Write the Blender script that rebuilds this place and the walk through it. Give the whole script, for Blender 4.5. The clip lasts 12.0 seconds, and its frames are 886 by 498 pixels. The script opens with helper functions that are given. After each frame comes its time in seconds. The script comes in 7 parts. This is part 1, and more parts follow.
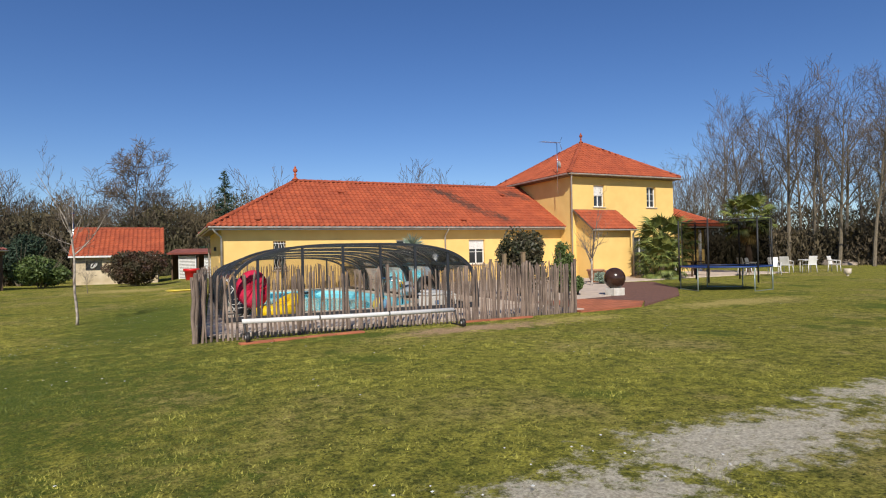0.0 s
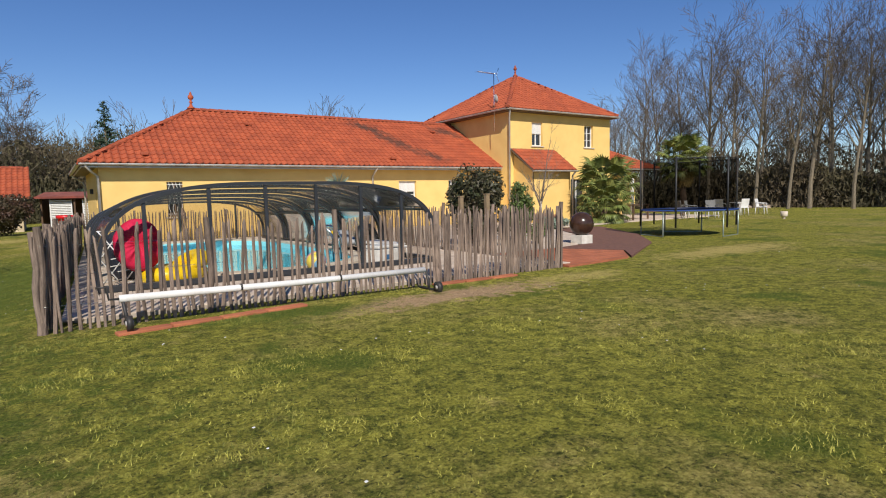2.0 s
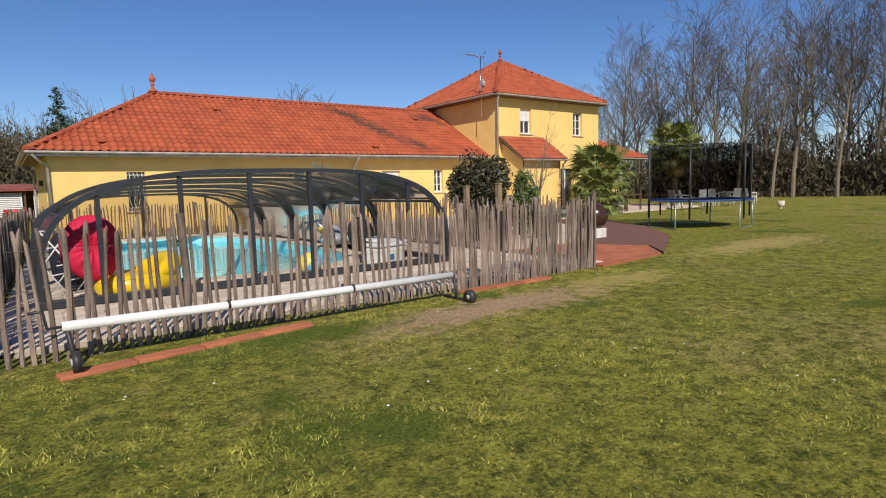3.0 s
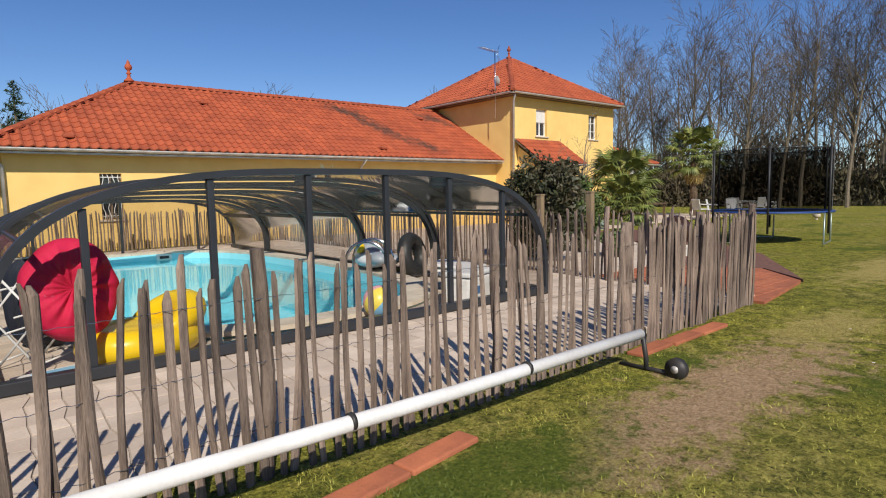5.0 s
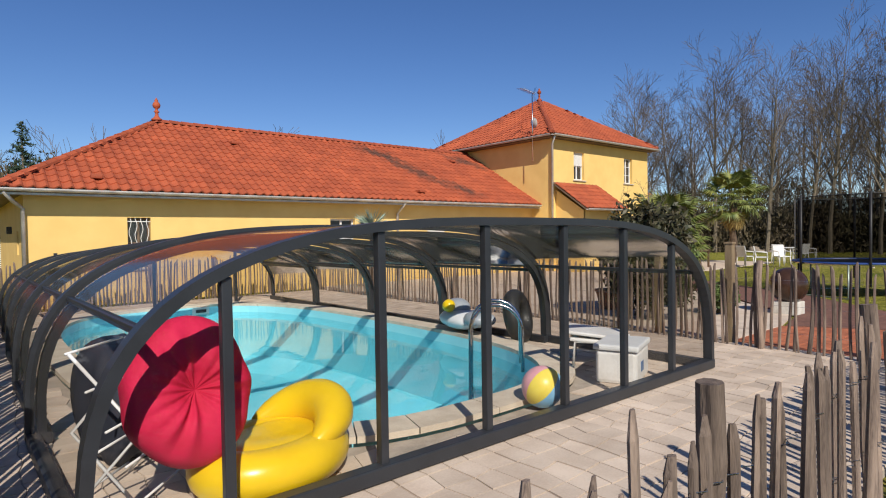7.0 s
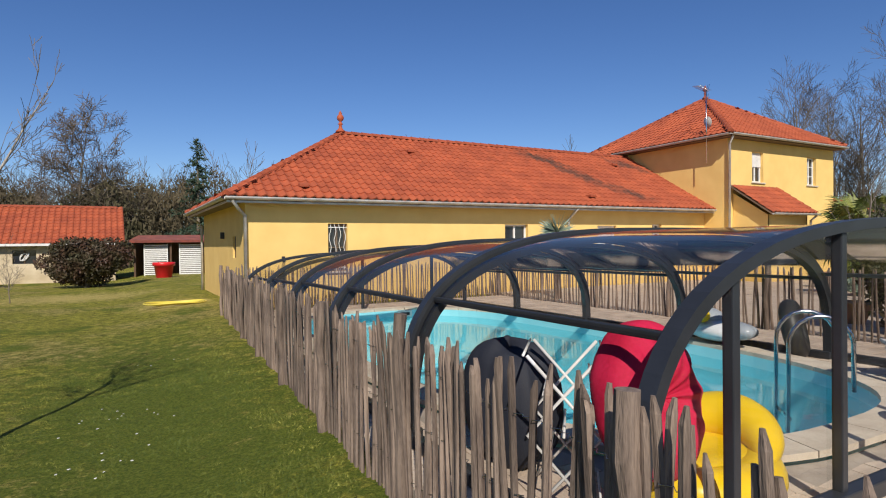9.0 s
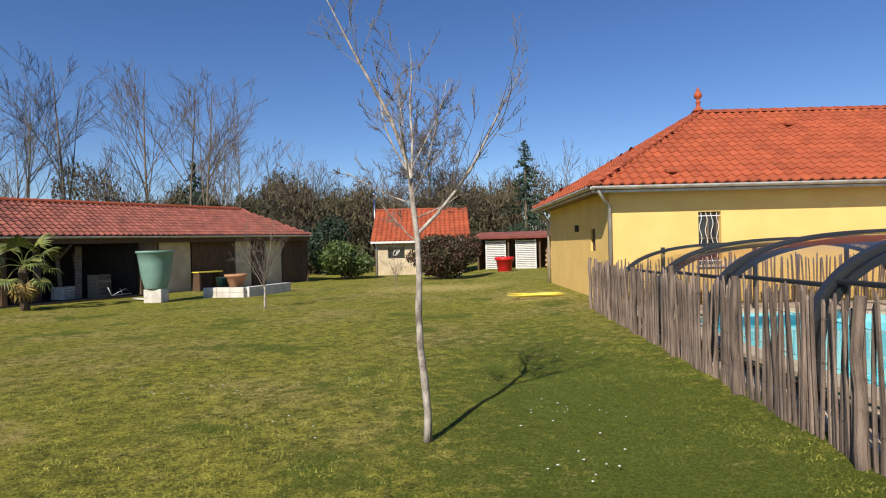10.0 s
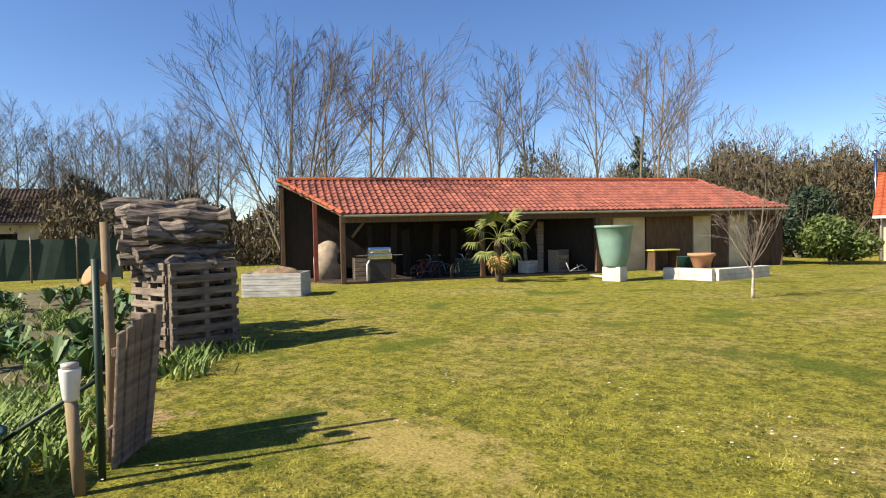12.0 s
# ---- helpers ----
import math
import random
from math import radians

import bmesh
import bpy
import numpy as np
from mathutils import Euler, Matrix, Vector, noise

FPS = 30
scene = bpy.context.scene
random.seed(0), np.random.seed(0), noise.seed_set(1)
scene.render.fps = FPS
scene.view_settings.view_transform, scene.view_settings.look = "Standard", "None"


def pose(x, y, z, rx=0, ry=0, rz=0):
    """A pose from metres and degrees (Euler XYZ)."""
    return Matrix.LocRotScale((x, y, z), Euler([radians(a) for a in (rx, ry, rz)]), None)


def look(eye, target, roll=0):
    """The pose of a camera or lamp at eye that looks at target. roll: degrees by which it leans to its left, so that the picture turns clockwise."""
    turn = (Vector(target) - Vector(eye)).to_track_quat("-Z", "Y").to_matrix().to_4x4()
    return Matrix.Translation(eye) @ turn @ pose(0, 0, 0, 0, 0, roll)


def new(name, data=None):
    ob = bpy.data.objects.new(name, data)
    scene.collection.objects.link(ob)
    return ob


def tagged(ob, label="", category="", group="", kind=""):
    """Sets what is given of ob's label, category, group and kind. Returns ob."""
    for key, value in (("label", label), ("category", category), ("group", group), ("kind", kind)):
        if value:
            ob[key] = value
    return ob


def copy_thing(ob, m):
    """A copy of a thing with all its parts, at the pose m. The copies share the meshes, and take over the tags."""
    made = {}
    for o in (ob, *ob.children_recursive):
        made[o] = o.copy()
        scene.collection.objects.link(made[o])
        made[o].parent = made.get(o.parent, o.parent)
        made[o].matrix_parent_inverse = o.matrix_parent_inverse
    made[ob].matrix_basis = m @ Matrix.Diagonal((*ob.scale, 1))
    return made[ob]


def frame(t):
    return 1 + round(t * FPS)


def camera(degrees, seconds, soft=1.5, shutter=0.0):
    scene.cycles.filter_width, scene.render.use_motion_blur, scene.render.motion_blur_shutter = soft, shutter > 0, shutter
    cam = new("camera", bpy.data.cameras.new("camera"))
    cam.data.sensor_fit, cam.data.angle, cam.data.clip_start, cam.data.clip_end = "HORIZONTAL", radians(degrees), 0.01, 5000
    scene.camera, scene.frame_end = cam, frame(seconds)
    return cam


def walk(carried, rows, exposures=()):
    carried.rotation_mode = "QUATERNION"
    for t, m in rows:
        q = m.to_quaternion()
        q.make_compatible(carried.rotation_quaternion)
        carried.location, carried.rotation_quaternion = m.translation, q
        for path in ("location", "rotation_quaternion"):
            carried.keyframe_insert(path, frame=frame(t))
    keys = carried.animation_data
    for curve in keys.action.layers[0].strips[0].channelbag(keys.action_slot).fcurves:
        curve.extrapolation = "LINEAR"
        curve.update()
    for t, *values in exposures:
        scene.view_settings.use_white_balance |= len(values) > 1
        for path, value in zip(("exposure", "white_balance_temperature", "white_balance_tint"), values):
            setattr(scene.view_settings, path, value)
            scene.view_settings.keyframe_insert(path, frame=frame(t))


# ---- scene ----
cam = camera(74.5, 12.0, soft=1.1)
PATH = [
    (0, (0.342, -2.1, 1.56), (1.188, -0.289, 1.579), -1.2),
    (0.5, (0.44, -1.433, 1.537), (1.373, 0.337, 1.545), -1.1),
    (1, (0.546, -0.648, 1.52), (1.55, 1.082, 1.494), -1.2),
    (1.5, (0.679, 0.217, 1.533), (1.748, 1.905, 1.434), -1.2),
    (2, (0.848, 1.029, 1.539), (1.958, 2.683, 1.36), -1.3),
    (2.5, (0.948, 1.911, 1.547), (2.098, 3.534, 1.338), -1.3),
    (2.7, (1.017, 2.257, 1.526), (2.186, 3.867, 1.316), -1.4),
    (4.3, (1.372, 4.884, 1.601), (2.628, 6.425, 1.382), -1.3),
    (4.5, (1.309, 5.13, 1.598), (2.573, 6.665, 1.385), -1.1),
    (5, (1.305, 5.899, 1.618), (2.58, 7.427, 1.423), -1.1),
    (5.5, (1.277, 6.508, 1.638), (2.56, 8.035, 1.487), -1.1),
    (6, (1.241, 7.114, 1.639), (2.532, 8.639, 1.535), -1.0),
    (6.5, (1.185, 7.68, 1.736), (2.485, 9.199, 1.673), -0.8),
    (8.3, (0.1, 8.79, 1.75), (1.345, 10.355, 1.734), -0.6),
    (8.5, (0.001, 8.958, 1.739), (1.202, 10.557, 1.721), -0.7),
    (8.8, (-0.315, 9.19, 1.735), (0.772, 10.868, 1.715), -0.7),
    (9, (-0.535, 9.33, 1.735), (0.445, 11.074, 1.716), -0.7),
    (9.3, (-0.865, 9.561, 1.717), (-0.14, 11.425, 1.7), -0.9),
    (9.5, (-1.109, 9.768, 1.735), (-0.614, 11.706, 1.715), -1.2),
    (10, (-1.684, 10.453, 1.637), (-1.689, 12.453, 1.626), -1.4),
    (10.5, (-2.206, 11.088, 1.586), (-2.595, 13.05, 1.576), -1.4),
    (10.8, (-2.496, 11.352, 1.573), (-3.197, 13.226, 1.562), -1.2),
    (11, (-2.732, 11.529, 1.569), (-3.584, 13.338, 1.558), -1.1),
    (11.5, (-3.253, 12.07, 1.523), (-4.402, 13.707, 1.498), -1.2),
    (12, (-3.649, 12.8, 1.506), (-4.953, 14.315, 1.459), -1.2),
]
walk(cam, [(t, look(eye, target, roll)) for t, eye, target, roll in PATH],
     [(0, 0.08, 6600, 10), (9.3, 0.08, 6600, 10), (11.2, 0.9, 7400, 10), (12, 1.0, 7600, 10)])

# ==== world
SUN_TO = Vector((-0.44 * 0.78, -0.90 * 0.78, 0.63)).normalized()
world = bpy.data.worlds.new("sky")
scene.world = world
world.use_nodes = True
wn = world.node_tree.nodes
sky = wn.new("ShaderNodeTexSky")
sky.sky_type = "NISHITA"
sky.sun_disc = False
sky.sun_elevation = math.asin(SUN_TO.z)
sky.sun_rotation = math.atan2(SUN_TO.x, SUN_TO.y)
sky.altitude = 1200
sky.air_density, sky.dust_density, sky.ozone_density = 1.0, 0.42, 4.0
wn["Background"].inputs[1].default_value = 0.085
tone = wn.new("ShaderNodeHueSaturation")
tone.inputs["Hue"].default_value = 0.510
tone.inputs["Saturation"].default_value, tone.inputs["Value"].default_value = 1.18, 1.17
world.node_tree.links.new(sky.outputs[0], tone.inputs["Color"])
world.node_tree.links.new(tone.outputs[0], wn["Background"].inputs[0])
sun = new("sun", bpy.data.lights.new("sun", "SUN"))
sun.data.energy, sun.data.angle, sun.data.color = 4.7, radians(0.53), (1.0, 0.94, 0.84)
sun.matrix_world = look(SUN_TO * 60, (0, 0, 0))


# ==== helpers of this place
def rgb(c):
    return (*c, 1.0) if len(c) == 3 else c


def mat(name, base, alt=None, scale=6.0, rough=0.8, bump=0.15, fine=60.0, metal=0.0, vary=0.0, stretch=(1, 1, 1), detail=6, spread=(0.35, 0.65), spec=0.4, placed=False):
    """Two-scale noise between two colours, a fine bump, and a change of value from piece to piece."""
    m = bpy.data.materials.new(name)
    m.use_nodes = True
    n, l = m.node_tree.nodes, m.node_tree.links
    p = n["Principled BSDF"]
    alt = alt or tuple(c * 0.75 for c in base)
    tc = n.new("ShaderNodeTexCoord")
    mp = n.new("ShaderNodeMapping")
    mp.inputs["Scale"].default_value = stretch
    l.new(n.new("ShaderNodeNewGeometry").outputs["Position"] if placed else tc.outputs["Object"], mp.inputs[0])
    big = n.new("ShaderNodeTexNoise")
    big.inputs["Scale"].default_value, big.inputs["Detail"].default_value = scale, detail
    small = n.new("ShaderNodeTexNoise")
    small.inputs["Scale"].default_value, small.inputs["Detail"].default_value = fine, 3
    l.new(mp.outputs[0], big.inputs[0])
    l.new(mp.outputs[0], small.inputs[0])
    ramp = n.new("ShaderNodeMapRange")
    ramp.inputs[1].default_value, ramp.inputs[2].default_value = spread
    add = n.new("ShaderNodeMath")
    add.operation = "MULTIPLY_ADD"
    add.inputs[1].default_value = 0.35
    l.new(small.outputs[0], add.inputs[0])
    sub = n.new("ShaderNodeMath")
    sub.operation = "SUBTRACT"
    sub.inputs[1].default_value = 0.175
    l.new(big.outputs[0], sub.inputs[0])
    l.new(sub.outputs[0], add.inputs[2])
    l.new(add.outputs[0], ramp.inputs[0])
    mix = n.new("ShaderNodeMixRGB")
    mix.inputs[1].default_value, mix.inputs[2].default_value = rgb(base), rgb(alt)
    l.new(ramp.outputs[0], mix.inputs[0])
    out = mix.outputs[0]
    if vary:
        oi, geo = n.new("ShaderNodeObjectInfo"), n.new("ShaderNodeNewGeometry")
        plus = n.new("ShaderNodeMath")
        plus.operation = "ADD"
        l.new(oi.outputs["Random"], plus.inputs[0])
        l.new(geo.outputs["Random Per Island"], plus.inputs[1])
        fr = n.new("ShaderNodeMath")
        fr.operation = "FRACT"
        l.new(plus.outputs[0], fr.inputs[0])
        mr = n.new("ShaderNodeMapRange")
        mr.inputs[3].default_value, mr.inputs[4].default_value = 1 - vary, 1 + vary
        l.new(fr.outputs[0], mr.inputs[0])
        hsv = n.new("ShaderNodeHueSaturation")
        l.new(mr.outputs[0], hsv.inputs["Value"])
        l.new(out, hsv.inputs["Color"])
        out = hsv.outputs[0]
    l.new(out, p.inputs["Base Color"])
    p.inputs["Roughness"].default_value, p.inputs["Metallic"].default_value = rough, metal
    p.inputs["Specular IOR Level"].default_value = spec
    if bump:
        b = n.new("ShaderNodeBump")
        b.inputs["Strength"].default_value, b.inputs["Distance"].default_value = bump, 0.02
        l.new(add.outputs[0], b.inputs["Height"])
        l.new(b.outputs[0], p.inputs["Normal"])
    return m


def clear(name, tint, gloss=0.06, rough=0.03):
    """A thin clear sheet: lets light through with a tint, and mirrors more at a grazing look."""
    m = bpy.data.materials.new(name)
    m.use_nodes = True
    n, l = m.node_tree.nodes, m.node_tree.links
    n.remove(n["Principled BSDF"])
    tr, gl, mx, fr = n.new("ShaderNodeBsdfTransparent"), n.new("ShaderNodeBsdfGlossy"), n.new("ShaderNodeMixShader"), n.new("ShaderNodeFresnel")
    tr.inputs[0].default_value = rgb(tint)
    gl.inputs["Roughness"].default_value = rough
    fr.inputs[0].default_value = 1.0 + gloss * 8
    l.new(fr.outputs[0], mx.inputs[0])
    l.new(tr.outputs[0], mx.inputs[1])
    l.new(gl.outputs[0], mx.inputs[2])
    l.new(mx.outputs[0], n["Material Output"].inputs[0])
    return m


def mesh_of(name, verts, faces, material, smooth=False):
    me = bpy.data.meshes.new(name)
    me.from_pydata([tuple(v) for v in verts], [], faces)
    me.materials.append(material)
    if smooth:
        me.polygons.foreach_set("use_smooth", [True] * len(me.polygons))
    me.update()
    return me


def thing(name, label, category, at=(0, 0, 0), rz=0.0, group="", kind=""):
    ob = new(name)
    ob.empty_display_size = 0.1
    ob.matrix_world = pose(*at, 0, 0, rz)
    return tagged(ob, label, category, group, kind)


def part(name, bm, material, parent=None, label="", smooth=False, m=None):
    """One mesh object out of a bmesh or a mesh, under a thing or a part."""
    if isinstance(bm, bmesh.types.BMesh):
        me = bpy.data.meshes.new(name)
        bm.to_mesh(me)
        bm.free()
        me.materials.append(material)
        if smooth:
            me.polygons.foreach_set("use_smooth", [True] * len(me.polygons))
    else:
        me = bm
    ob = new(name, me)
    if parent:
        ob.parent = parent
    if m:
        ob.matrix_basis = m
    return tagged(ob, label)


def box(size, at=(0, 0, 0), bevel=0.0, m=None, bm=None):
    """A box of a size with its middle at a place; rounded edges where bevel is given."""
    own = bmesh.new()
    bmesh.ops.create_cube(own, size=1.0)
    bmesh.ops.scale(own, vec=size, verts=own.verts)
    if bevel:
        bmesh.ops.bevel(own, geom=own.edges[:], offset=bevel, segments=2, affect="EDGES", profile=0.6)
    bmesh.ops.translate(own, vec=at, verts=own.verts)
    if m:
        bmesh.ops.transform(own, matrix=m, verts=own.verts)
    return joined(bm, own)


def joined(bm, own):
    if bm is None:
        return own
    tmp = bpy.data.meshes.new("t")
    own.to_mesh(tmp)
    own.free()
    bm.from_mesh(tmp)
    bpy.data.meshes.remove(tmp)
    return bm


def ring_sweep(points, radii, sides=8, closed=False, cap=True, squash=1.0):
    """Vertices and faces of a tube along points, with a radius at each."""
    pts = [Vector(p) for p in points]
    verts, faces = [], []
    side = None
    for i, p in enumerate(pts):
        a = pts[i - 1] if i or closed else p
        b = pts[(i + 1) % len(pts)] if i + 1 < len(pts) or closed else p
        d = (b - a).normalized()
        if side is None:
            side = d.orthogonal().normalized()
        side = (side - d * side.dot(d)).normalized()
        up = d.cross(side)
        r = radii[i] if isinstance(radii, (list, tuple)) else radii
        for k in range(sides):
            t = 2 * math.pi * k / sides
            verts.append(p + side * (r * math.cos(t)) + up * (r * squash * math.sin(t)))
    n = len(pts)
    for i in range(n if closed else n - 1):
        for k in range(sides):
            j = (i + 1) % n
            faces.append((i * sides + k, i * sides + (k + 1) % sides, j * sides + (k + 1) % sides, j * sides + k))
    if cap and not closed:
        faces.append(tuple(range(sides))[::-1])
        faces.append(tuple(range((n - 1) * sides, n * sides)))
    return verts, faces


def tube(name, points, radii, material, parent=None, sides=8, closed=False, label="", smooth=True, squash=1.0):
    v, f = ring_sweep(points, radii, sides, closed, True, squash)
    return part(name, mesh_of(name, v, f, material, smooth), None, parent, label)


def lathe(name, profile, material, parent=None, sides=24, label="", at=(0, 0, 0), smooth=True):
    """A turned shape from (radius, height) pairs."""
    verts, faces = [], []
    for r, z in profile:
        for k in range(sides):
            t = 2 * math.pi * k / sides
            verts.append((r * math.cos(t) + at[0], r * math.sin(t) + at[1], z + at[2]))
    for i in range(len(profile) - 1):
        for k in range(sides):
            j = (k + 1) % sides
            faces.append((i * sides + k, i * sides + j, (i + 1) * sides + j, (i + 1) * sides + k))
    faces.append(tuple(range(sides))[::-1])
    faces.append(tuple(range((len(profile) - 1) * sides, len(profile) * sides)))
    return part(name, mesh_of(name, verts, faces, material, smooth), None, parent, label)


def sheet(name, loop, thick, material, parent=None, label="", kind=""):
    """A flat slab: a loop of points, pushed down by its thickness."""
    pts = [Vector(p) for p in loop]
    n = len(pts)
    verts = pts + [p - Vector((0, 0, thick)) for p in pts]
    faces = [tuple(range(n)), tuple(range(2 * n - 1, n - 1, -1))]
    faces += [(i, i + n, (i + 1) % n + n, (i + 1) % n) for i in range(n)]
    me = mesh_of(name, verts, faces, material)
    bm = bmesh.new()
    bm.from_mesh(me)
    bmesh.ops.recalc_face_normals(bm, faces=bm.faces[:])
    bm.to_mesh(me)
    bm.free()
    return tagged(part(name, me, None, parent, label), kind=kind)


def smooth01(v):
    v = min(1.0, max(0.0, v))
    return v * v * (3 - 2 * v)


def gz(x, y):
    """The height of the lawn."""
    k = smooth01((y - 7.0) / 4.0)
    near = -0.06 + 0.20 * smooth01((x + 5.0 - 4.4 * k) / (6.5 - 4.5 * k))
    return near + 0.035 * noise.noise((x * 0.25, y * 0.25, 0.3)) * smooth01((abs(x - 4.5) - 4.6) * 0.7 + 0.3)


# ==== materials
M_RENDER = mat("yellow_render", (0.83, 0.57, 0.20), (0.77, 0.51, 0.17), 1.3, 0.9, 0.25, 140)
M_CREAM = mat("cream_render", (0.66, 0.55, 0.38), (0.5, 0.4, 0.26), 1.6, 0.9, 0.25, 120)
M_TILE = mat("clay_tile", (0.42, 0.096, 0.038), (0.32, 0.070, 0.030), 1.2, 0.75, 0.2, 40, vary=0.10, placed=True)
M_TILE_OLD = mat("weathered_clay_tile", (0.30, 0.096, 0.066), (0.19, 0.062, 0.048), 1.8, 0.8, 0.25, 40, vary=0.18, placed=True)
M_RIDGE = mat("ridge_tile", (0.40, 0.09, 0.035), (0.27, 0.06, 0.03), 3, 0.8, 0.2, 40, vary=0.15)


def stained(m, patches, colour, depth=0.8):
    """Dark lichen streaks with ragged edges, in the place's own metres."""
    n, l = m.node_tree.nodes, m.node_tree.links
    p = n["Principled BSDF"]
    src = p.inputs["Base Color"].links[0].from_socket
    spot, tex = n.new("ShaderNodeNewGeometry").outputs["Position"], n.new("ShaderNodeTexNoise")
    tex.inputs["Scale"].default_value, tex.inputs["Detail"].default_value = 3.0, 8
    l.new(spot, tex.inputs[0])
    for (px, py, rx, ry, slant) in patches:
        sub, mul, ln, ma, mr, mx = (n.new(k) for k in ("ShaderNodeMapping", "ShaderNodeVectorMath", "ShaderNodeVectorMath", "ShaderNodeMath", "ShaderNodeMapRange", "ShaderNodeMixRGB"))
        sub.vector_type = "TEXTURE"
        sub.inputs["Location"].default_value = (px, py, 0)
        sub.inputs["Rotation"].default_value = (0, 0, slant)
        l.new(spot, sub.inputs[0])
        mul.operation, ln.operation, ma.operation = "MULTIPLY", "LENGTH", "MULTIPLY_ADD"
        mul.inputs[1].default_value = (1 / rx, 1 / ry, 0)
        l.new(sub.outputs[0], mul.inputs[0])
        l.new(mul.outputs[0], ln.inputs[0])
        ma.inputs[1].default_value = 2.2
        l.new(tex.outputs[0], ma.inputs[0])
        l.new(ln.outputs["Value"], ma.inputs[2])
        mr.inputs[1].default_value, mr.inputs[2].default_value, mr.inputs[4].default_value = 2.2, 1.3, depth
        l.new(ma.outputs[0], mr.inputs[0])
        l.new(mr.outputs[0], mx.inputs[0])
        l.new(src, mx.inputs[1])
        mx.inputs[2].default_value = rgb(colour)
        src = mx.outputs[0]
    l.new(src, p.inputs["Base Color"])


stained(M_TILE, ((15.0, 26.4, 2.1, 0.55, -0.95), (14.2, 27.6, 1.1, 0.5, -0.6), (18.9, 27.5, 1.2, 0.5, -0.5), (16.6, 24.9, 0.8, 0.35, -0.9)), (0.075, 0.04, 0.028))
M_GUTTER = mat("zinc_gutter", (0.56, 0.53, 0.49), (0.40, 0.37, 0.34), 4, 0.45, 0.05, 30, metal=0.25)
M_SOFFIT = mat("brown_soffit", (0.20, 0.14, 0.09), (0.13, 0.09, 0.06), 4, 0.7, 0.1, 40)
M_WHITE = mat("white_paint", (0.78, 0.77, 0.74), (0.68, 0.67, 0.64), 5, 0.5, 0.05, 60)
M_BLACK = mat("black_iron", (0.025, 0.025, 0.028), (0.04, 0.035, 0.03), 8, 0.5, 0.1, 60)
M_GLASS = mat("window_glass", (0.03, 0.035, 0.04), (0.02, 0.022, 0.03), 2, 0.06, 0.0, 10, spec=0.8)
# near-black that stands in for the shade inside rooms and openings
M_UNLIT = mat("unlit_inside", (0.03, 0.028, 0.025), (0.02, 0.018, 0.016), 3, 0.9, 0.0)
M_WOOD = mat("dark_stained_wood", (0.13, 0.075, 0.04), (0.07, 0.04, 0.024), 4, 0.75, 0.25, 40, stretch=(4, 4, 0.6), vary=0.15)
M_PICKET = mat("weathered_chestnut", (0.27, 0.20, 0.155), (0.105, 0.076, 0.061), 7, 0.85, 0.6, 70, stretch=(3, 3, 0.35), vary=0.32)
M_GREYWOOD = mat("grey_old_wood", (0.25, 0.20, 0.155), (0.12, 0.094, 0.074), 5, 0.9, 0.6, 60, stretch=(0.6, 4, 4), vary=0.25)
M_FRAME = mat("anthracite_aluminium", (0.028, 0.031, 0.037), (0.022, 0.024, 0.028), 4, 0.38, 0.03, 60, spec=0.5)
M_PANEL = clear("smoked_sheet", (0.80, 0.78, 0.76), 0.009, 0.18)
M_ROOFPANEL = clear("dark_smoked_sheet", (0.92, 0.91, 0.90), 0.015, 0.08)
M_WHITEPVC = mat("white_pvc", (0.74, 0.73, 0.71), (0.62, 0.60, 0.57), 3, 0.4, 0.04, 40)
M_LINER = mat("pool_liner", (0.30, 0.72, 0.80), (0.26, 0.68, 0.77), 3, 0.5, 0.02, 20)
M_COPING = mat("cast_stone_coping", (0.62, 0.54, 0.43), (0.5, 0.42, 0.33), 5, 0.85, 0.2, 80, vary=0.06)
M_PAVE = mat("flagstone_paving", (0.62, 0.51, 0.41), (0.50, 0.40, 0.315), 3.0, 0.85, 0.3, 60, vary=0.12)
M_JOINT = mat("mortar_joint", (0.42, 0.36, 0.30), (0.32, 0.27, 0.22), 6, 0.95, 0.3, 60)
M_BRICK = mat("terracotta_brick", (0.46, 0.15, 0.07), (0.34, 0.11, 0.055), 6, 0.85, 0.3, 60, vary=0.15)
M_MULCH = mat("dark_gravel", (0.21, 0.10, 0.07), (0.13, 0.065, 0.05), 14, 0.95, 0.8, 90)
M_BARK = mat("grey_bark", (0.24, 0.195, 0.14), (0.12, 0.10, 0.07), 6, 0.9, 0.5, 50, stretch=(3, 3, 0.8))
M_TWIG = mat("bare_twig", (0.145, 0.11, 0.08), (0.085, 0.068, 0.05), 1.0, 0.9, 0.0, 10, vary=0.2)
M_PALEBARK = mat("pale_young_bark", (0.52, 0.46, 0.39), (0.17, 0.135, 0.11), 7, 0.85, 0.5, 50, stretch=(2, 2, 1))
M_LEAF = mat("dark_evergreen_leaf", (0.035, 0.045, 0.018), (0.075, 0.06, 0.03), 3, 0.55, 0.0, 10, vary=0.35)
M_PALM = mat("palm_frond", (0.09, 0.13, 0.03), (0.22, 0.22, 0.05), 2, 0.5, 0.0, 10, vary=0.3)
M_DRY = mat("dry_palm_frond", (0.42, 0.30, 0.10), (0.3, 0.2, 0.07), 2, 0.7, 0.0, 10, vary=0.2)
M_FIBRE = mat("palm_trunk_fibre", (0.12, 0.08, 0.05), (0.07, 0.045, 0.03), 10, 0.95, 0.9, 50)
M_YUCCA = mat("grey_green_blade", (0.20, 0.27, 0.20), (0.28, 0.34, 0.26), 2, 0.6, 0.0, 10, vary=0.2)
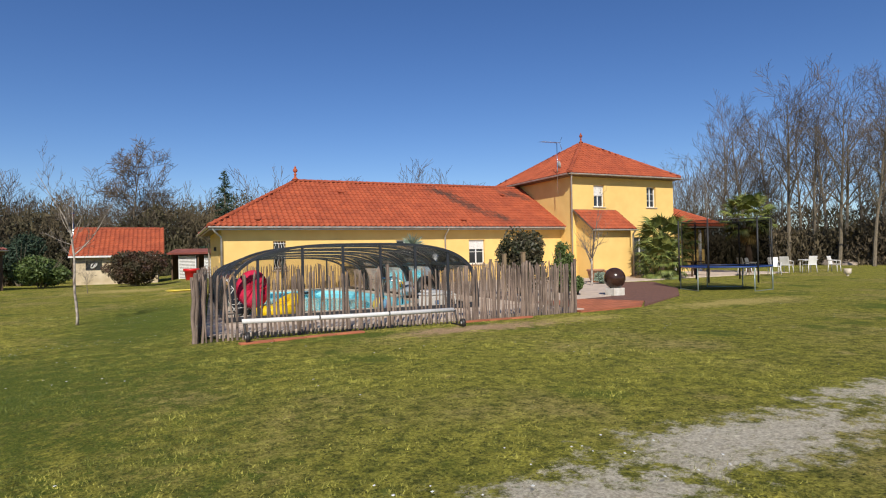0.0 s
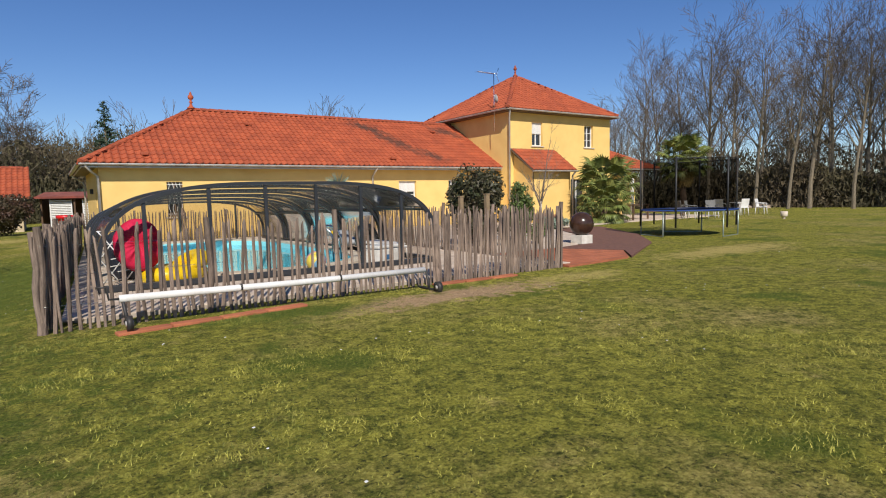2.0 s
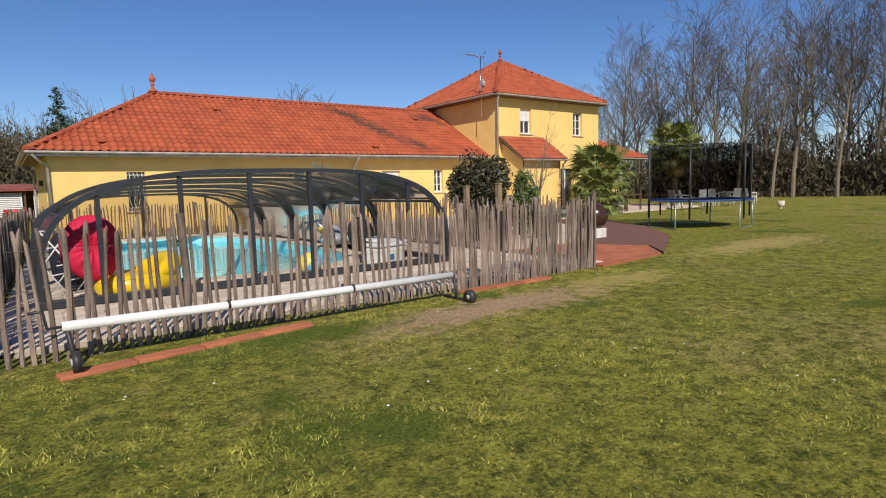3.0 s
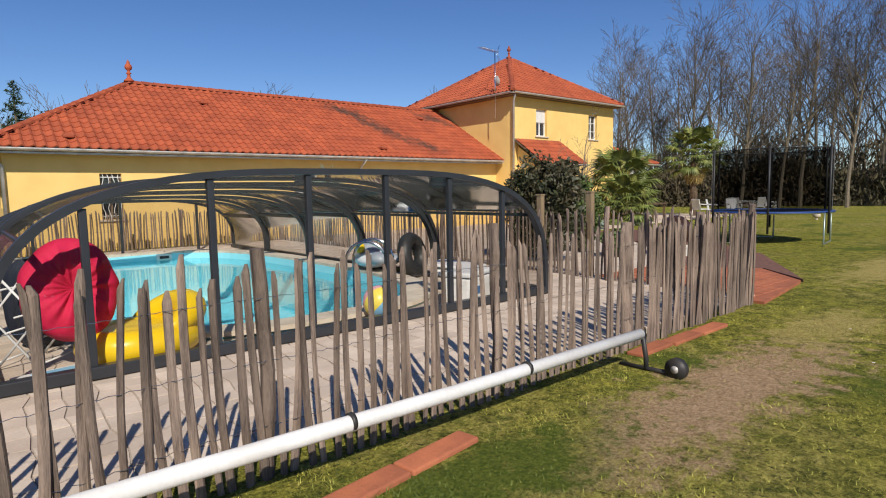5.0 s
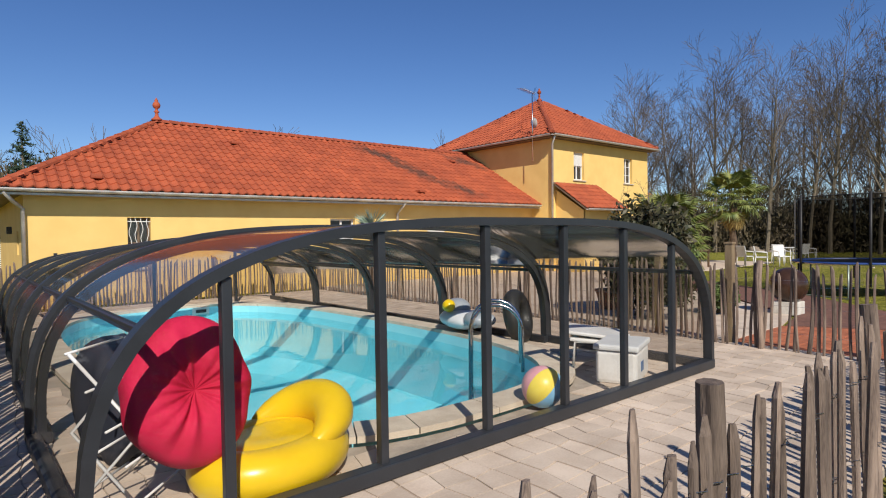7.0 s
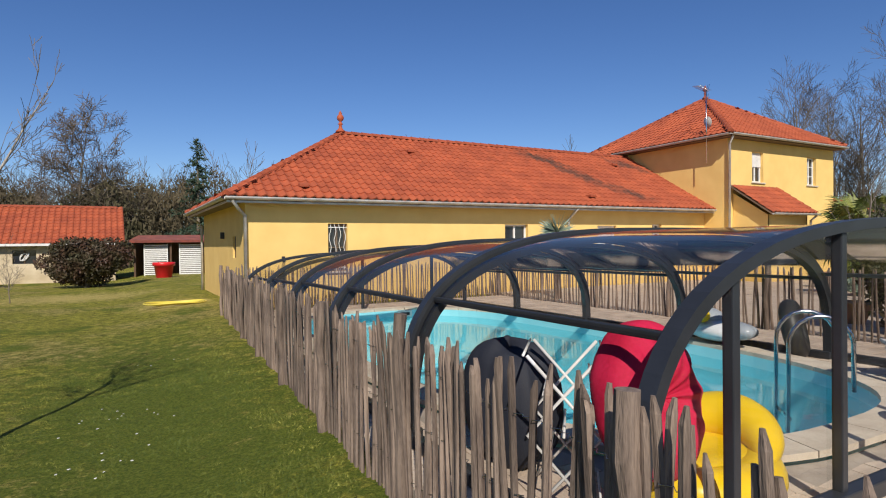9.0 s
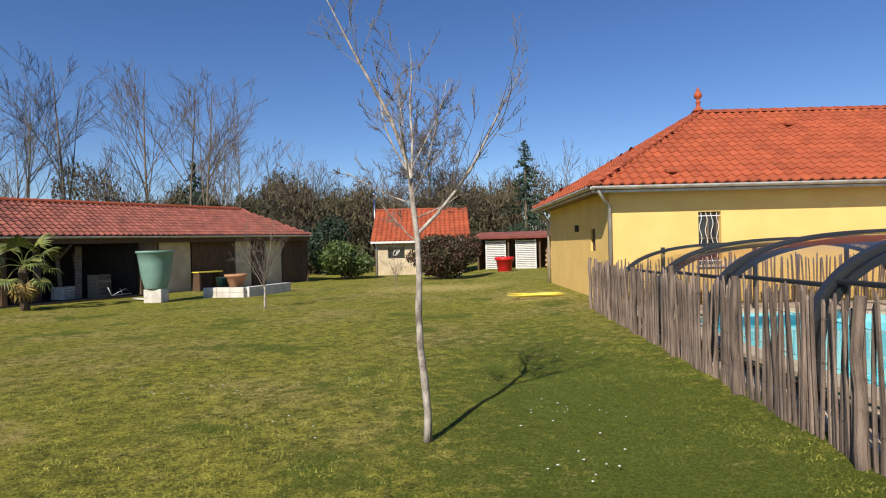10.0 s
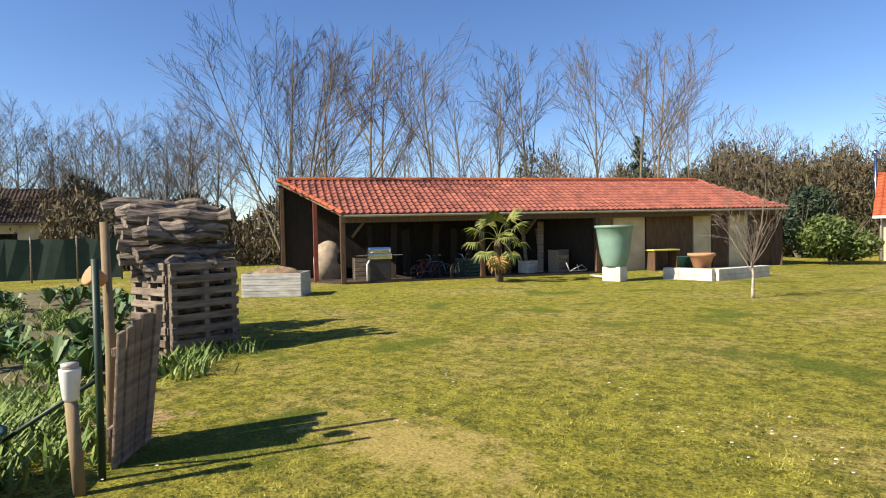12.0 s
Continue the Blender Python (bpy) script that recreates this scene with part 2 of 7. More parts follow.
M_CONIFER = mat("conifer_needles", (0.03, 0.055, 0.03), (0.045, 0.075, 0.045), 2, 0.8, 0.0, 10, vary=0.3)
M_BRUSH = mat("undergrowth", (0.11, 0.083, 0.05), (0.066, 0.062, 0.03), 0.15, 0.95, 0.0, 8, vary=0.35)
M_RED = mat("red_nylon", (0.60, 0.02, 0.075), (0.46, 0.012, 0.045), 4, 0.72, 0.3, 45, spec=0.2)
M_REDPOT = mat("red_plastic", (0.66, 0.02, 0.025), (0.58, 0.015, 0.02), 3, 0.35, 0.02, 40)
M_YELLOW = mat("yellow_vinyl", (0.78, 0.53, 0.012), (0.70, 0.46, 0.01), 3, 0.28, 0.05, 30)
M_NAVY = mat("navy_fabric", (0.014, 0.018, 0.032), (0.024, 0.028, 0.042), 4, 0.7, 0.2, 90)
M_STEEL = mat("polished_steel", (0.66, 0.66, 0.66), (0.55, 0.55, 0.55), 4, 0.18, 0.02, 30, metal=1.0)
M_ALU = mat("white_enamel_tube", (0.76, 0.76, 0.75), (0.66, 0.66, 0.65), 4, 0.35, 0.02, 30)
M_TERRA = mat("terracotta_pot", (0.48, 0.24, 0.13), (0.40, 0.20, 0.11), 4, 0.8, 0.1, 60)
M_GREENPVC = mat("faded_green_plastic", (0.20, 0.33, 0.28), (0.15, 0.27, 0.23), 2, 0.5, 0.05, 30)
M_BLOCK = mat("whitewashed_block", (0.68, 0.65, 0.58), (0.52, 0.48, 0.41), 4, 0.9, 0.3, 60)
M_SOIL = mat("garden_soil", (0.15, 0.11, 0.065), (0.08, 0.085, 0.035), 1.5, 0.95, 0.8, 60)
M_STONE = mat("field_stone", (0.36, 0.29, 0.22), (0.22, 0.18, 0.14), 5, 0.9, 0.5, 50, vary=0.2)


def lawn_material():
    m = bpy.data.materials.new("lawn")
    m.use_nodes = True
    n, l = m.node_tree.nodes, m.node_tree.links
    p = n["Principled BSDF"]
    p.inputs["Roughness"].default_value = 0.95
    p.inputs["Specular IOR Level"].default_value = 0.15
    tc = n.new("ShaderNodeTexCoord")

    def nz(scale, detail=5, rough=0.55):
        t = n.new("ShaderNodeTexNoise")
        t.inputs["Scale"].default_value, t.inputs["Detail"].default_value, t.inputs["Roughness"].default_value = scale, detail, rough
        l.new(tc.outputs["Object"], t.inputs[0])
        return t.outputs[0]

    def band(src, a, b):
        r = n.new("ShaderNodeMapRange")
        r.interpolation_type = "SMOOTHSTEP"
        r.inputs[1].default_value, r.inputs[2].default_value = a, b
        l.new(src, r.inputs[0])
        return r.outputs[0]

    def mix(f, a, b):
        x = n.new("ShaderNodeMixRGB")
        for i, v in ((0, f), (1, a), (2, b)):
            if isinstance(v, tuple):
                x.inputs[i].default_value = rgb(v)
            else:
                l.new(v, x.inputs[i])
        return x.outputs[0]

    fine = band(nz(38, 6, 0.7), 0.35, 0.65)
    green = mix(fine, (0.265, 0.255, 0.034), (0.57, 0.52, 0.088))
    straw = mix(fine, (0.42, 0.33, 0.09), (0.66, 0.53, 0.19))
    col = mix(band(nz(0.32, 6, 0.6), 0.46, 0.66), green, straw)
    col = mix(band(nz(1.7, 6, 0.65), 0.56, 0.74), col, straw)
    mott = band(nz(6.0, 10, 0.82), 0.38, 0.60)
    dark = mix(fine, (0.055, 0.068, 0.011), (0.21, 0.22, 0.034))
    col = mix(mott, dark, col)
    # small near-black green specks where a fine noise is low
    col = mix(band(nz(26, 8, 0.75), 0.47, 0.36), col, (0.045, 0.05, 0.014))
    lush = mix(fine, (0.085, 0.125, 0.015), (0.20, 0.23, 0.034))
    col = mix(band(nz(0.55, 4, 0.6), 0.56, 0.66), col, lush)
    # worn patches with ragged edges: bare sand, straw and trodden earth
    sand = mix(fine, (0.56, 0.48, 0.34), (0.92, 0.85, 0.68))
    earth = mix(fine, (0.46, 0.285, 0.15), (0.72, 0.50, 0.30))
    rag = nz(4.5, 9, 0.78)
    for px, py, rx, ry, tone in ((4.3, 0.9, 1.7, 0.55, sand), (2.2, 0.55, 1.3, 0.5, sand), (6.9, 1.3, 1.3, 0.35, sand), (5.6, 7.75, 2.6, 0.55, earth), (8.3, 7.9, 1.2, 0.5, straw), (-6.6, 15.9, 1.2, 0.6, straw), (0.9, 27.6, 1.3, 1.6, straw), (-2.0, 34.0, 3.0, 2.5, straw), (14.0, 8.6, 3.0, 0.7, straw), (-9.3, 14.6, 0.9, 0.6, earth), (-0.2, 15.5, 2.3, 8.5, lush), (-3.0, 6.0, 4.5, 5.0, lush), (-1.2, 0.8, 2.2, 2.4, lush), (3.2, 8.0, 1.4, 0.5, lush)):
        vm = n.new("ShaderNodeVectorMath")
        vm.operation = "SUBTRACT"
        vm.inputs[1].default_value = (px, py, 0.1)
        l.new(tc.outputs["Object"], vm.inputs[0])
        sc = n.new("ShaderNodeVectorMath")
        sc.operation = "MULTIPLY"
        sc.inputs[1].default_value = (1 / rx, 1 / ry, 0.0)
        l.new(vm.outputs[0], sc.inputs[0])
        ln = n.new("ShaderNodeVectorMath")
        ln.operation = "LENGTH"
        l.new(sc.outputs[0], ln.inputs[0])
        ma = n.new("ShaderNodeMath")
        ma.operation = "MULTIPLY_ADD"
        ma.inputs[1].default_value = 4.2
        l.new(rag, ma.inputs[0])
        l.new(ln.outputs["Value"], ma.inputs[2])
        col = mix(band(ma.outputs[0], 3.15, 2.5), col, tone)
    l.new(col, p.inputs["Base Color"])
    b = n.new("ShaderNodeBump")
    b.inputs["Strength"].default_value, b.inputs["Distance"].default_value = 0.9, 0.05
    l.new(nz(45, 6, 0.75), b.inputs["Height"])
    lump = n.new("ShaderNodeBump")
    lump.inputs["Strength"].default_value, lump.inputs["Distance"].default_value = 1.0, 0.16
    l.new(nz(7.0, 5, 0.6), lump.inputs["Height"])
    l.new(lump.outputs[0], b.inputs["Normal"])
    l.new(b.outputs[0], p.inputs["Normal"])
    return m


M_LAWN = lawn_material()
M_BLADE = mat("grass_blade", (0.11, 0.125, 0.016), (0.47, 0.43, 0.08), 5.5, 0.7, 0.0, 16, vary=0.4, spread=(0.39, 0.60), placed=True)
stained(M_BLADE, ((-0.2, 15.5, 2.3, 8.5, 0.0), (-3.0, 6.0, 4.5, 5.0, 0.0), (3.2, 8.0, 1.4, 0.5, 0.0)), (0.08, 0.12, 0.019), 0.85)
M_BARE = mat("bare_earth_straw", (0.34, 0.27, 0.17), (0.20, 0.18, 0.08), 5, 0.95, 0.7, 60)
M_DAISY = mat("daisy_petal", (0.8, 0.8, 0.76), (0.7, 0.7, 0.66), 3, 0.7, 0.0)


def water_material():
    m = bpy.data.materials.new("pool_water")
    m.use_nodes = True
    n, l = m.node_tree.nodes, m.node_tree.links
    n.remove(n["Principled BSDF"])
    tr, gl, mx, fr = n.new("ShaderNodeBsdfTransparent"), n.new("ShaderNodeBsdfGlossy"), n.new("ShaderNodeMixShader"), n.new("ShaderNodeFresnel")
    tr.inputs[0].default_value = (0.56, 0.87, 0.94, 1)
    gl.inputs["Roughness"].default_value = 0.02
    fr.inputs[0].default_value = 1.33
    tex, b = n.new("ShaderNodeTexNoise"), n.new("ShaderNodeBump")
    tex.inputs["Scale"].default_value = 2.2
    b.inputs["Strength"].default_value, b.inputs["Distance"].default_value = 0.10, 0.03
    tc = n.new("ShaderNodeTexCoord")
    l.new(tc.outputs["Object"], tex.inputs[0])
    l.new(tex.outputs[0], b.inputs["Height"])
    l.new(b.outputs[0], gl.inputs["Normal"])
    l.new(b.outputs[0], fr.inputs["Normal"])
    l.new(fr.outputs[0], mx.inputs[0])
    l.new(tr.outputs[0], mx.inputs[1])
    l.new(gl.outputs[0], mx.inputs[2])
    l.new(mx.outputs[0], n["Material Output"].inputs[0])
    return m


M_WATER = water_material()


# ==== ground: one sheet, fine near the walk, reaching the horizon, open where the pool lies
POOL_X, POOL_Y, POOL_A, POOL_B = 4.5, 16.65, 2.3, 4.8


def pool_edge(grow, n=72, power=3.0):
    pts = []
    for k in range(n):
        t = 2 * math.pi * k / n
        c, s = math.cos(t), math.sin(t)
        pts.append((POOL_X + (POOL_A + grow) * math.copysign(abs(c) ** (2 / power), c), POOL_Y + (POOL_B + grow) * math.copysign(abs(s) ** (2 / power), s)))
    return pts


def build_ground():
    xs = [-1200, -400, -150, -80, -50] + list(np.arange(-36, 36.1, 0.6)) + [50, 80, 150, 400, 1200]
    ys = [-1200, -400, -150, -60, -25] + list(np.arange(-12, 60.1, 0.6)) + [80, 120, 200, 400, 1200]
    verts = [(x, y, gz(x, y)) for y in ys for x in xs]
    w = len(xs)
    faces = []
    for j in range(len(ys) - 1):
        for i in range(w - 1):
            cx, cy = (xs[i] + xs[i + 1]) / 2, (ys[j] + ys[j + 1]) / 2
            if 1.6 < cx < 7.4 and 11.3 < cy < 22.0:
                continue
            faces.append((j * w + i, j * w + i + 1, (j + 1) * w + i + 1, (j + 1) * w + i))
    ob = new("ground", mesh_of("ground", verts, faces, M_LAWN, True))
    tagged(ob, "spring lawn of patchy green grass with straw-coloured spots", "lawn", kind="structure")


build_ground()


# ==== roofs
def tiled(name, origin, along, up, inside, parent, material, du=0.245, dv=0.32, label="", near=None):
    """Rows of interlocking clay tiles on a slope: each tile is a curved piece that laps the one below."""
    o, a, u = Vector(origin), Vector(along).normalized(), Vector(up).normalized()
    nrm = a.cross(u).normalized()
    if nrm.z < 0:
        nrm = -nrm
    prof = ((0.0, 0.0), (0.30, -0.012), (0.55, 0.012), (0.76, 0.045), (0.93, 0.028), (1.03, 0.0))
    verts, faces = [], []
    rng = random.Random(name)
    one = None
    singles = 0
    for r in range(int(inside["v"] / dv) + 1):
        for c in range(int(inside["u0"] / du) - 1, int(inside["u1"] / du) + 1):
            uu, vv = (c + 0.5) * du, (r + 0.5) * dv
            if not inside["test"](uu, vv):
                continue
            lift = rng.uniform(-0.004, 0.006)
            if near and singles < 300 and near(o + a * uu + u * vv):
                k = len(prof)
                if one is None:
                    pv = [(q * du, t * dv, h0 + hh) for t, h0 in ((-0.06, 0.035), (1.0, 0.008)) for q, hh in prof] + [(q * du, -0.06 * dv, hh * 0.9 - 0.002) for q, hh in prof]
                    pf = [(i, i + 1, k + i + 1, k + i) for i in range(k - 1)] + [(2 * k + i, 2 * k + i + 1, i + 1, i) for i in range(k - 1)]
                    one = mesh_of("roof_tile", pv, pf, material)
                at = o + a * (c * du) + u * (r * dv) + nrm * lift
                part("roof_tile", one, None, parent, m=Matrix(((a.x, u.x, nrm.x, at.x), (a.y, u.y, nrm.y, at.y), (a.z, u.z, nrm.z, at.z), (0, 0, 0, 1))))
                singles += 1
                continue
            b = len(verts)
            for t, h0 in ((-0.06, 0.035), (1.0, 0.008)):
                for q, hh in prof:
                    verts.append(o + a * ((c + q) * du) + u * ((r + t) * dv) + nrm * (h0 + hh + lift))
            for q, hh in prof:
                verts.append(o + a * ((c + q) * du) + u * ((r - 0.06) * dv) + nrm * (hh * 0.9 - 0.002))
            k = len(prof)
            for i in range(k - 1):
                faces.append((b + i, b + i + 1, b + k + i + 1, b + k + i))
                faces.append((b + 2 * k + i, b + 2 * k + i + 1, b + i + 1, b + i))
    me = mesh_of(name, verts, faces, material)
    return tagged(part(name, me, None, parent, label), kind="stuff")


def ridge_caps(points, parent, r=0.11, step=0.38):
    """Half-round caps along a ridge or a hip, each lapping the next."""
    a, b = Vector(points[0]), Vector(points[1])
    d = (b - a)
    n = max(1, int(d.length / step))
    d.normalize()
    side = d.cross(Vector((0, 0, 1))).normalized()
    up = side.cross(d)
    verts = []
    for t, rr in ((0.0, r * 1.12), (1.06, r * 0.94)):
        for k in range(7):
            w = math.pi * (k / 6)
            verts.append(d * (t * step) + side * (rr * math.cos(w)) + up * (rr * math.sin(w) - 0.02))
    me = mesh_of("ridge_cap", verts, [(k, k + 1, 8 + k, 7 + k) for k in range(6)] + [tuple(range(7))], M_RIDGE)
    for i in range(n):
        part("ridge_cap", me, None, parent, m=Matrix.Translation(a + d * (i * step)))


def gutter(a, b, parent, r=0.075):
    """A half-round gutter with its bead, from a to b."""
    a, b = Vector(a), Vector(b)
    d = (b - a).normalized()
    side = d.cross(Vector((0, 0, 1))).normalized()
    verts, faces = [], []
    for p in (a, b):
        for rr in (r, r * 0.88):
            for k in range(9):
                w = math.pi + math.pi * k / 8
                verts.append(p + side * (rr * math.cos(w)) + Vector((0, 0, rr * math.sin(w))))
    for k in range(8):
        faces.append((k, k + 1, 18 + k + 1, 18 + k))
        faces.append((9 + k, 27 + k, 27 + k + 1, 9 + k + 1))
    faces += [(0, 18, 27, 9), (8, 17, 35, 26)]
    part("gutter", mesh_of("gutter", verts, faces, M_GUTTER, True), None, parent, "weathered zinc half-round gutter")


def downpipe(points, parent):
    tube("downpipe", points, 0.045, M_GUTTER, parent, 10)


def finial(at, parent, s=1.0):
    prof = [(0.16, 0), (0.17, 0.05), (0.10, 0.10), (0.06, 0.16), (0.05, 0.26), (0.09, 0.29), (0.05, 0.33), (0.04, 0.38), (0.10, 0.43), (0.125, 0.50), (0.10, 0.57), (0.05, 0.62), (0.06, 0.66), (0.02, 0.72), (0.004, 0.76)]
    lathe("finial", [(r * s, z * s) for r, z in prof], M_RIDGE, parent, 14, "turned clay finial on the ridge end", at)


def wall_with_holes(name, a, b, z0, z1, holes, thick, material, parent):
    """An upright wall from a to b (in plan) with its outer face on that line, the thickness to the left of it, and openings (u0, u1, z0, z1) cut through."""
    a, b = Vector((*a, 0)), Vector((*b, 0))
    d = b - a
    length = d.length
    d.normalize()
    inn = Vector((-d.y, d.x, 0))
    us = sorted({0.0, length, *(h[0] for h in holes), *(h[1] for h in holes)})
    zs = sorted({z0, z1, *(h[2] for h in holes), *(h[3] for h in holes)})
    bm = bmesh.new()

    def solid(i, j):
        u, z = (us[i] + us[i + 1]) / 2, (zs[j] + zs[j + 1]) / 2
        return not any(h[0] < u < h[1] and h[2] < z < h[3] for h in holes)

    def pt(u, z, w):
        return bm.verts.new(a + d * u + inn * w + Vector((0, 0, z)))

    nu, nz_ = len(us) - 1, len(zs) - 1
    for i in range(nu):
        for j in range(nz_):
            if not solid(i, j):
                continue
            u0, u1, q0, q1 = us[i], us[i + 1], zs[j], zs[j + 1]
            bm.faces.new([pt(u0, q0, 0), pt(u1, q0, 0), pt(u1, q1, 0), pt(u0, q1, 0)])
            bm.faces.new([pt(u0, q0, thick), pt(u0, q1, thick), pt(u1, q1, thick), pt(u1, q0, thick)])
            for di, dj, e in ((-1, 0, ((u0, q0), (u0, q1))), (1, 0, ((u1, q0), (u1, q1))), (0, -1, ((u0, q0), (u1, q0))), (0, 1, ((u0, q1), (u1, q1)))):
                ii, jj = i + di, j + dj
                if 0 <= ii < nu and 0 <= jj < nz_ and solid(ii, jj):
                    continue
                (p, q), (r, s) = e
                bm.faces.new([pt(p, q, 0), pt(p, q, thick), pt(r, s, thick), pt(r, s, 0)])
    bmesh.ops.remove_doubles(bm, verts=bm.verts, dist=1e-5)
    bmesh.ops.recalc_face_normals(bm, faces=bm.faces[:])
    return part(name, bm, material, parent)


def window(x, y, z0, z1, w, parent, shutter=0.0, bars=False, muntin=1, deep=0.16):
    """A casement in a south wall whose face is at y: frame, panes, sill; part-lowered roller shutter or iron bars where told."""
    # board behind the panes, its colour painted as the unlit room
    win = part("window", box((w, 0.03, z1 - z0), (0, 0.09, 0)), M_UNLIT, parent, m=pose(x, y + deep, (z0 + z1) / 2))
    h = z1 - z0
    bm = None
    for sx in (-1, 1):
        bm = box((0.055, 0.06, h), (sx * (w / 2 - 0.0275), 0, 0), 0.006, bm=bm)
    for sz in (-1, 1):
        bm = box((w - 0.11, 0.06, 0.055), (0, 0, sz * (h / 2 - 0.0275)), 0.006, bm=bm)
    bm = box((0.06, 0.055, h - 0.11), (0, 0, 0), 0.006, bm=bm)
    for k in range(muntin):
        bm = box((w - 0.11, 0.03, 0.025), (0, 0, -h / 2 + h * (k + 1) / (muntin + 1)), bm=bm)
    part("frame", bm, M_SOFFIT if bars else M_WHITE, win, "slim window frame")
    for sx in (-1, 1):
        part("pane", box((w / 2 - 0.07, 0.012, h - 0.1), (sx * (w / 4 - 0.005), 0.02, 0)), M_GLASS, win)
    part("sill", box((w + 0.16, 0.24, 0.05), (0, -0.10, -h / 2 - 0.03), 0.01), M_COPING, win)
    if shutter:
        sh = part("shutter", box((w - 0.02, 0.03, 0.04), (0, -0.045, h / 2 - 0.02), 0.006), M_WHITE, parent, "white roller shutter partly lowered", m=pose(x, y + deep, (z0 + z1) / 2))
        slat = box((w - 0.02, 0.018, 0.043), (0, -0.045, h / 2 - 0.062), 0.006)
        first = part("slat", slat, M_WHITE, sh)
        for k in range(1, int(h * shutter / 0.045) - 1):
            part("slat", first.data, None, sh, m=pose(0, 0, -k * 0.045))
    if bars:
        g = part("grille", box((w, 0.014, 0.02), (0, -0.12, h / 2 - 0.1)), M_WHITE, win, "white wrought-iron window grille")
        part("grille_rail", box((w, 0.014, 0.02), (0, -0.12, -h / 2 + 0.1)), M_WHITE, g)
        for k in range(4):
            px = -w / 2 + w * (k + 0.5) / 4
            tube("bar", [(px + 0.03 * math.sin(i * 1.3 + k), -0.12, -h / 2 + h * i / 12) for i in range(13)], 0.009, M_WHITE, g, 5)
    return win


def slope_test(u0, u1, v, left=0.0, right=0.0):
    """A trapezium of a roof plane; left and right say by how much the sides lean in for each metre up the slope."""
    return {"u0": u0, "u1": u1, "v": v, "test": lambda a, b: u0 + left * b - 0.06 < a < u1 - right * b + 0.06 and b < v + 0.02}


def roof_deck(name, loops, parent, thick=0.06):
    verts, faces = [], []
    for loop in loops:
        b = len(verts)
        n = len(loop)
        verts += [Vector(p) for p in loop] + [Vector(p) - Vector((0, 0, thick)) for p in loop]
        faces.append(tuple(range(b, b + n)))
        faces.append(tuple(range(b + 2 * n - 1, b + n - 1, -1)))
        faces += [(b + i, b + i + n, b + (i + 1) % n + n, b + (i + 1) % n) for i in range(n)]
    return part(name, mesh_of(name, verts, faces, M_SOFFIT), None, parent, "brown boarded roof deck")


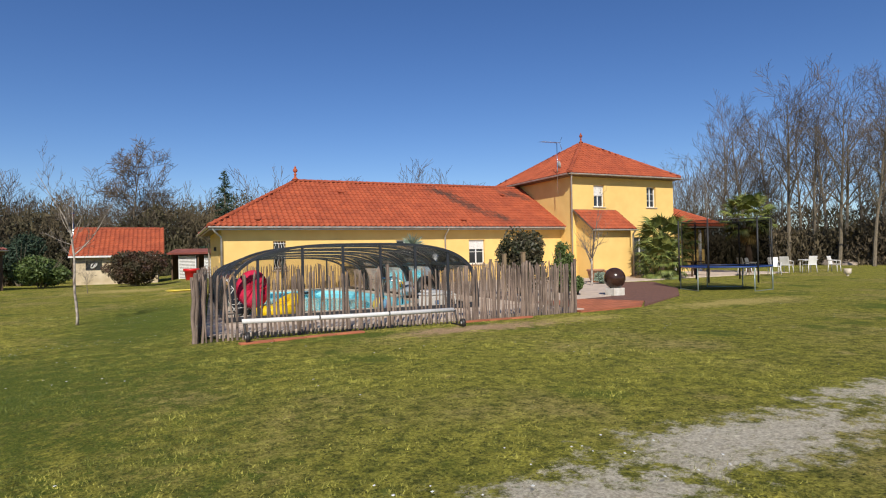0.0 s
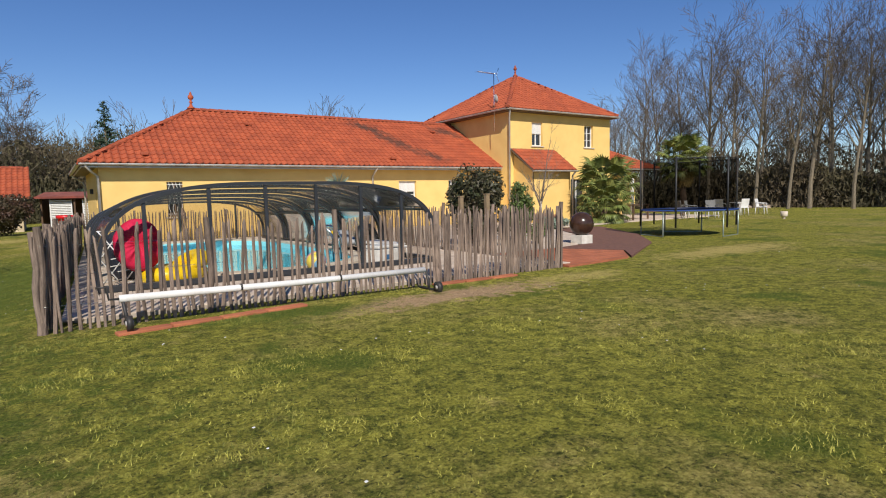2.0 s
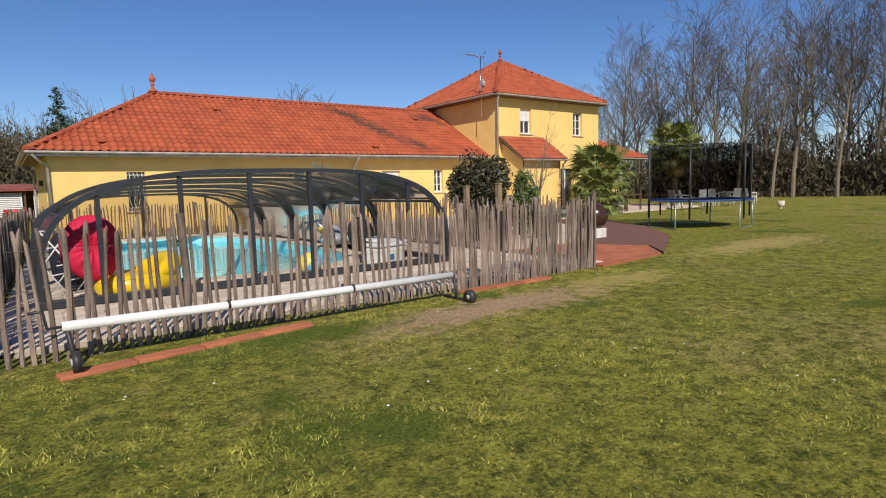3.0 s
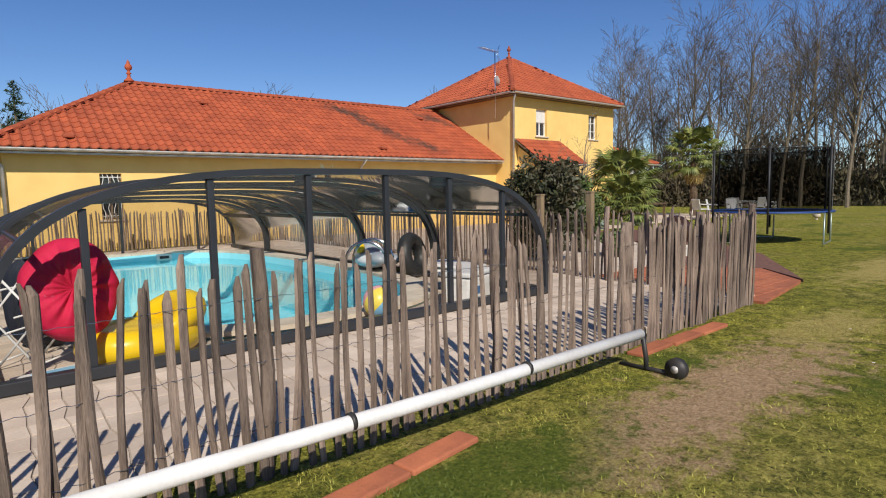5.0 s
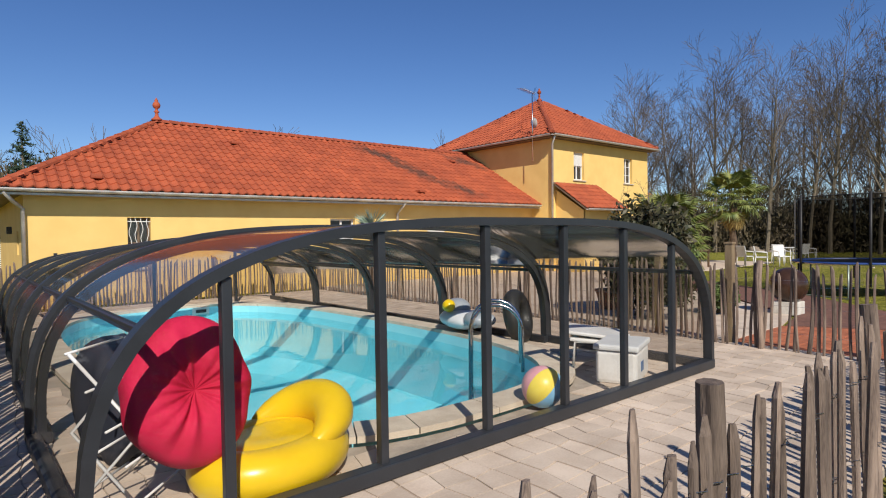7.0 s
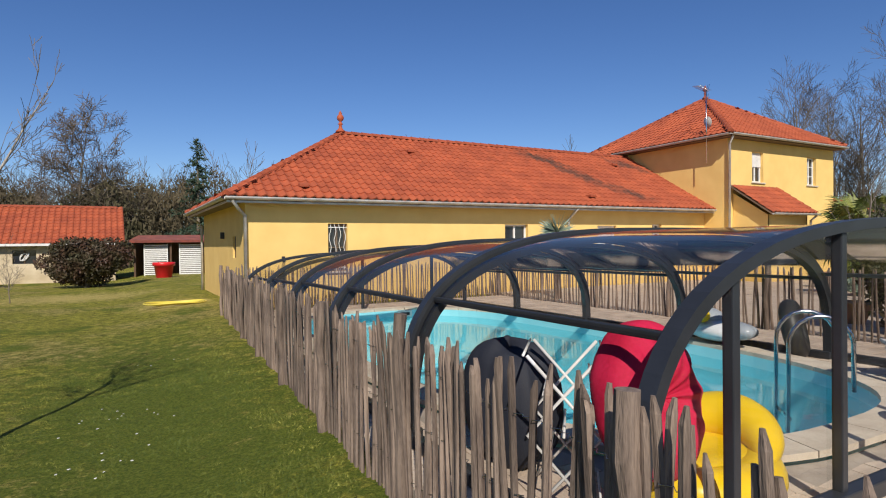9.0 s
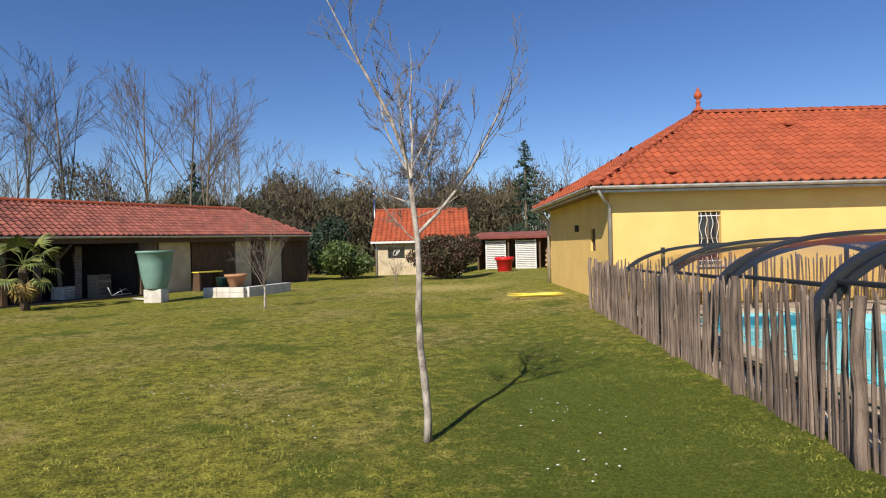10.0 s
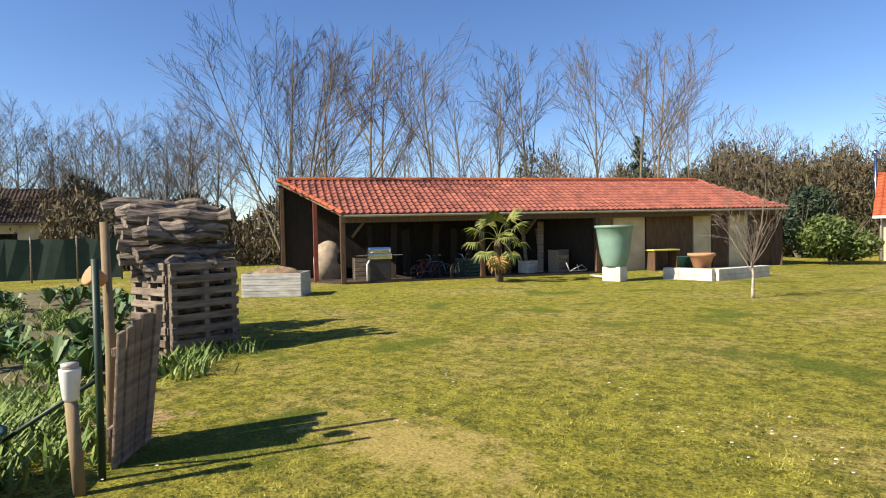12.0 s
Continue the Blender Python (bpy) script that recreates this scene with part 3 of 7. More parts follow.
def build_house():
    house = thing("house", "yellow rendered house with hipped clay-tile roofs and a two-storey tower", "house", (0, 0, 0))
    zb = -0.1
    # long low wing
    ex0, ex1, ey0, ey1, ez = 1.8, 20.0, 24.06, 32.9, 2.93
    ry, rz, rx = 28.48, 5.5, 6.25
    wx0, wy0, wy1 = 2.32, 24.56, 32.4
    x0 = wx0
    holes = [(4.47 - x0, 5.02 - x0, 1.02, 2.31), (10.30 - x0, 11.22 - x0, 1.05, 2.32), (14.28 - x0, 15.2 - x0, 1.04, 2.30), (17.05 - x0, 17.55 - x0, 1.32, 2.36)]
    wall_with_holes("wall", (wx0, wy0), (20.05, wy0), zb, 2.86, holes, 0.3, M_RENDER, house)
    wall_with_holes("wall", (wx0, wy1), (wx0, wy0 + 0.3), zb, 2.86, [(wy1 - 26.4, wy1 - 25.9, 1.4, 2.0)], 0.3, M_RENDER, house)
    wall_with_holes("wall", (20.05, wy1), (wx0 + 0.3, wy1), zb, 2.86, [], 0.3, M_RENDER, house)
    window(4.745, wy0, 1.02, 2.31, 0.55, house, bars=True)
    window(10.76, wy0, 1.05, 2.32, 0.92, house)
    window(14.74, wy0, 1.04, 2.30, 0.92, house, shutter=0.42, muntin=1)
    window(17.3, wy0, 1.32, 2.36, 0.5, house, muntin=2)
    part("shutter_board", box((0.05, 0.5, 0.6), (wx0 + 0.08, 26.15, 1.7), 0.01), M_WOOD, house, "brown wooden shutter in a small opening")
    part("wall_lamp", box((0.12, 0.05, 0.20), (wx0 - 0.06, 27.8, 2.05), 0.02), M_BLACK, house)
    roof_deck("wing_roof_deck", [
        [(ex0, ey0, ez), (ex1, ey0, ez), (ex1, ry, rz), (rx, ry, rz)],
        [(ex1, ey1, ez), (ex0, ey1, ez), (rx, ry, rz), (ex1, ry, rz)],
        [(ex0, ey1, ez), (ex0, ey0, ez), (rx, ry, rz)]], house)
    part("soffit", box((ex1 - ex0 - 0.1, wy0 - ey0, 0.02), ((ex0 + ex1) / 2, (wy0 + ey0) / 2, 2.85)), M_SOFFIT, house, "brown boarded eaves")
    part("soffit", box((wx0 - ex0, ey1 - ey0, 0.02), ((ex0 + wx0) / 2, (ey0 + ey1) / 2, 2.854)), M_SOFFIT, house)
    sl = math.hypot(ry - ey0, rz - ez)
    lean = (rx - ex0) / sl
    tiled("roof_tiles", (ex0, ey0, ez + 0.03), (1, 0, 0), (0, ry - ey0, rz - ez), slope_test(0, ex1 - ex0, sl, lean), house, M_TILE, label="rows of orange interlocking clay tiles", near=lambda p: p.x < 11.0)
    sw = math.hypot(rx - ex0, rz - ez)
    tiled("hip_tiles", (ex0, ey1, ez + 0.03), (0, -1, 0), (rx - ex0, 0, rz - ez), slope_test(0, ey1 - ey0, sw, (ey1 - ry) / sw, (ry - ey0) / sw), house, M_TILE)
    tiled("rear_tiles", (ex1, ey1, ez + 0.03), (-1, 0, 0), (0, ry - ey1, rz - ez), slope_test(0, ex1 - ex0, sl, 0, lean), house, M_TILE)
    ridge_caps([(rx, ry, rz + 0.05), (ex1, ry, rz + 0.05)], house)
    ridge_caps([(ex0, ey0, ez + 0.06), (rx, ry, rz + 0.05)], house)
    ridge_caps([(ex0, ey1, ez + 0.06), (rx, ry, rz + 0.05)], house)
    finial((rx, ry, rz + 0.08), house)
    gutter((ex0 - 0.05, ey0 - 0.06, ez), (19.95, ey0 - 0.06, ez), house)
    gutter((ex0 - 0.06, ey1, ez), (ex0 - 0.06, ey0 - 0.06, ez), house)
    part("fascia", box((ex1 - ex0, 0.025, 0.16), ((ex0 + ex1) / 2, ey0 + 0.02, ez - 0.06)), M_GUTTER, house)
    part("fascia", box((0.025, ey1 - ey0, 0.16), (ex0 + 0.02, (ey0 + ey1) / 2, ez - 0.06)), M_GUTTER, house)
    downpipe([(ex0 + 0.12, ey0 - 0.04, 2.86), (ex0 + 0.3, ey0 + 0.2, 2.66), (2.30, 24.47, 2.5), (2.30, 24.47, 0.0)], house)
    downpipe([(ex0 - 0.04, ey1 - 0.6, 2.86), (2.1, ey1 - 0.5, 2.62), (2.24, ey1 - 0.5, 2.45), (2.24, ey1 - 0.5, 0.0)], house)
    downpipe([(12.9, ey0 - 0.04, 2.86), (12.9, 24.3, 2.65), (12.9, 24.49, 2.5), (12.9, 24.49, 0.0)], house)
    # roof vent tiles
    for vx, vv in ((8.3, 3.72), (3.8, 0.55), (14.0, 0.6), (18.0, 3.9)):
        f = vv / sl
        part("vent_tile", box((0.26, 0.3, 0.10), (vx, ey0 + (ry - ey0) * f, ez + (rz - ez) * f + 0.10), 0.03), M_RIDGE, house)
    # tower
    tx0, tx1, ty0, ty1, tz = 20.05, 27.5, 23.5, 30.8, 5.66
    holes = [(21.56 - tx0, 22.30 - tx0, 4.03, 5.23), (25.42 - tx0, 26.12 - tx0, 4.05, 5.25), (24.35 - tx0, 25.45 - tx0, 0.1, 2.32)]
    wall_with_holes("tower_wall", (tx0, ty0), (tx1, ty0), zb, tz, holes, 0.3, M_RENDER, house)
    wall_with_holes("tower_wall", (tx0, ty1), (tx0, ty0 + 0.3), zb, tz, [], 0.3, M_RENDER, house)
    wall_with_holes("tower_wall", (tx1, ty0 + 0.3), (tx1, ty1), zb, tz, [], 0.3, M_RENDER, house)
    wall_with_holes("tower_wall", (tx1 - 0.3, ty1), (tx0 + 0.3, ty1), zb, tz, [], 0.3, M_RENDER, house)
    window(21.93, ty0, 4.03, 5.23, 0.74, house, shutter=0.5)
    window(25.77, ty0, 4.05, 5.25, 0.70, house, muntin=2)
    door = part("door", box((1.1, 0.05, 2.2), (24.9, ty0 + 0.2, 1.2)), M_GLASS, house, "glazed entrance door in a dark frame")
    part("door_frame", box((0.07, 0.08, 2.2), (24.9, ty0 + 0.16, 1.2), 0.01), M_WHITE, door)
    cx, cy, hh, ez2, az = 23.65, 27.12, 4.05, 5.76, 8.3
    e0, e1, f0, f1 = cx - hh, cx + hh, cy - hh, cy + hh
    top = (cx, cy, az)
    roof_deck("tower_roof_deck", [[(e0, f0, ez2), (e1, f0, ez2), top], [(e1, f0, ez2), (e1, f1, ez2), top], [(e1, f1, ez2), (e0, f1, ez2), top], [(e0, f1, ez2), (e0, f0, ez2), top]], house)
    part("tower_soffit", box((2 * hh - 0.1, 2 * hh - 0.1, 0.02), (cx, cy, ez2 - 0.08)), M_SOFFIT, house)
    ts = math.hypot(hh, az - ez2)
    k = hh / ts
    for o, al, up in (((e0, f0), (1, 0, 0), (0, 1)), ((e1, f0), (0, 1, 0), (-1, 0)), ((e1, f1), (-1, 0, 0), (0, -1)), ((e0, f1), (0, -1, 0), (1, 0))):
        tiled("tower_tiles", (*o, ez2 + 0.03), al, (up[0] * hh, up[1] * hh, az - ez2), slope_test(0, 2 * hh, ts, k, k), house, M_TILE)
    for q in ((e0, f0), (e1, f0), (e1, f1), (e0, f1)):
        ridge_caps([(*q, ez2 + 0.06), (cx, cy, az + 0.05)], house)
    finial((cx, cy, az + 0.05), house, 0.85)
    for a, b in (((e0, f0 - 0.06), (e1, f0 - 0.06)), ((e0 - 0.06, f1), (e0 - 0.06, f0)), ((e1 + 0.06, f0), (e1 + 0.06, f1))):
        gutter((*a, ez2), (*b, ez2), house)
    downpipe([(e0 + 0.15, f0, ez2 - 0.08), (19.95, 23.35, ez2 - 0.35), (19.96, 23.42, 0.0)], house)
    # lean-to on the tower's front
    lx0, lx1, ly, lz, lt = 20.05, 23.05, 21.8, 2.70, 3.87
    wall_with_holes("lean_to_wall", (20.3, 22.1), (22.85, 22.1), zb, 2.66, [], 0.25, M_RENDER, house)
    wall_with_holes("lean_to_wall", (22.85, 22.35), (22.85, ty0 - 0.01), zb, 2.66, [], 0.25, M_RENDER, house)
    wall_with_holes("lean_to_wall", (20.3, ty0 - 0.01), (20.3, 22.35), zb, 2.66, [], 0.25, M_RENDER, house)
    roof_deck("lean_to_deck", [[(lx0, ly, lz), (lx1, ly, lz), (lx1, 23.49, lt), (lx0, 23.49, lt)]], house)
    tiled("lean_to_tiles", (lx0, ly, lz + 0.03), (1, 0, 0), (0, 23.49 - ly, lt - lz), slope_test(0, lx1 - lx0, math.hypot(23.49 - ly, lt - lz)), house, M_TILE)
    for gx in (20.35, 22.8):
        sheet("lean_to_cheek", [(gx - 0.03, 22.1, 2.64), (gx + 0.03, 22.1, 2.64), (gx + 0.03, 23.48, 3.55), (gx - 0.03, 23.48, 3.55)], 0.9, M_RENDER, house)
    gutter((lx0, ly - 0.06, lz), (lx1, ly - 0.06, lz), house)
    downpipe([(22.9, 21.78, 2.62), (22.95, 22.02, 2.45), (22.95, 22.02, 0)], house)
    # low wing past the tower
    wall_with_holes("annex_wall", (27.5, 25.4), (32.2, 25.4), zb, 2.85, [(1.6, 2.5, 0.1, 2.25)], 0.3, M_RENDER, house)
    wall_with_holes("annex_wall", (32.2, 25.7), (32.2, 31.0), zb, 2.85, [], 0.3, M_RENDER, house)
    part("annex_door", box((0.9, 0.06, 2.15), (29.55, 25.6, 1.17)), M_WHITE, house, "white door under the eaves")
    part("porch_post", box((0.14, 0.14, 2.8), (30.6, 24.35, 1.4), 0.01), M_WHITE, house)
    roof_deck("annex_deck", [[(27.5, 24.0, 2.95), (32.8, 24.0, 2.95), (29.6, 27.4, 4.7), (27.5, 27.4, 4.7)], [(32.8, 24.0, 2.95), (32.8, 31.4, 2.95), (29.6, 27.4, 4.7)], [(32.8, 31.4, 2.95), (27.5, 31.4, 2.95), (27.5, 27.4, 4.7), (29.6, 27.4, 4.7)]], house)
    s2 = math.hypot(3.4, 1.75)
    tiled("annex_tiles", (27.5, 24.0, 2.98), (1, 0, 0), (0, 3.4, 1.75), slope_test(0, 5.3, s2, 0, 3.2 / s2), house, M_TILE)
    ridge_caps([(32.8, 24.0, 3.0), (29.6, 27.4, 4.75)], house)
    ridge_caps([(27.5, 27.4, 4.75), (29.6, 27.4, 4.75)], house)
    gutter((27.6, 23.94, 2.95), (32.8, 23.94, 2.95), house)
    # aerial at the tower's side eave
    mx, my = 19.6, 24.1
    mast = tube("aerial_mast", [(mx, my, 4.75), (mx, my, 7.55)], 0.02, M_STEEL, house, 8)
    b0, b1 = Vector((mx - 1.55, my - 0.75, 7.38)), Vector((mx + 0.35, my + 0.15, 7.6))
    tube("aerial_boom", [b0, b1], 0.010, M_STEEL, mast, 6)
    for i in range(14):
        q = b0.lerp(b1, i / 15)
        tube("aerial_element", [q + Vector((0.07, -0.15, 0)), q - Vector((0.07, -0.15, 0))], 0.005, M_STEEL, mast, 5)
    for sgn in (-1, 1):
        tube("aerial_reflector", [b1 + Vector((-0.05, 0, 0)), b1 + Vector((0.16, 0.06, 0.34 * sgn))], 0.007, M_STEEL, mast, 5)
        tube("aerial_reflector", [b1 + Vector((0.02, 0.1, 0.0)), b1 + Vector((0.2, 0.16, 0.34 * sgn))], 0.007, M_STEEL, mast, 5)
    lathe("satellite_dish", [(0.01, 0.0), (0.10, 0.012), (0.18, 0.05), (0.22, 0.09), (0.225, 0.095), (0.18, 0.06), (0.10, 0.025), (0.01, 0.012)], M_GUTTER, mast, 20).matrix_basis = pose(mx + 0.1, my + 0.1, 6.35, 80, 0, 75)
    return house


build_house()


# ==== pool, paving, enclosure
def flat_from_loop(name, outer, inner, z, material, parent=None, label="", kind="", thick=0.05):
    """A ring-shaped slab between two loops with the same number of points."""
    n = len(outer)
    v = [(*p, z) for p in outer] + [(*p, z) for p in inner] + [(*p, z - thick) for p in outer] + [(*p, z - thick) for p in inner]
    f = []
    for i in range(n):
        j = (i + 1) % n
        f += [(i, j, n + j, n + i), (2 * n + i, 3 * n + i, 3 * n + j, 2 * n + j), (i, 2 * n + i, 2 * n + j, j), (n + i, n + j, 3 * n + j, 3 * n + i)]
    return tagged(part(name, mesh_of(name, v, f, material), None, parent, label), kind=kind)


def build_pool():
    edge, rim = pool_edge(0.0), pool_edge(0.34)
    basin = thing("swimming_pool", "oval swimming pool with pale blue liner and stone coping", "pool", (0, 0, 0))
    n = len(edge)
    deep = pool_edge(-0.5)
    v = [(*p, 0.22) for p in edge] + [(*p, -0.9) for p in edge] + [(*p, -1.15) for p in deep]
    f = [(i, (i + 1) % n, n + (i + 1) % n, n + i) for i in range(n)] + [(n + i, n + (i + 1) % n, 2 * n + (i + 1) % n, 2 * n + i) for i in range(n)]
    f.append(tuple(range(2 * n, 3 * n)))
    part("liner", mesh_of("liner", v, f, M_LINER), None, basin, "pale turquoise pool liner")
    wt = part("water", mesh_of("water", [(*p, 0.08) for p in pool_edge(-0.004)], [tuple(range(n))], M_WATER), None, basin, "clear still pool water")
    wt.visible_shadow = False
    # coping, stone by stone
    for k in range(0, n, 2):
        ids = [k, (k + 1) % n, (k + 2) % n]
        a = [Vector((*edge[i], 0)) for i in ids]
        b = [Vector((*rim[i], 0)) for i in ids]
        for s in (a, b):
            d = (s[2] - s[0]).normalized() * 0.006
            s[0] = s[0] + d
            s[2] = s[2] - d
        vs = [p + Vector((0, 0, 0.27)) for p in a + b] + [p + Vector((0, 0, 0.22)) for p in a + b]
        fs = [(0, 1, 4, 3), (1, 2, 5, 4), (0, 6, 7, 1), (1, 7, 8, 2), (3, 4, 10, 9), (4, 5, 11, 10), (0, 3, 9, 6), (2, 8, 11, 5)]
        part("coping_stone", mesh_of("coping_stone", vs, fs, M_COPING), None, basin)
    sk = part("skimmer", box((0.36, 0.03, 0.16), (5.2, POOL_Y + POOL_B - 0.10, 0.14), 0.01), M_WHITE, basin, "white skimmer mouth")
    part("skimmer_slot", box((0.22, 0.02, 0.07), (5.2, POOL_Y + POOL_B - 0.118, 0.14)), M_BLACK, sk)
    # ladder
    lad = thing("pool_ladder", "polished steel pool ladder with two hooped rails", "ladder", (0, 0, 0))
    for dy in (0.0, 0.5):
        base = Vector((5.5 + dy * 0.62, 12.45 + dy * 0.62, 0))
        inw = Vector((-0.62, 0.62, 0)).normalized()
        pts = [base + inw * 0.35 + Vector((0, 0, -0.6)), base + inw * 0.33 + Vector((0, 0, 0.7))]
        pts += [base + inw * (0.33 - 0.28 + 0.28 * math.cos(t)) + Vector((0, 0, 0.7 + 0.28 * math.sin(t))) for t in np.linspace(0.2, math.pi - 0.1, 10)]
        pts += [base + inw * -0.23 + Vector((0, 0, 0.25))]
        tube("rail", pts, 0.021, M_STEEL, lad, 10)
    for k in range(3):
        tube("tread", [Vector((5.5, 12.45, -0.05 - 0.22 * k)) + Vector((-0.23, 0.23, 0)), Vector((5.81, 12.76, -0.05 - 0.22 * k)) + Vector((-0.23, 0.23, 0))], 0.02, M_STEEL, lad, 8)


build_pool()


def arch(grow, n=40):
    """Outline of an enclosure arch in x and z, from left foot to right foot."""
    cx, a, h, p = 4.42, 3.06 + grow, 1.62 + grow, 3.3
    pts = []
    for k in range(n + 1):
        t = math.pi * (1 - k / n)
        c, s = math.cos(t), math.sin(t)
        pts.append((cx + a * math.copysign(abs(c) ** (2 / p), c), 0.25 + h * abs(s) ** (2 / p)))
    return pts


def band(outer, inner, y0, y1, material, name, parent, label=""):
    """A bent bar between two outlines, from y0 to y1."""
    n = len(outer)
    v = [(x, y, z) for y in (y0, y1) for x, z in outer] + [(x, y, z) for y in (y0, y1) for x, z in inner]
    f = []
    for i in range(n - 1):
        o0, o1, i0, i1 = i, n + i, 2 * n + i, 3 * n + i
        f += [(o0, o0 + 1, o1 + 1, o1), (i0, i1, i1 + 1, i0 + 1), (o0, i0, i0 + 1, o0 + 1), (o1, o1 + 1, i1 + 1, i1)]
    f += [(0, n, 3 * n, 2 * n), (n - 1, 3 * n - 1, 4 * n - 1, 2 * n - 1)]
    return part(name, mesh_of(name, v, f, material, False), None, parent, label)


def build_enclosure():
    enc = thing("pool_enclosure", "telescopic pool enclosure of smoked sheets on dark aluminium arches", "pool enclosure", (0, 0, 0))
    ys = (11.05, 13.35, 15.5, 17.6, 19.7, 21.85)
    for k in range(5):
        g = -0.075 * k
        y0, y1 = ys[k], ys[k + 1] + 0.12
        out, inn = arch(g), arch(g - 0.058)
        for y, w in ((y0, 0.10), (y1 - 0.1, 0.09)):
            band(out, inn, y, y + w, M_FRAME, "arch_rib", enc)
        pane = arch(g - 0.03)
        cut = (0, 7, 33, 40)
        for q in range(3):
            a, b = cut[q], cut[q + 1]
            seg = pane[a:b + 1]
            m = len(seg)
            v = [(x, y, z) for y in (y0 + 0.08, y1 - 0.06) for x, z in seg]
            pan = part("panel", mesh_of("panel", v, [(i, i + 1, m + i + 1, m + i) for i in range(m - 1)], M_ROOFPANEL if q == 1 else M_PANEL, True), None, enc)
            pan.visible_shadow = False
        for q in (7, 33):
            x, z = pane[q]
            part("purlin", box((0.05, y1 - y0 - 0.18, 0.045), (x, (y0 + y1) / 2, z - 0.03), 0.008), M_FRAME, enc)
        for x in (out[0][0] + 0.05, out[-1][0] - 0.05):
            part("ground_rail", box((0.09, y1 - y0, 0.09), (x, (y0 + y1) / 2, 0.255), 0.01), M_FRAME, enc)
    # front gable: sill, mullions and clear sheets
    part("sill_rail", box((6.12, 0.10, 0.10), (4.42, 11.09, 0.26), 0.012), M_FRAME, enc)
    out = arch(-0.06)
    xs = [2.05, 3.02, 3.95, 4.86, 5.75, 6.63]

    def top(x):
        for (xa, za), (xb, zb) in zip(out, out[1:]):
            if xa <= x <= xb:
                return za + (zb - za) * (x - xa) / max(1e-6, xb - xa)
        return 0.3

    for x in xs:
        part("mullion", box((0.058, 0.06, top(x) - 0.25), (x, 11.10, 0.25 + (top(x) - 0.25) / 2), 0.008), M_FRAME, enc)
    lim = [out[0][0] + 0.02] + xs + [out[-1][0] - 0.02]
    for a, b in zip(lim, lim[1:]):
        m = 8
        xx = [a + (b - a) * i / m for i in range(m + 1)]
        v = [(x, 11.115, 0.3) for x in xx] + [(x, 11.115, max(0.31, top(x))) for x in xx]
        pn = part("gable_sheet", mesh_of("gable_sheet", v, [(i, i + 1, m + 2 + i, m + 1 + i) for i in range(m)], M_GABLE), None, enc)
        pn.visible_shadow = False
    # rear gable
    g = -0.3
    o2 = arch(g - 0.05)
    v = [(x, 21.9, z) for x, z in o2]
    rear = part("rear_sheet", mesh_of("rear_sheet", v, [tuple(range(len(v)))], M_PANEL), None, enc)
    rear.visible_shadow = False
    for x in (2.6, 4.4, 6.2):
        part("rear_mullion", box((0.06, 0.06, 1.28), (x, 21.9, 0.86)), M_FRAME, enc)


M_GABLE = clear("clear_sheet", (0.90, 0.90, 0.89), 0.05, 0.03)
build_enclosure()


# ==== fences of split chestnut
def picket_mesh(seed):
    rng = random.Random(seed)
    n = 7
    v, f = [], []
    h = 1.16 + rng.uniform(-0.06, 0.05)
    w, d = rng.uniform(0.016, 0.026), rng.uniform(0.010, 0.015)
    bend, tw = rng.uniform(-0.03, 0.03), rng.uniform(-0.3, 0.3)
    ks = [rng.uniform(0.75, 1.2) for _ in range(6)]
    for i in range(n):
        t = i / (n - 1)
        z = h * t if i < n - 1 else h
        if i == n - 2:
            z = h - rng.uniform(0.03, 0.07)
        taper = 1 - 0.15 * t if i < n - 1 else rng.uniform(0.3, 0.6)
        ox, oy = bend * math.sin(t * 3.0), bend * 0.6 * math.sin(t * 2.2 + seed)
        for k in range(6):
            a = 2 * math.pi * k / 6 + tw * t
            v.append((ox + w * taper * ks[k] * math.cos(a) * rng.uniform(0.92, 1.08), oy + d * taper * ks[k] * math.sin(a) * 1.25, z))
    for i in range(n - 1):
        for k in range(6):
            f.append((i * 6 + k, i * 6 + (k + 1) % 6, (i + 1) * 6 + (k + 1) % 6, (i + 1) * 6 + k))
    f.append(tuple(range((n - 1) * 6, n * 6)))
    return mesh_of("picket", v, f, M_PICKET)


PICKETS = [picket_mesh(s) for s in range(14)]


def post_mesh(h, r, seed):
    rng = random.Random(seed)
    pts = [(0.015 * math.sin(i + seed), 0.012 * math.cos(2 * i + seed), h * i / 6) for i in range(7)]
    v, f = ring_sweep(pts, [r * rng.uniform(0.9, 1.1) for _ in range(7)], 9)
    return mesh_of("post", v, f, M_PICKET)


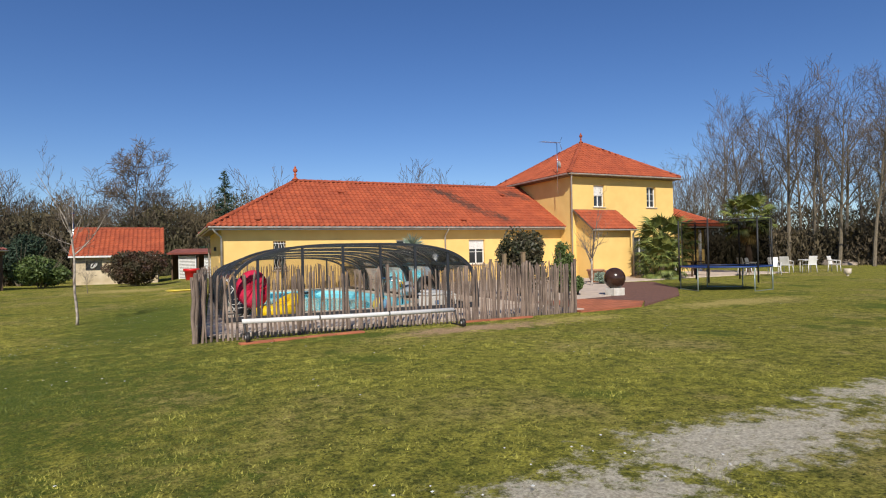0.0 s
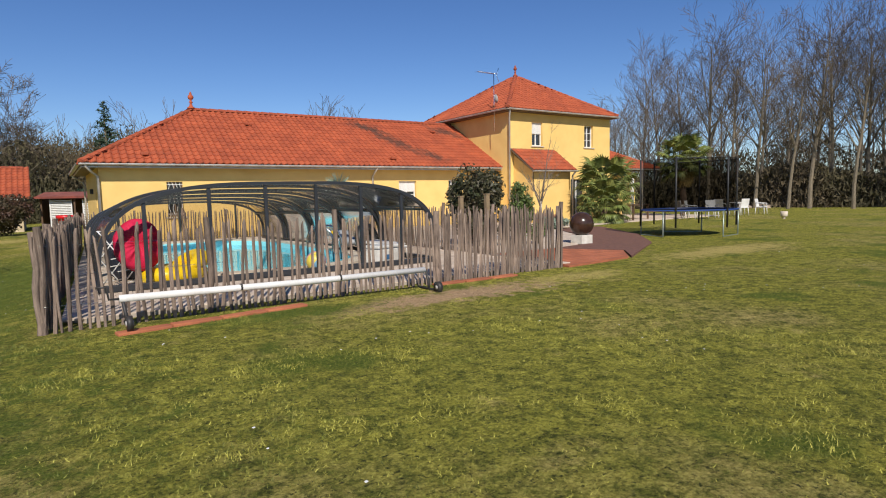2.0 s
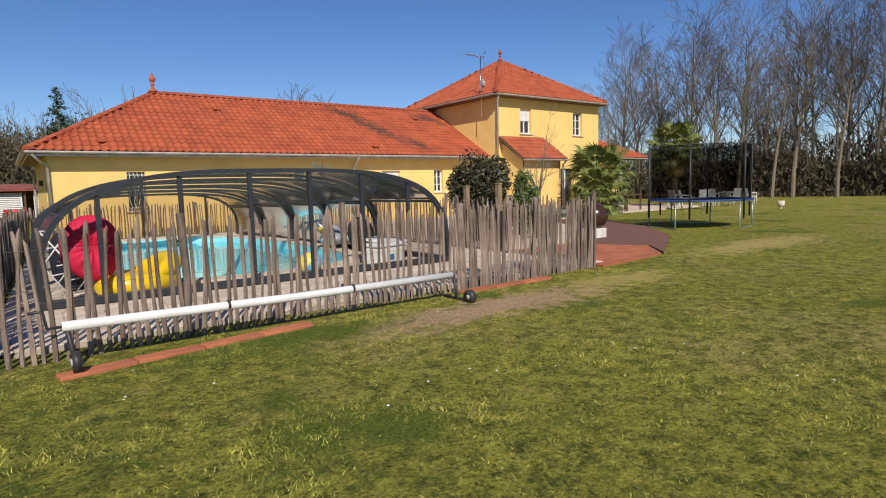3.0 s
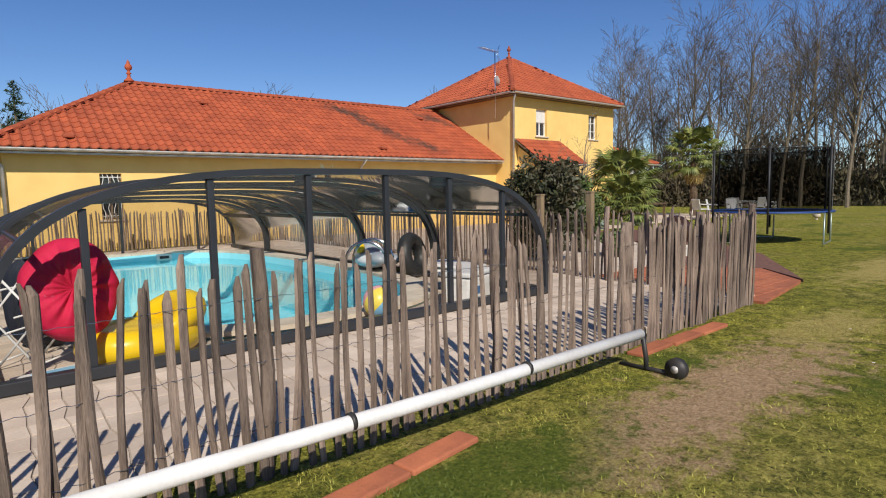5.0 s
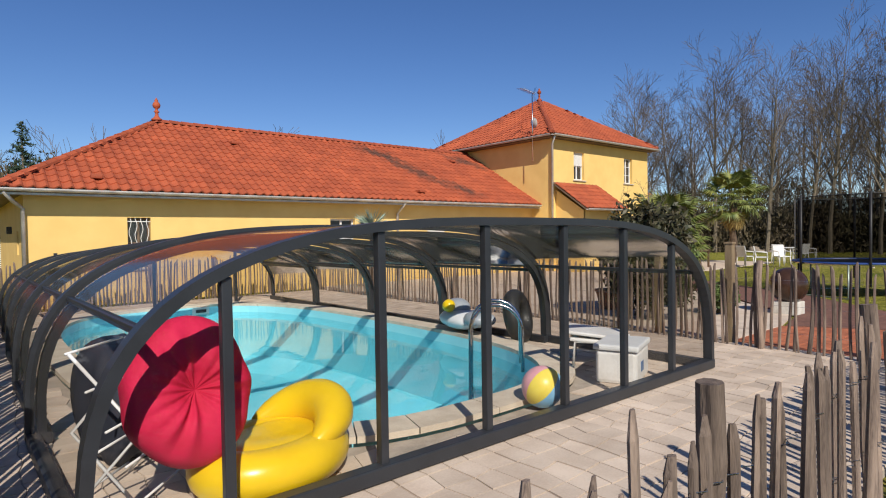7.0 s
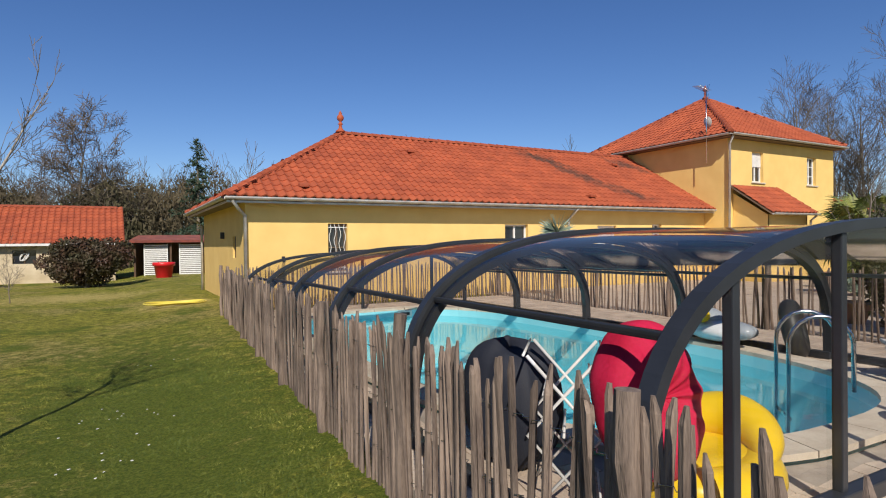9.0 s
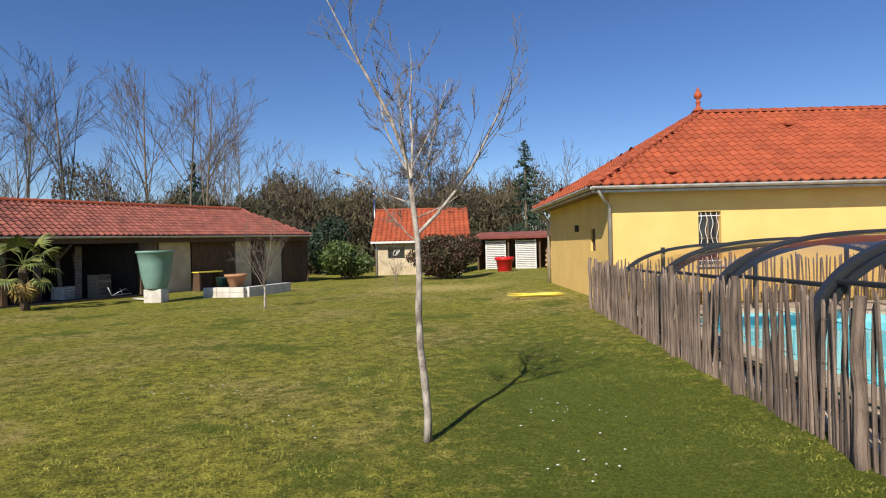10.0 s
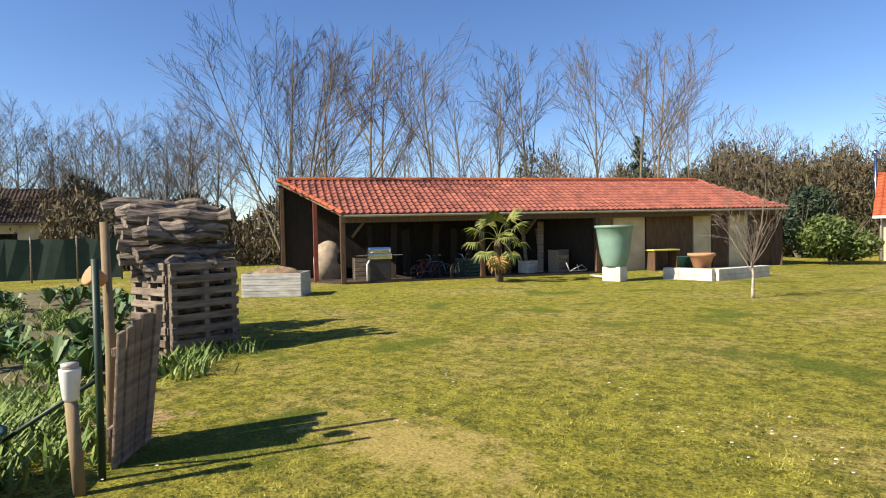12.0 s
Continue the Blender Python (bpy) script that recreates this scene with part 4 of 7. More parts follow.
def fence(a, b, label, step=0.082, z=(0.16, 0.16), posts=5, lean=2.5, wires=True, tall=1.0, seed=1):
    a, b = Vector((*a, z[0])), Vector((*b, z[1]))
    d = b - a
    length = d.length
    rz = math.degrees(math.atan2(d.y, d.x))
    fn = thing("picket_fence", label, "fence", a, group="picket fences round the pool")
    rng = random.Random(seed)
    turn = pose(0, 0, 0, 0, 0, rz)
    n = int(length / step)
    for i in range(n):
        p = d * ((i + rng.uniform(-0.2, 0.2)) / n)
        ob = new("picket", PICKETS[rng.randrange(len(PICKETS))])
        ob.parent = fn
        wave = 0.02 * math.sin(i * 0.37 + seed)
        tilt = lean * (noise.noise((i * 0.06, seed, 0)) * 2.2 + rng.uniform(-0.7, 0.7))
        ob.matrix_basis = Matrix.Translation((p.x, p.y, p.z - 0.03)) @ turn @ pose(0, wave, 0, rng.uniform(-2, 2), tilt, rng.choice((0, 180)) + rng.uniform(-15, 15)) @ Matrix.Diagonal((1, 1, tall * rng.uniform(0.95, 1.04), 1))
    for i in range(posts + 1):
        p = d * (i / posts)
        ob = part("post", post_mesh(1.22 * tall + 0.04 * (i % 3), 0.038, seed * 10 + i), None, fn)
        ob.matrix_basis = Matrix.Translation((p.x, p.y, p.z - 0.06)) @ turn @ pose(0, 0.045, 0)
    if wires:
        for h in (0.28, 0.62, 0.95):
            pts = [d * (i / (n * 2)) + turn.to_3x3() @ Vector((0, (0.012 if i % 2 else -0.012) + 0.02 * math.sin(i * 0.185 + seed), h * tall)) for i in range(n * 2 + 1)]
            tube("wire", pts, 0.0018, M_STEEL, fn, 4)
    return fn


fence((0.72, 8.66), (6.0, 8.86), "weathered split-chestnut picket fence along the pool terrace", 0.082, (0.15, 0.15), 3, seed=1)
fence((6.03, 8.86), (8.93, 8.97), "dense grey chestnut picket fence at the terrace corner", 0.048, (0.15, 0.15), 2, 5.0, seed=7)
fence((0.72, 8.70), (1.62, 23.55), "leaning weathered chestnut picket fence beside the lawn", 0.056, (0.10, 0.05), 8, 4.0, seed=2)
fence((1.75, 23.62), (9.35, 23.62), "sunlit chestnut picket fence before the yellow wall", 0.082, (0.10, 0.10), 5, seed=3)
fence((9.0, 9.1), (9.35, 23.5), "grey chestnut picket fence between pool and terrace", 0.088, (0.15, 0.15), 7, seed=4)


# cover roller beside the fence
def build_roller():
    r = thing("cover_roller", "white pool-cover roller tube on a small wheeled stand", "roller", (0, 0, 0))
    a, b = Vector((1.42, 8.36, 0.49)), Vector((5.46, 8.42, 0.45))
    tube("tube", [a, a.lerp(b, 0.5) - Vector((0, 0, 0.012)), b], 0.042, M_WHITEPVC, r, 16, label="white plastic roller tube")
    for f in (0.33, 0.66):
        p = a.lerp(b, f)
        tube("strap", [p + Vector((-0.012, 0, 0)), p + Vector((0.012, 0, 0))], 0.047, M_BLACK, r, 14)
    for p, s in ((a, 1), (b, 1)):
        st = tube("stand", [p + Vector((0.03, 0, 0)), p + Vector((0.06, -0.02, -0.22)), p + Vector((0.06, -0.02, -0.30))], 0.02, M_BLACK, r, 8)
        tube("foot", [p + Vector((0.06, 0.22, -0.30)), p + Vector((0.06, -0.28, -0.28))], 0.018, M_BLACK, st, 8)
        w = tube("wheel", [p + Vector((0.03, -0.28, -0.24)), p + Vector((0.09, -0.28, -0.24))], 0.085, M_BLACK, r, 18)
        tube("hub", [p + Vector((0.02, -0.28, -0.24)), p + Vector((0.10, -0.28, -0.24))], 0.03, M_GUTTER, w, 12)
    tube("crank", [a, a + Vector((-0.10, 0, 0)), a + Vector((-0.12, 0, 0.14)), a + Vector((-0.22, 0, 0.14))], 0.013, M_BLACK, r, 8)


build_roller()


# ==== the open barn, the shed, the log store
def build_barn():
    L, R = Vector((-18.9, 25.45, 2.25)), Vector((-8.68, 41.2, 2.36))
    back = Vector((-3.6, -0.1, 1.38))
    u = (R - L).normalized()
    barn = thing("open_barn", "long open-fronted wooden barn under a red clay-tile roof", "barn", (0, 0, 0))
    roof_deck("roof_deck", [[L, R, R + back, L + back]], barn, 0.09)
    # slope tiles follow the skewed ends
    length = (R - L).length
    across = back - u * back.dot(u)
    sl = across.length
    skew = back.dot(u) / sl
    tiled("roof_tiles", L + Vector((0, 0, 0.04)), u, across, {"u0": skew * sl - 0.2, "u1": length, "v": sl, "test": lambda a, b: skew * b - 0.1 < a < length + skew * b + 0.05 and b < sl + 0.02}, barn, M_TILE_OLD, 0.235, 0.31, "rows of weathered red clay tiles", near=lambda p: p.y < 31.0)
    ridge_caps([L + back + Vector((0, 0, 0.08)), R + back + Vector((0, 0, 0.08))], barn)
    ridge_caps([L + Vector((0, 0, 0.06)), L + back + Vector((0, 0, 0.08))], barn, 0.09)
    off = Vector((u.y, -u.x, 0)) * 0.08
    gutter(R + off, L + off, barn, 0.07)
    g0 = -0.2

    def spot(s, t):
        p = L.lerp(R, s) + Vector((back.x, back.y, 0)) * t
        return Vector((p.x, p.y, 0))

    rz = math.degrees(math.atan2(u.y, u.x))
    for s in (0.004, 0.27, 0.52):
        p = spot(s, 0.05)
        q = part("post", box((0.17, 0.17, 2.42), (0, 0, 1.0), 0.012), M_WOOD, barn, m=pose(p.x, p.y, 0, 0, 0, rz))
    for s in (0.02, 0.36):
        p = spot(s, 0.05)
        tube("brace", [p + Vector((0, 0, 1.5)), p + u * 0.55 + Vector((0, 0, 2.16))], 0.05, M_WOOD, barn, 4)
    for t in (0.45, 0.98):
        p = spot(0.004, t)
        part("post", box((0.15, 0.15, 2.42 + 1.2 * t), (0, 0, 1.0 + 0.6 * t), 0.012), M_WOOD if t > 0.5 else M_REDWOOD, barn, m=pose(p.x, p.y, 0, 0, 0, rz))
    a, b = spot(0.0, 0.04), spot(1.0, 0.04)
    part("lintel", box((length, 0.14, 0.18), (length / 2, 0, 2.08), 0.01), M_WOOD, barn, m=pose(a.x, a.y, 0.0, 0, -math.degrees(math.atan2(R.z - L.z, length)), rz))

    def side(s0, t0, s1, t1, z0, z1a, z1b, material, name, thick=0.08, label=""):
        p, q = spot(s0, t0), spot(s1, t1)
        n = Vector((-(q - p).y, (q - p).x, 0)).normalized() * thick
        v = [p + Vector((0, 0, z0)), q + Vector((0, 0, z0)), q + Vector((0, 0, z1b)), p + Vector((0, 0, z1a))]
        v += [w + n for w in v]
        f = [(0, 1, 2, 3), (7, 6, 5, 4), (0, 4, 5, 1), (1, 5, 6, 2), (2, 6, 7, 3), (3, 7, 4, 0)]
        return part(name, mesh_of(name, v, f, material), None, barn, label)

    # rear wall and partition carry the barn's inner shade in their colour
    side(0.0, 1.0, 1.0, 1.0, g0, 3.5, 3.6, M_SHADEWOOD, "rear_wall")
    side(1.0, 0.06, 1.0, 1.0, g0, 2.2, 3.55, M_WOOD, "end_wall")
    side(0.535, 0.16, 0.535, 1.0, g0, 2.35, 3.5, M_SHADEWOOD, "partition")
    for s0, s1, m, nm in ((0.535, 0.58, M_GREYWOOD, "front_panel"), (0.58, 0.66, M_CREAM, "front_panel"), (0.66, 0.78, M_WOOD, "sliding_door"), (0.78, 0.83, M_CREAM, "front_panel"), (0.83, 0.875, M_WOOD, "door"), (0.875, 0.93, M_CREAM, "front_panel"), (0.93, 1.0, M_WOOD, "front_panel")):
        side(s0 + 0.002, 0.16, s1 - 0.002, 0.16, g0, 2.35, 2.35, m, nm)
    side(0.0, 0.0, 0.53, 0.0, g0 - 0.02, 0.0, 0.0, M_EARTH, "earth_edge", 0.02)
    p = [spot(0, 0.06), spot(0.53, 0.06), spot(0.53, 1.0), spot(0, 1.0)]
    sheet("earth_floor", [(q.x, q.y, -0.02) for q in p], 0.05, M_EARTH, barn, "bare earth floor of the barn")
    return spot, u, rz


M_REDWOOD = mat("red_painted_post", (0.25, 0.06, 0.04), (0.15, 0.04, 0.03), 4, 0.8, 0.2, 40)
# near-black boards: the shade inside the barn is put into the colour
M_SHADEWOOD = mat("shade_dark_boards", (0.03, 0.022, 0.016), (0.018, 0.013, 0.010), 4, 0.9, 0.3, 40, stretch=(4, 4, 0.6))
# earth brown lowered as well, to hold the shade under the roof
M_EARTH = mat("trodden_earth", (0.06, 0.042, 0.03), (0.035, 0.026, 0.02), 5, 0.95, 0.8, 60)
BARN_SPOT, BARN_U, BARN_RZ = build_barn()


def build_shed():
    A, B = Vector((-5.85, 45.7, 0)), Vector((-0.55, 45.75, 0))
    u = (B - A).normalized()
    n = Vector((-u.y, u.x, 0))
    w, d = (B - A).length, 6.4
    rz = math.degrees(math.atan2(u.y, u.x))
    shed = thing("garden_shed", "cream rendered garden shed under a red gabled tile roof", "shed", A + Vector((0, 0, -0.1)), rz)
    wall_with_holes("wall", (0, 0), (w, 0), 0, 2.05, [(0.75, 1.75, 1.05, 1.75), (3.1, 3.95, 0.05, 1.85)], 0.2, M_CREAM, shed)
    wall_with_holes("wall", (0, d), (0, 0.2), 0, 2.05, [], 0.2, M_CREAM, shed)
    wall_with_holes("wall", (w, 0.2), (w, d), 0, 2.05, [], 0.2, M_CREAM, shed)
    wall_with_holes("wall", (w - 0.2, d), (0.2, d), 0, 2.05, [], 0.2, M_CREAM, shed)
    ez, rzz = 2.05, 4.12
    roof_deck("roof_deck", [[(-0.25, -0.4, ez), (w + 0.25, -0.4, ez), (w + 0.25, d / 2, rzz), (-0.25, d / 2, rzz)], [(w + 0.25, d + 0.4, ez), (-0.25, d + 0.4, ez), (-0.25, d / 2, rzz), (w + 0.25, d / 2, rzz)]], shed)
    for gx in (0.0, w - 0.12):
        v = [(gx, 0, 2.04), (gx, d, 2.04), (gx, d / 2, rzz - 0.1), (gx + 0.12, 0, 2.04), (gx + 0.12, d, 2.04), (gx + 0.12, d / 2, rzz - 0.1)]
        part("gable", mesh_of("gable", v, [(0, 1, 2), (5, 4, 3), (0, 2, 5, 3), (1, 4, 5, 2), (0, 3, 4, 1)], M_CREAM), None, shed)
    sl = math.hypot(d / 2 + 0.4, rzz - ez)
    tiled("roof_tiles", (-0.25, -0.4, ez + 0.03), (1, 0, 0), (0, d / 2 + 0.4, rzz - ez), slope_test(0, w + 0.5, sl), shed, M_TILE, 0.3, 0.36)
    ridge_caps([(-0.25, d / 2, rzz + 0.05), (w + 0.25, d / 2, rzz + 0.05)], shed)
    part("fascia", box((w + 0.5, 0.03, 0.12), (w / 2, -0.43, ez - 0.03)), M_WHITE, shed)
    win = part("window", box((1.0, 0.02, 0.7), (1.25, 0.12, 1.4)), M_GLASS, shed)
    part("window_frame", box((0.05, 0.05, 0.7), (1.25, 0.08, 1.4), 0.005), M_WOOD, win)
    for k in range(4):
        tube("wreath", [(1.25 + 0.2 * math.cos(t + k), 0.04, 1.4 + 0.2 * math.sin(t * 1.3 + k)) for t in np.linspace(0, 5, 9)], 0.014, M_WHITE, win, 5)
    part("door", box((0.85, 0.06, 1.8), (3.52, 0.14, 0.95), 0.01), M_CREAM, shed)
    for px in (-0.02, 2.75):
        part("corner_post", box((0.09, 0.04, 2.0), (px + 0.02, -0.03, 1.0), 0.005), M_WOOD, shed)
    tube("downpipe", [(0.05, -0.40, 2.0), (0.05, -0.08, 1.8), (0.05, -0.08, 0.05)], 0.035, M_WHITE, shed, 8)
    tube("flue", [(-0.2, 3.2, 2.2), (-0.35, 3.2, 2.3), (-0.35, 3.2, 5.2)], 0.06, M_STEEL, shed, 10)
    lathe("flue_cap", [(0.06, 0), (0.16, 0.05), (0.16, 0.12), (0.05, 0.25)], M_STEEL, shed, 12, at=(-0.35, 3.2, 5.15))


build_shed()


def build_log_store():
    st = thing("log_store", "open log store with white louvred doors and a low red roof", "log store", (0.4, 46.6, -0.05), -14)
    part("rear_wall", box((6.2, 0.08, 2.1), (3.1, 2.0, 1.05)), M_WOOD, st)
    for x in (0, 6.2):
        part("side_wall", box((0.1, 2.0, 2.1), (x, 1.0, 1.05)), M_WOOD, st)
    sheet("roof", [(-0.3, -0.4, 2.12), (6.5, -0.4, 2.12), (6.5, 2.3, 2.5), (-0.3, 2.3, 2.5)], 0.07, M_TILE_OLD, st, "low red roof")
    part("fascia", box((6.8, 0.03, 0.14), (3.1, -0.42, 2.1)), M_REDWOOD, st)
    for x0 in (0.5, 2.35):
        d = part("louvred_door", box((0.06, 0.05, 1.95), (x0, 0, 0.98)), M_WHITE, st, "white louvred door")
        part("stile", box((0.06, 0.05, 1.95), (x0 + 1.2, 0, 0.98)), M_WHITE, d)
        for k in range(17):
            part("slat", box((1.14, 0.02, 0.075), (x0 + 0.6, 0, 0.12 + k * 0.11), 0.004, m=None), M_WHITE, d)
    for x in (1.9, 3.8, 5.9):
        part("post", box((0.1, 0.1, 2.05), (x, -0.1, 1.02)), M_WOOD, st)
    logs = thing("log_pile", "stacked split firewood in the log store", "firewood", (4.35, 45.5, -0.02), -14)
    rng = random.Random(5)
    lm = []
    for s in range(4):
        pts = [(0, -0.2, 0), (0.0, 0.2, 0)]
        v, f = ring_sweep(pts, 0.075 + 0.01 * s, 6)
        lm.append(mesh_of("log", v, f, M_LOG))
    for r in range(10):
        for c in range(9):
            ob = new("log", lm[rng.randrange(4)])
            ob.parent = logs
            ob.matrix_basis = pose(0.1 + c * 0.165 + 0.08 * (r % 2), 0.2 + rng.uniform(-0.05, 0.05), 0.09 + r * 0.14, 0, rng.uniform(0, 360), 0)


M_LOG = mat("split_log", (0.42, 0.28, 0.15), (0.25, 0.15, 0.08), 6, 0.9, 0.4, 50, vary=0.3)
build_log_store()


# ==== trees
def grow_tree(seed, height=12.0, spread=0.55, limbs=10, first=0.25, twig=3, fork=5, bend=0.12, thick=0.02, upward=0.25, vase=False, stems=1, lean=0.0):
    """Branches of a bare tree as lists of (points, radii), by level."""
    rng = random.Random(seed)
    levels = [[] for _ in range(twig + 1)]

    def branch(p, d, length, r, lv):
        n = 6 if lv == 0 else (5 if lv == 1 else 4)
        pts, rad = [p.copy()], [r]
        q, dd = p.copy(), d.copy()
        for i in range(n):
            dd = (dd + Vector((rng.uniform(-1, 1), rng.uniform(-1, 1), rng.uniform(-0.4, 1) * upward * 2)) * (bend if lv else bend * 0.4)).normalized()
            q = q + dd * (length / n)
            pts.append(q.copy())
            rad.append(max(0.004, r * (1 - 0.85 * (i + 1) / n)))
        levels[lv].append((pts, rad))
        if lv == twig:
            return
        count = limbs if lv == 0 else fork
        for k in range(count):
            t = first + ((0.82 if vase else 1.0) - first) * ((k + rng.random()) / count) if lv == 0 else 0.2 + 0.8 * (k + rng.random()) / count
            f = min(n - 1e-4, t * n)
            i = int(f)
            s = pts[i].lerp(pts[i + 1], f - i)
            base = (pts[i + 1] - pts[i]).normalized()
            side = base.orthogonal().normalized()
            side.rotate(Matrix.Rotation(rng.uniform(0, 6.283), 3, base))
            ang = spread * rng.uniform(0.7, 1.3)
            nd = (base * math.cos(ang) + side * math.sin(ang) + Vector((0, 0, upward * 0.5))).normalized()
            nl = length * (rng.uniform(0.30, 0.5) if lv == 0 else rng.uniform(0.38, 0.62)) * (1.15 - 0.5 * t)
            if vase and lv == 0:
                nl = length * (1 - t * 0.9) * rng.uniform(0.55, 0.9)
            elif vase:
                nl = length * rng.uniform(0.28, 0.5) * (1.25 - 0.6 * t)
            branch(s, nd, nl, max(0.005, (rad[i] * (1 - (f - i)) + rad[i + 1] * (f - i)) * 0.62), lv + 1)

    for k in range(stems):
        a = 6.283 * k / stems + rng.uniform(-0.4, 0.4)
        tip = lean * rng.uniform(0.35, 1.2)
        branch(Vector((0, 0, -0.1)), Vector((math.cos(a) * tip, math.sin(a) * tip, 1)).normalized(), height * rng.uniform(0.85, 1.0) if stems > 1 else height, height * thick, 0)
    return levels


def tree_meshes(levels, m_trunk, m_twig, thin=0.012):
    out = []
    for names, lv, mt in (("trunk", levels[:2], m_trunk), ("crown", levels[2:], m_twig)):
        v, f = [], []
        for li, group in enumerate(lv):
            sides = 7 if names == "trunk" and li == 0 else (5 if names == "trunk" else 3)
            for pts, rad in group:
                vv, ff = ring_sweep(pts, [max(thin, r) for r in rad], sides, cap=False)
                b = len(v)
                v += vv
                f += [tuple(i + b for i in q) for q in ff]
        out.append(mesh_of(names, v, f, mt))
    return out


def plant(name, meshes, at, label, category, s=1.0, rz=0.0, group="", parts=("trunk", "crown")):
    t = thing(name, label, category, at, rz, group)
    t.scale = (s, s, s)
    for nm, me in zip(parts, meshes):
        ob = new(nm, me)
        ob.parent = t
    return t


POPLAR = [tree_meshes(grow_tree(s, 14, 0.66, 15, 0.34, 3, 7, 0.15, 0.013, 0.22), M_BARK, M_TWIG, 0.0095) for s in (1, 2, 3, 4, 5)]
OAK = [tree_meshes(grow_tree(s, 10, 1.0, 26, 0.2, 3, 11, 0.16, 0.018, 0.12), M_BARK, M_TWIG, 0.015) for s in (11, 12)]
CLUMP = [tree_meshes(grow_tree(s, 10, 0.65, 22, 0.05, 3, 6, 0.14, 0.010, 0.3), M_BARK, M_TWIG, 0.010) for s in (21, 22)]

VASE = [tree_meshes(grow_tree(s, 12, 0.55, 9, 0.30, 3, 8, 0.12, 0.0085, 0.16, True), M_BARK, M_TWIG, 0.0075) for s in (41, 42, 43)]
FAN = tree_meshes(grow_tree(51, 10.5, 0.5, 6, 0.12, 3, 9, 0.09, 0.0065, 0.10, True, 5, 0.42), M_BARK, M_TWIG, 0.006)


def wood(kinds, n, az, dist, size, label, group, seed, eye=(0.5, 3.0), lo=0.0):
    rng = random.Random(seed)
    for i in range(n):
        a = radians(az[0] + (az[1] - az[0]) * (i + rng.uniform(0.1, 0.9)) / n)
        r = rng.uniform(*dist)
        x, y = eye[0] + math.sin(a) * r, eye[1] + math.cos(a) * r
        plant("bare_tree", rng.choice(kinds), (x, y, gz(x, y) - 0.05), label, "tree", rng.uniform(*size), rng.uniform(0, 360), group)


wood(POPLAR, 9, (49, 60), (50, 60), (0.5, 0.66), "tall leafless woodland tree at the edge of the lawn", "woodland edge trees", 23)
wood(POPLAR, 22, (60, 92), (46, 54), (0.72, 0.95), "tall leafless woodland tree at the edge of the lawn", "woodland edge trees", 3)
wood(CLUMP, 6, (56, 88), (50, 60), (0.62, 0.85), "tall leafless woodland tree at the edge of the lawn", "woodland edge trees", 13)
wood(POPLAR, 21, (54, 92), (58, 70), (0.78, 1.04), "tall leafless woodland tree at the edge of the lawn", "woodland edge trees", 4)
wood(VASE, 10, (-54, -18), (31, 37), (0.85, 1.1), "slender leafless tree behind the open barn", "trees behind the barn", 5, (-3.5, 12.5))
wood(VASE, 7, (-60, -12), (42, 52), (0.7, 0.95), "slender leafless tree behind the open barn", "trees behind the barn", 6, (-3.5, 12.5))
wood(CLUMP, 22, (-22, 6), (54, 66), (0.55, 0.8), "twiggy leafless tree behind the shed", "trees behind the shed", 7, (-2, 11))
wood(POPLAR, 34, (-94, -60), (50, 66), (0.58, 0.78), "dark leafless woodland tree past the vegetable garden", "woodland past the garden", 8, (-3.5, 12.5))
plant("bare_tree", OAK[0], (-3.5, 66.0, 0), "broad leafless oak with a dense round crown", "tree", 1.12, 20)
plant("bare_tree", OAK[1], (46.0, 56.0, 0), "broad leafless oak with a dense round crown", "tree", 0.9, 70)
plant("bare_tree", FAN, (-23.6, 26.7, -0.2), "wide many-stemmed leafless tree fanning out beside the barn", "tree", 1.0, 10)
wood(CLUMP, 16, (-92, -64), (56, 70), (0.5, 0.72), "dark leafless woodland tree past the vegetable garden", "woodland past the garden", 18, (-3.5, 12.5))


def far_woods():
    """Distant woods round the horizon: twiggy crowns joined into one mesh."""
    rng = random.Random(9)
    verts, faces = [], []
    src = []
    for s in (31, 32):
        lv = grow_tree(s, 12, 0.6, 12, 0.2, 2, 5, 0.12, 0.014, 0.3)
        v, f = [], []
        for group in lv:
            for pts, rad in group:
                vv, ff = ring_sweep(pts, [max(0.022, r) for r in rad], 3, cap=False)
                b = len(v)
                v += [tuple(q) for q in vv]
                f += [tuple(i + b for i in q) for q in ff]
        src.append((np.array(v), f))
    for i in range(280):
        a, r = radians(rng.uniform(-110, 100)), rng.uniform(75, 120)
        va, f = rng.choice(src)
        t, s = rng.uniform(0, 6.28), rng.uniform(0.75, 1.15)
        c, sn = math.cos(t) * s, math.sin(t) * s
        m = np.array([[c, -sn, 0], [sn, c, 0], [0, 0, s]])
        b = len(verts)
        verts += (va @ m.T + np.array([math.sin(a) * r, 10 + math.cos(a) * r, 0])).tolist()
        faces += [tuple(k + b for k in q) for q in f]
    ob = new("far_woods", mesh_of("far_woods", verts, faces, M_TWIG))
    tagged(ob, "distant leafless woods along the horizon", "woods", kind="stuff")


far_woods()


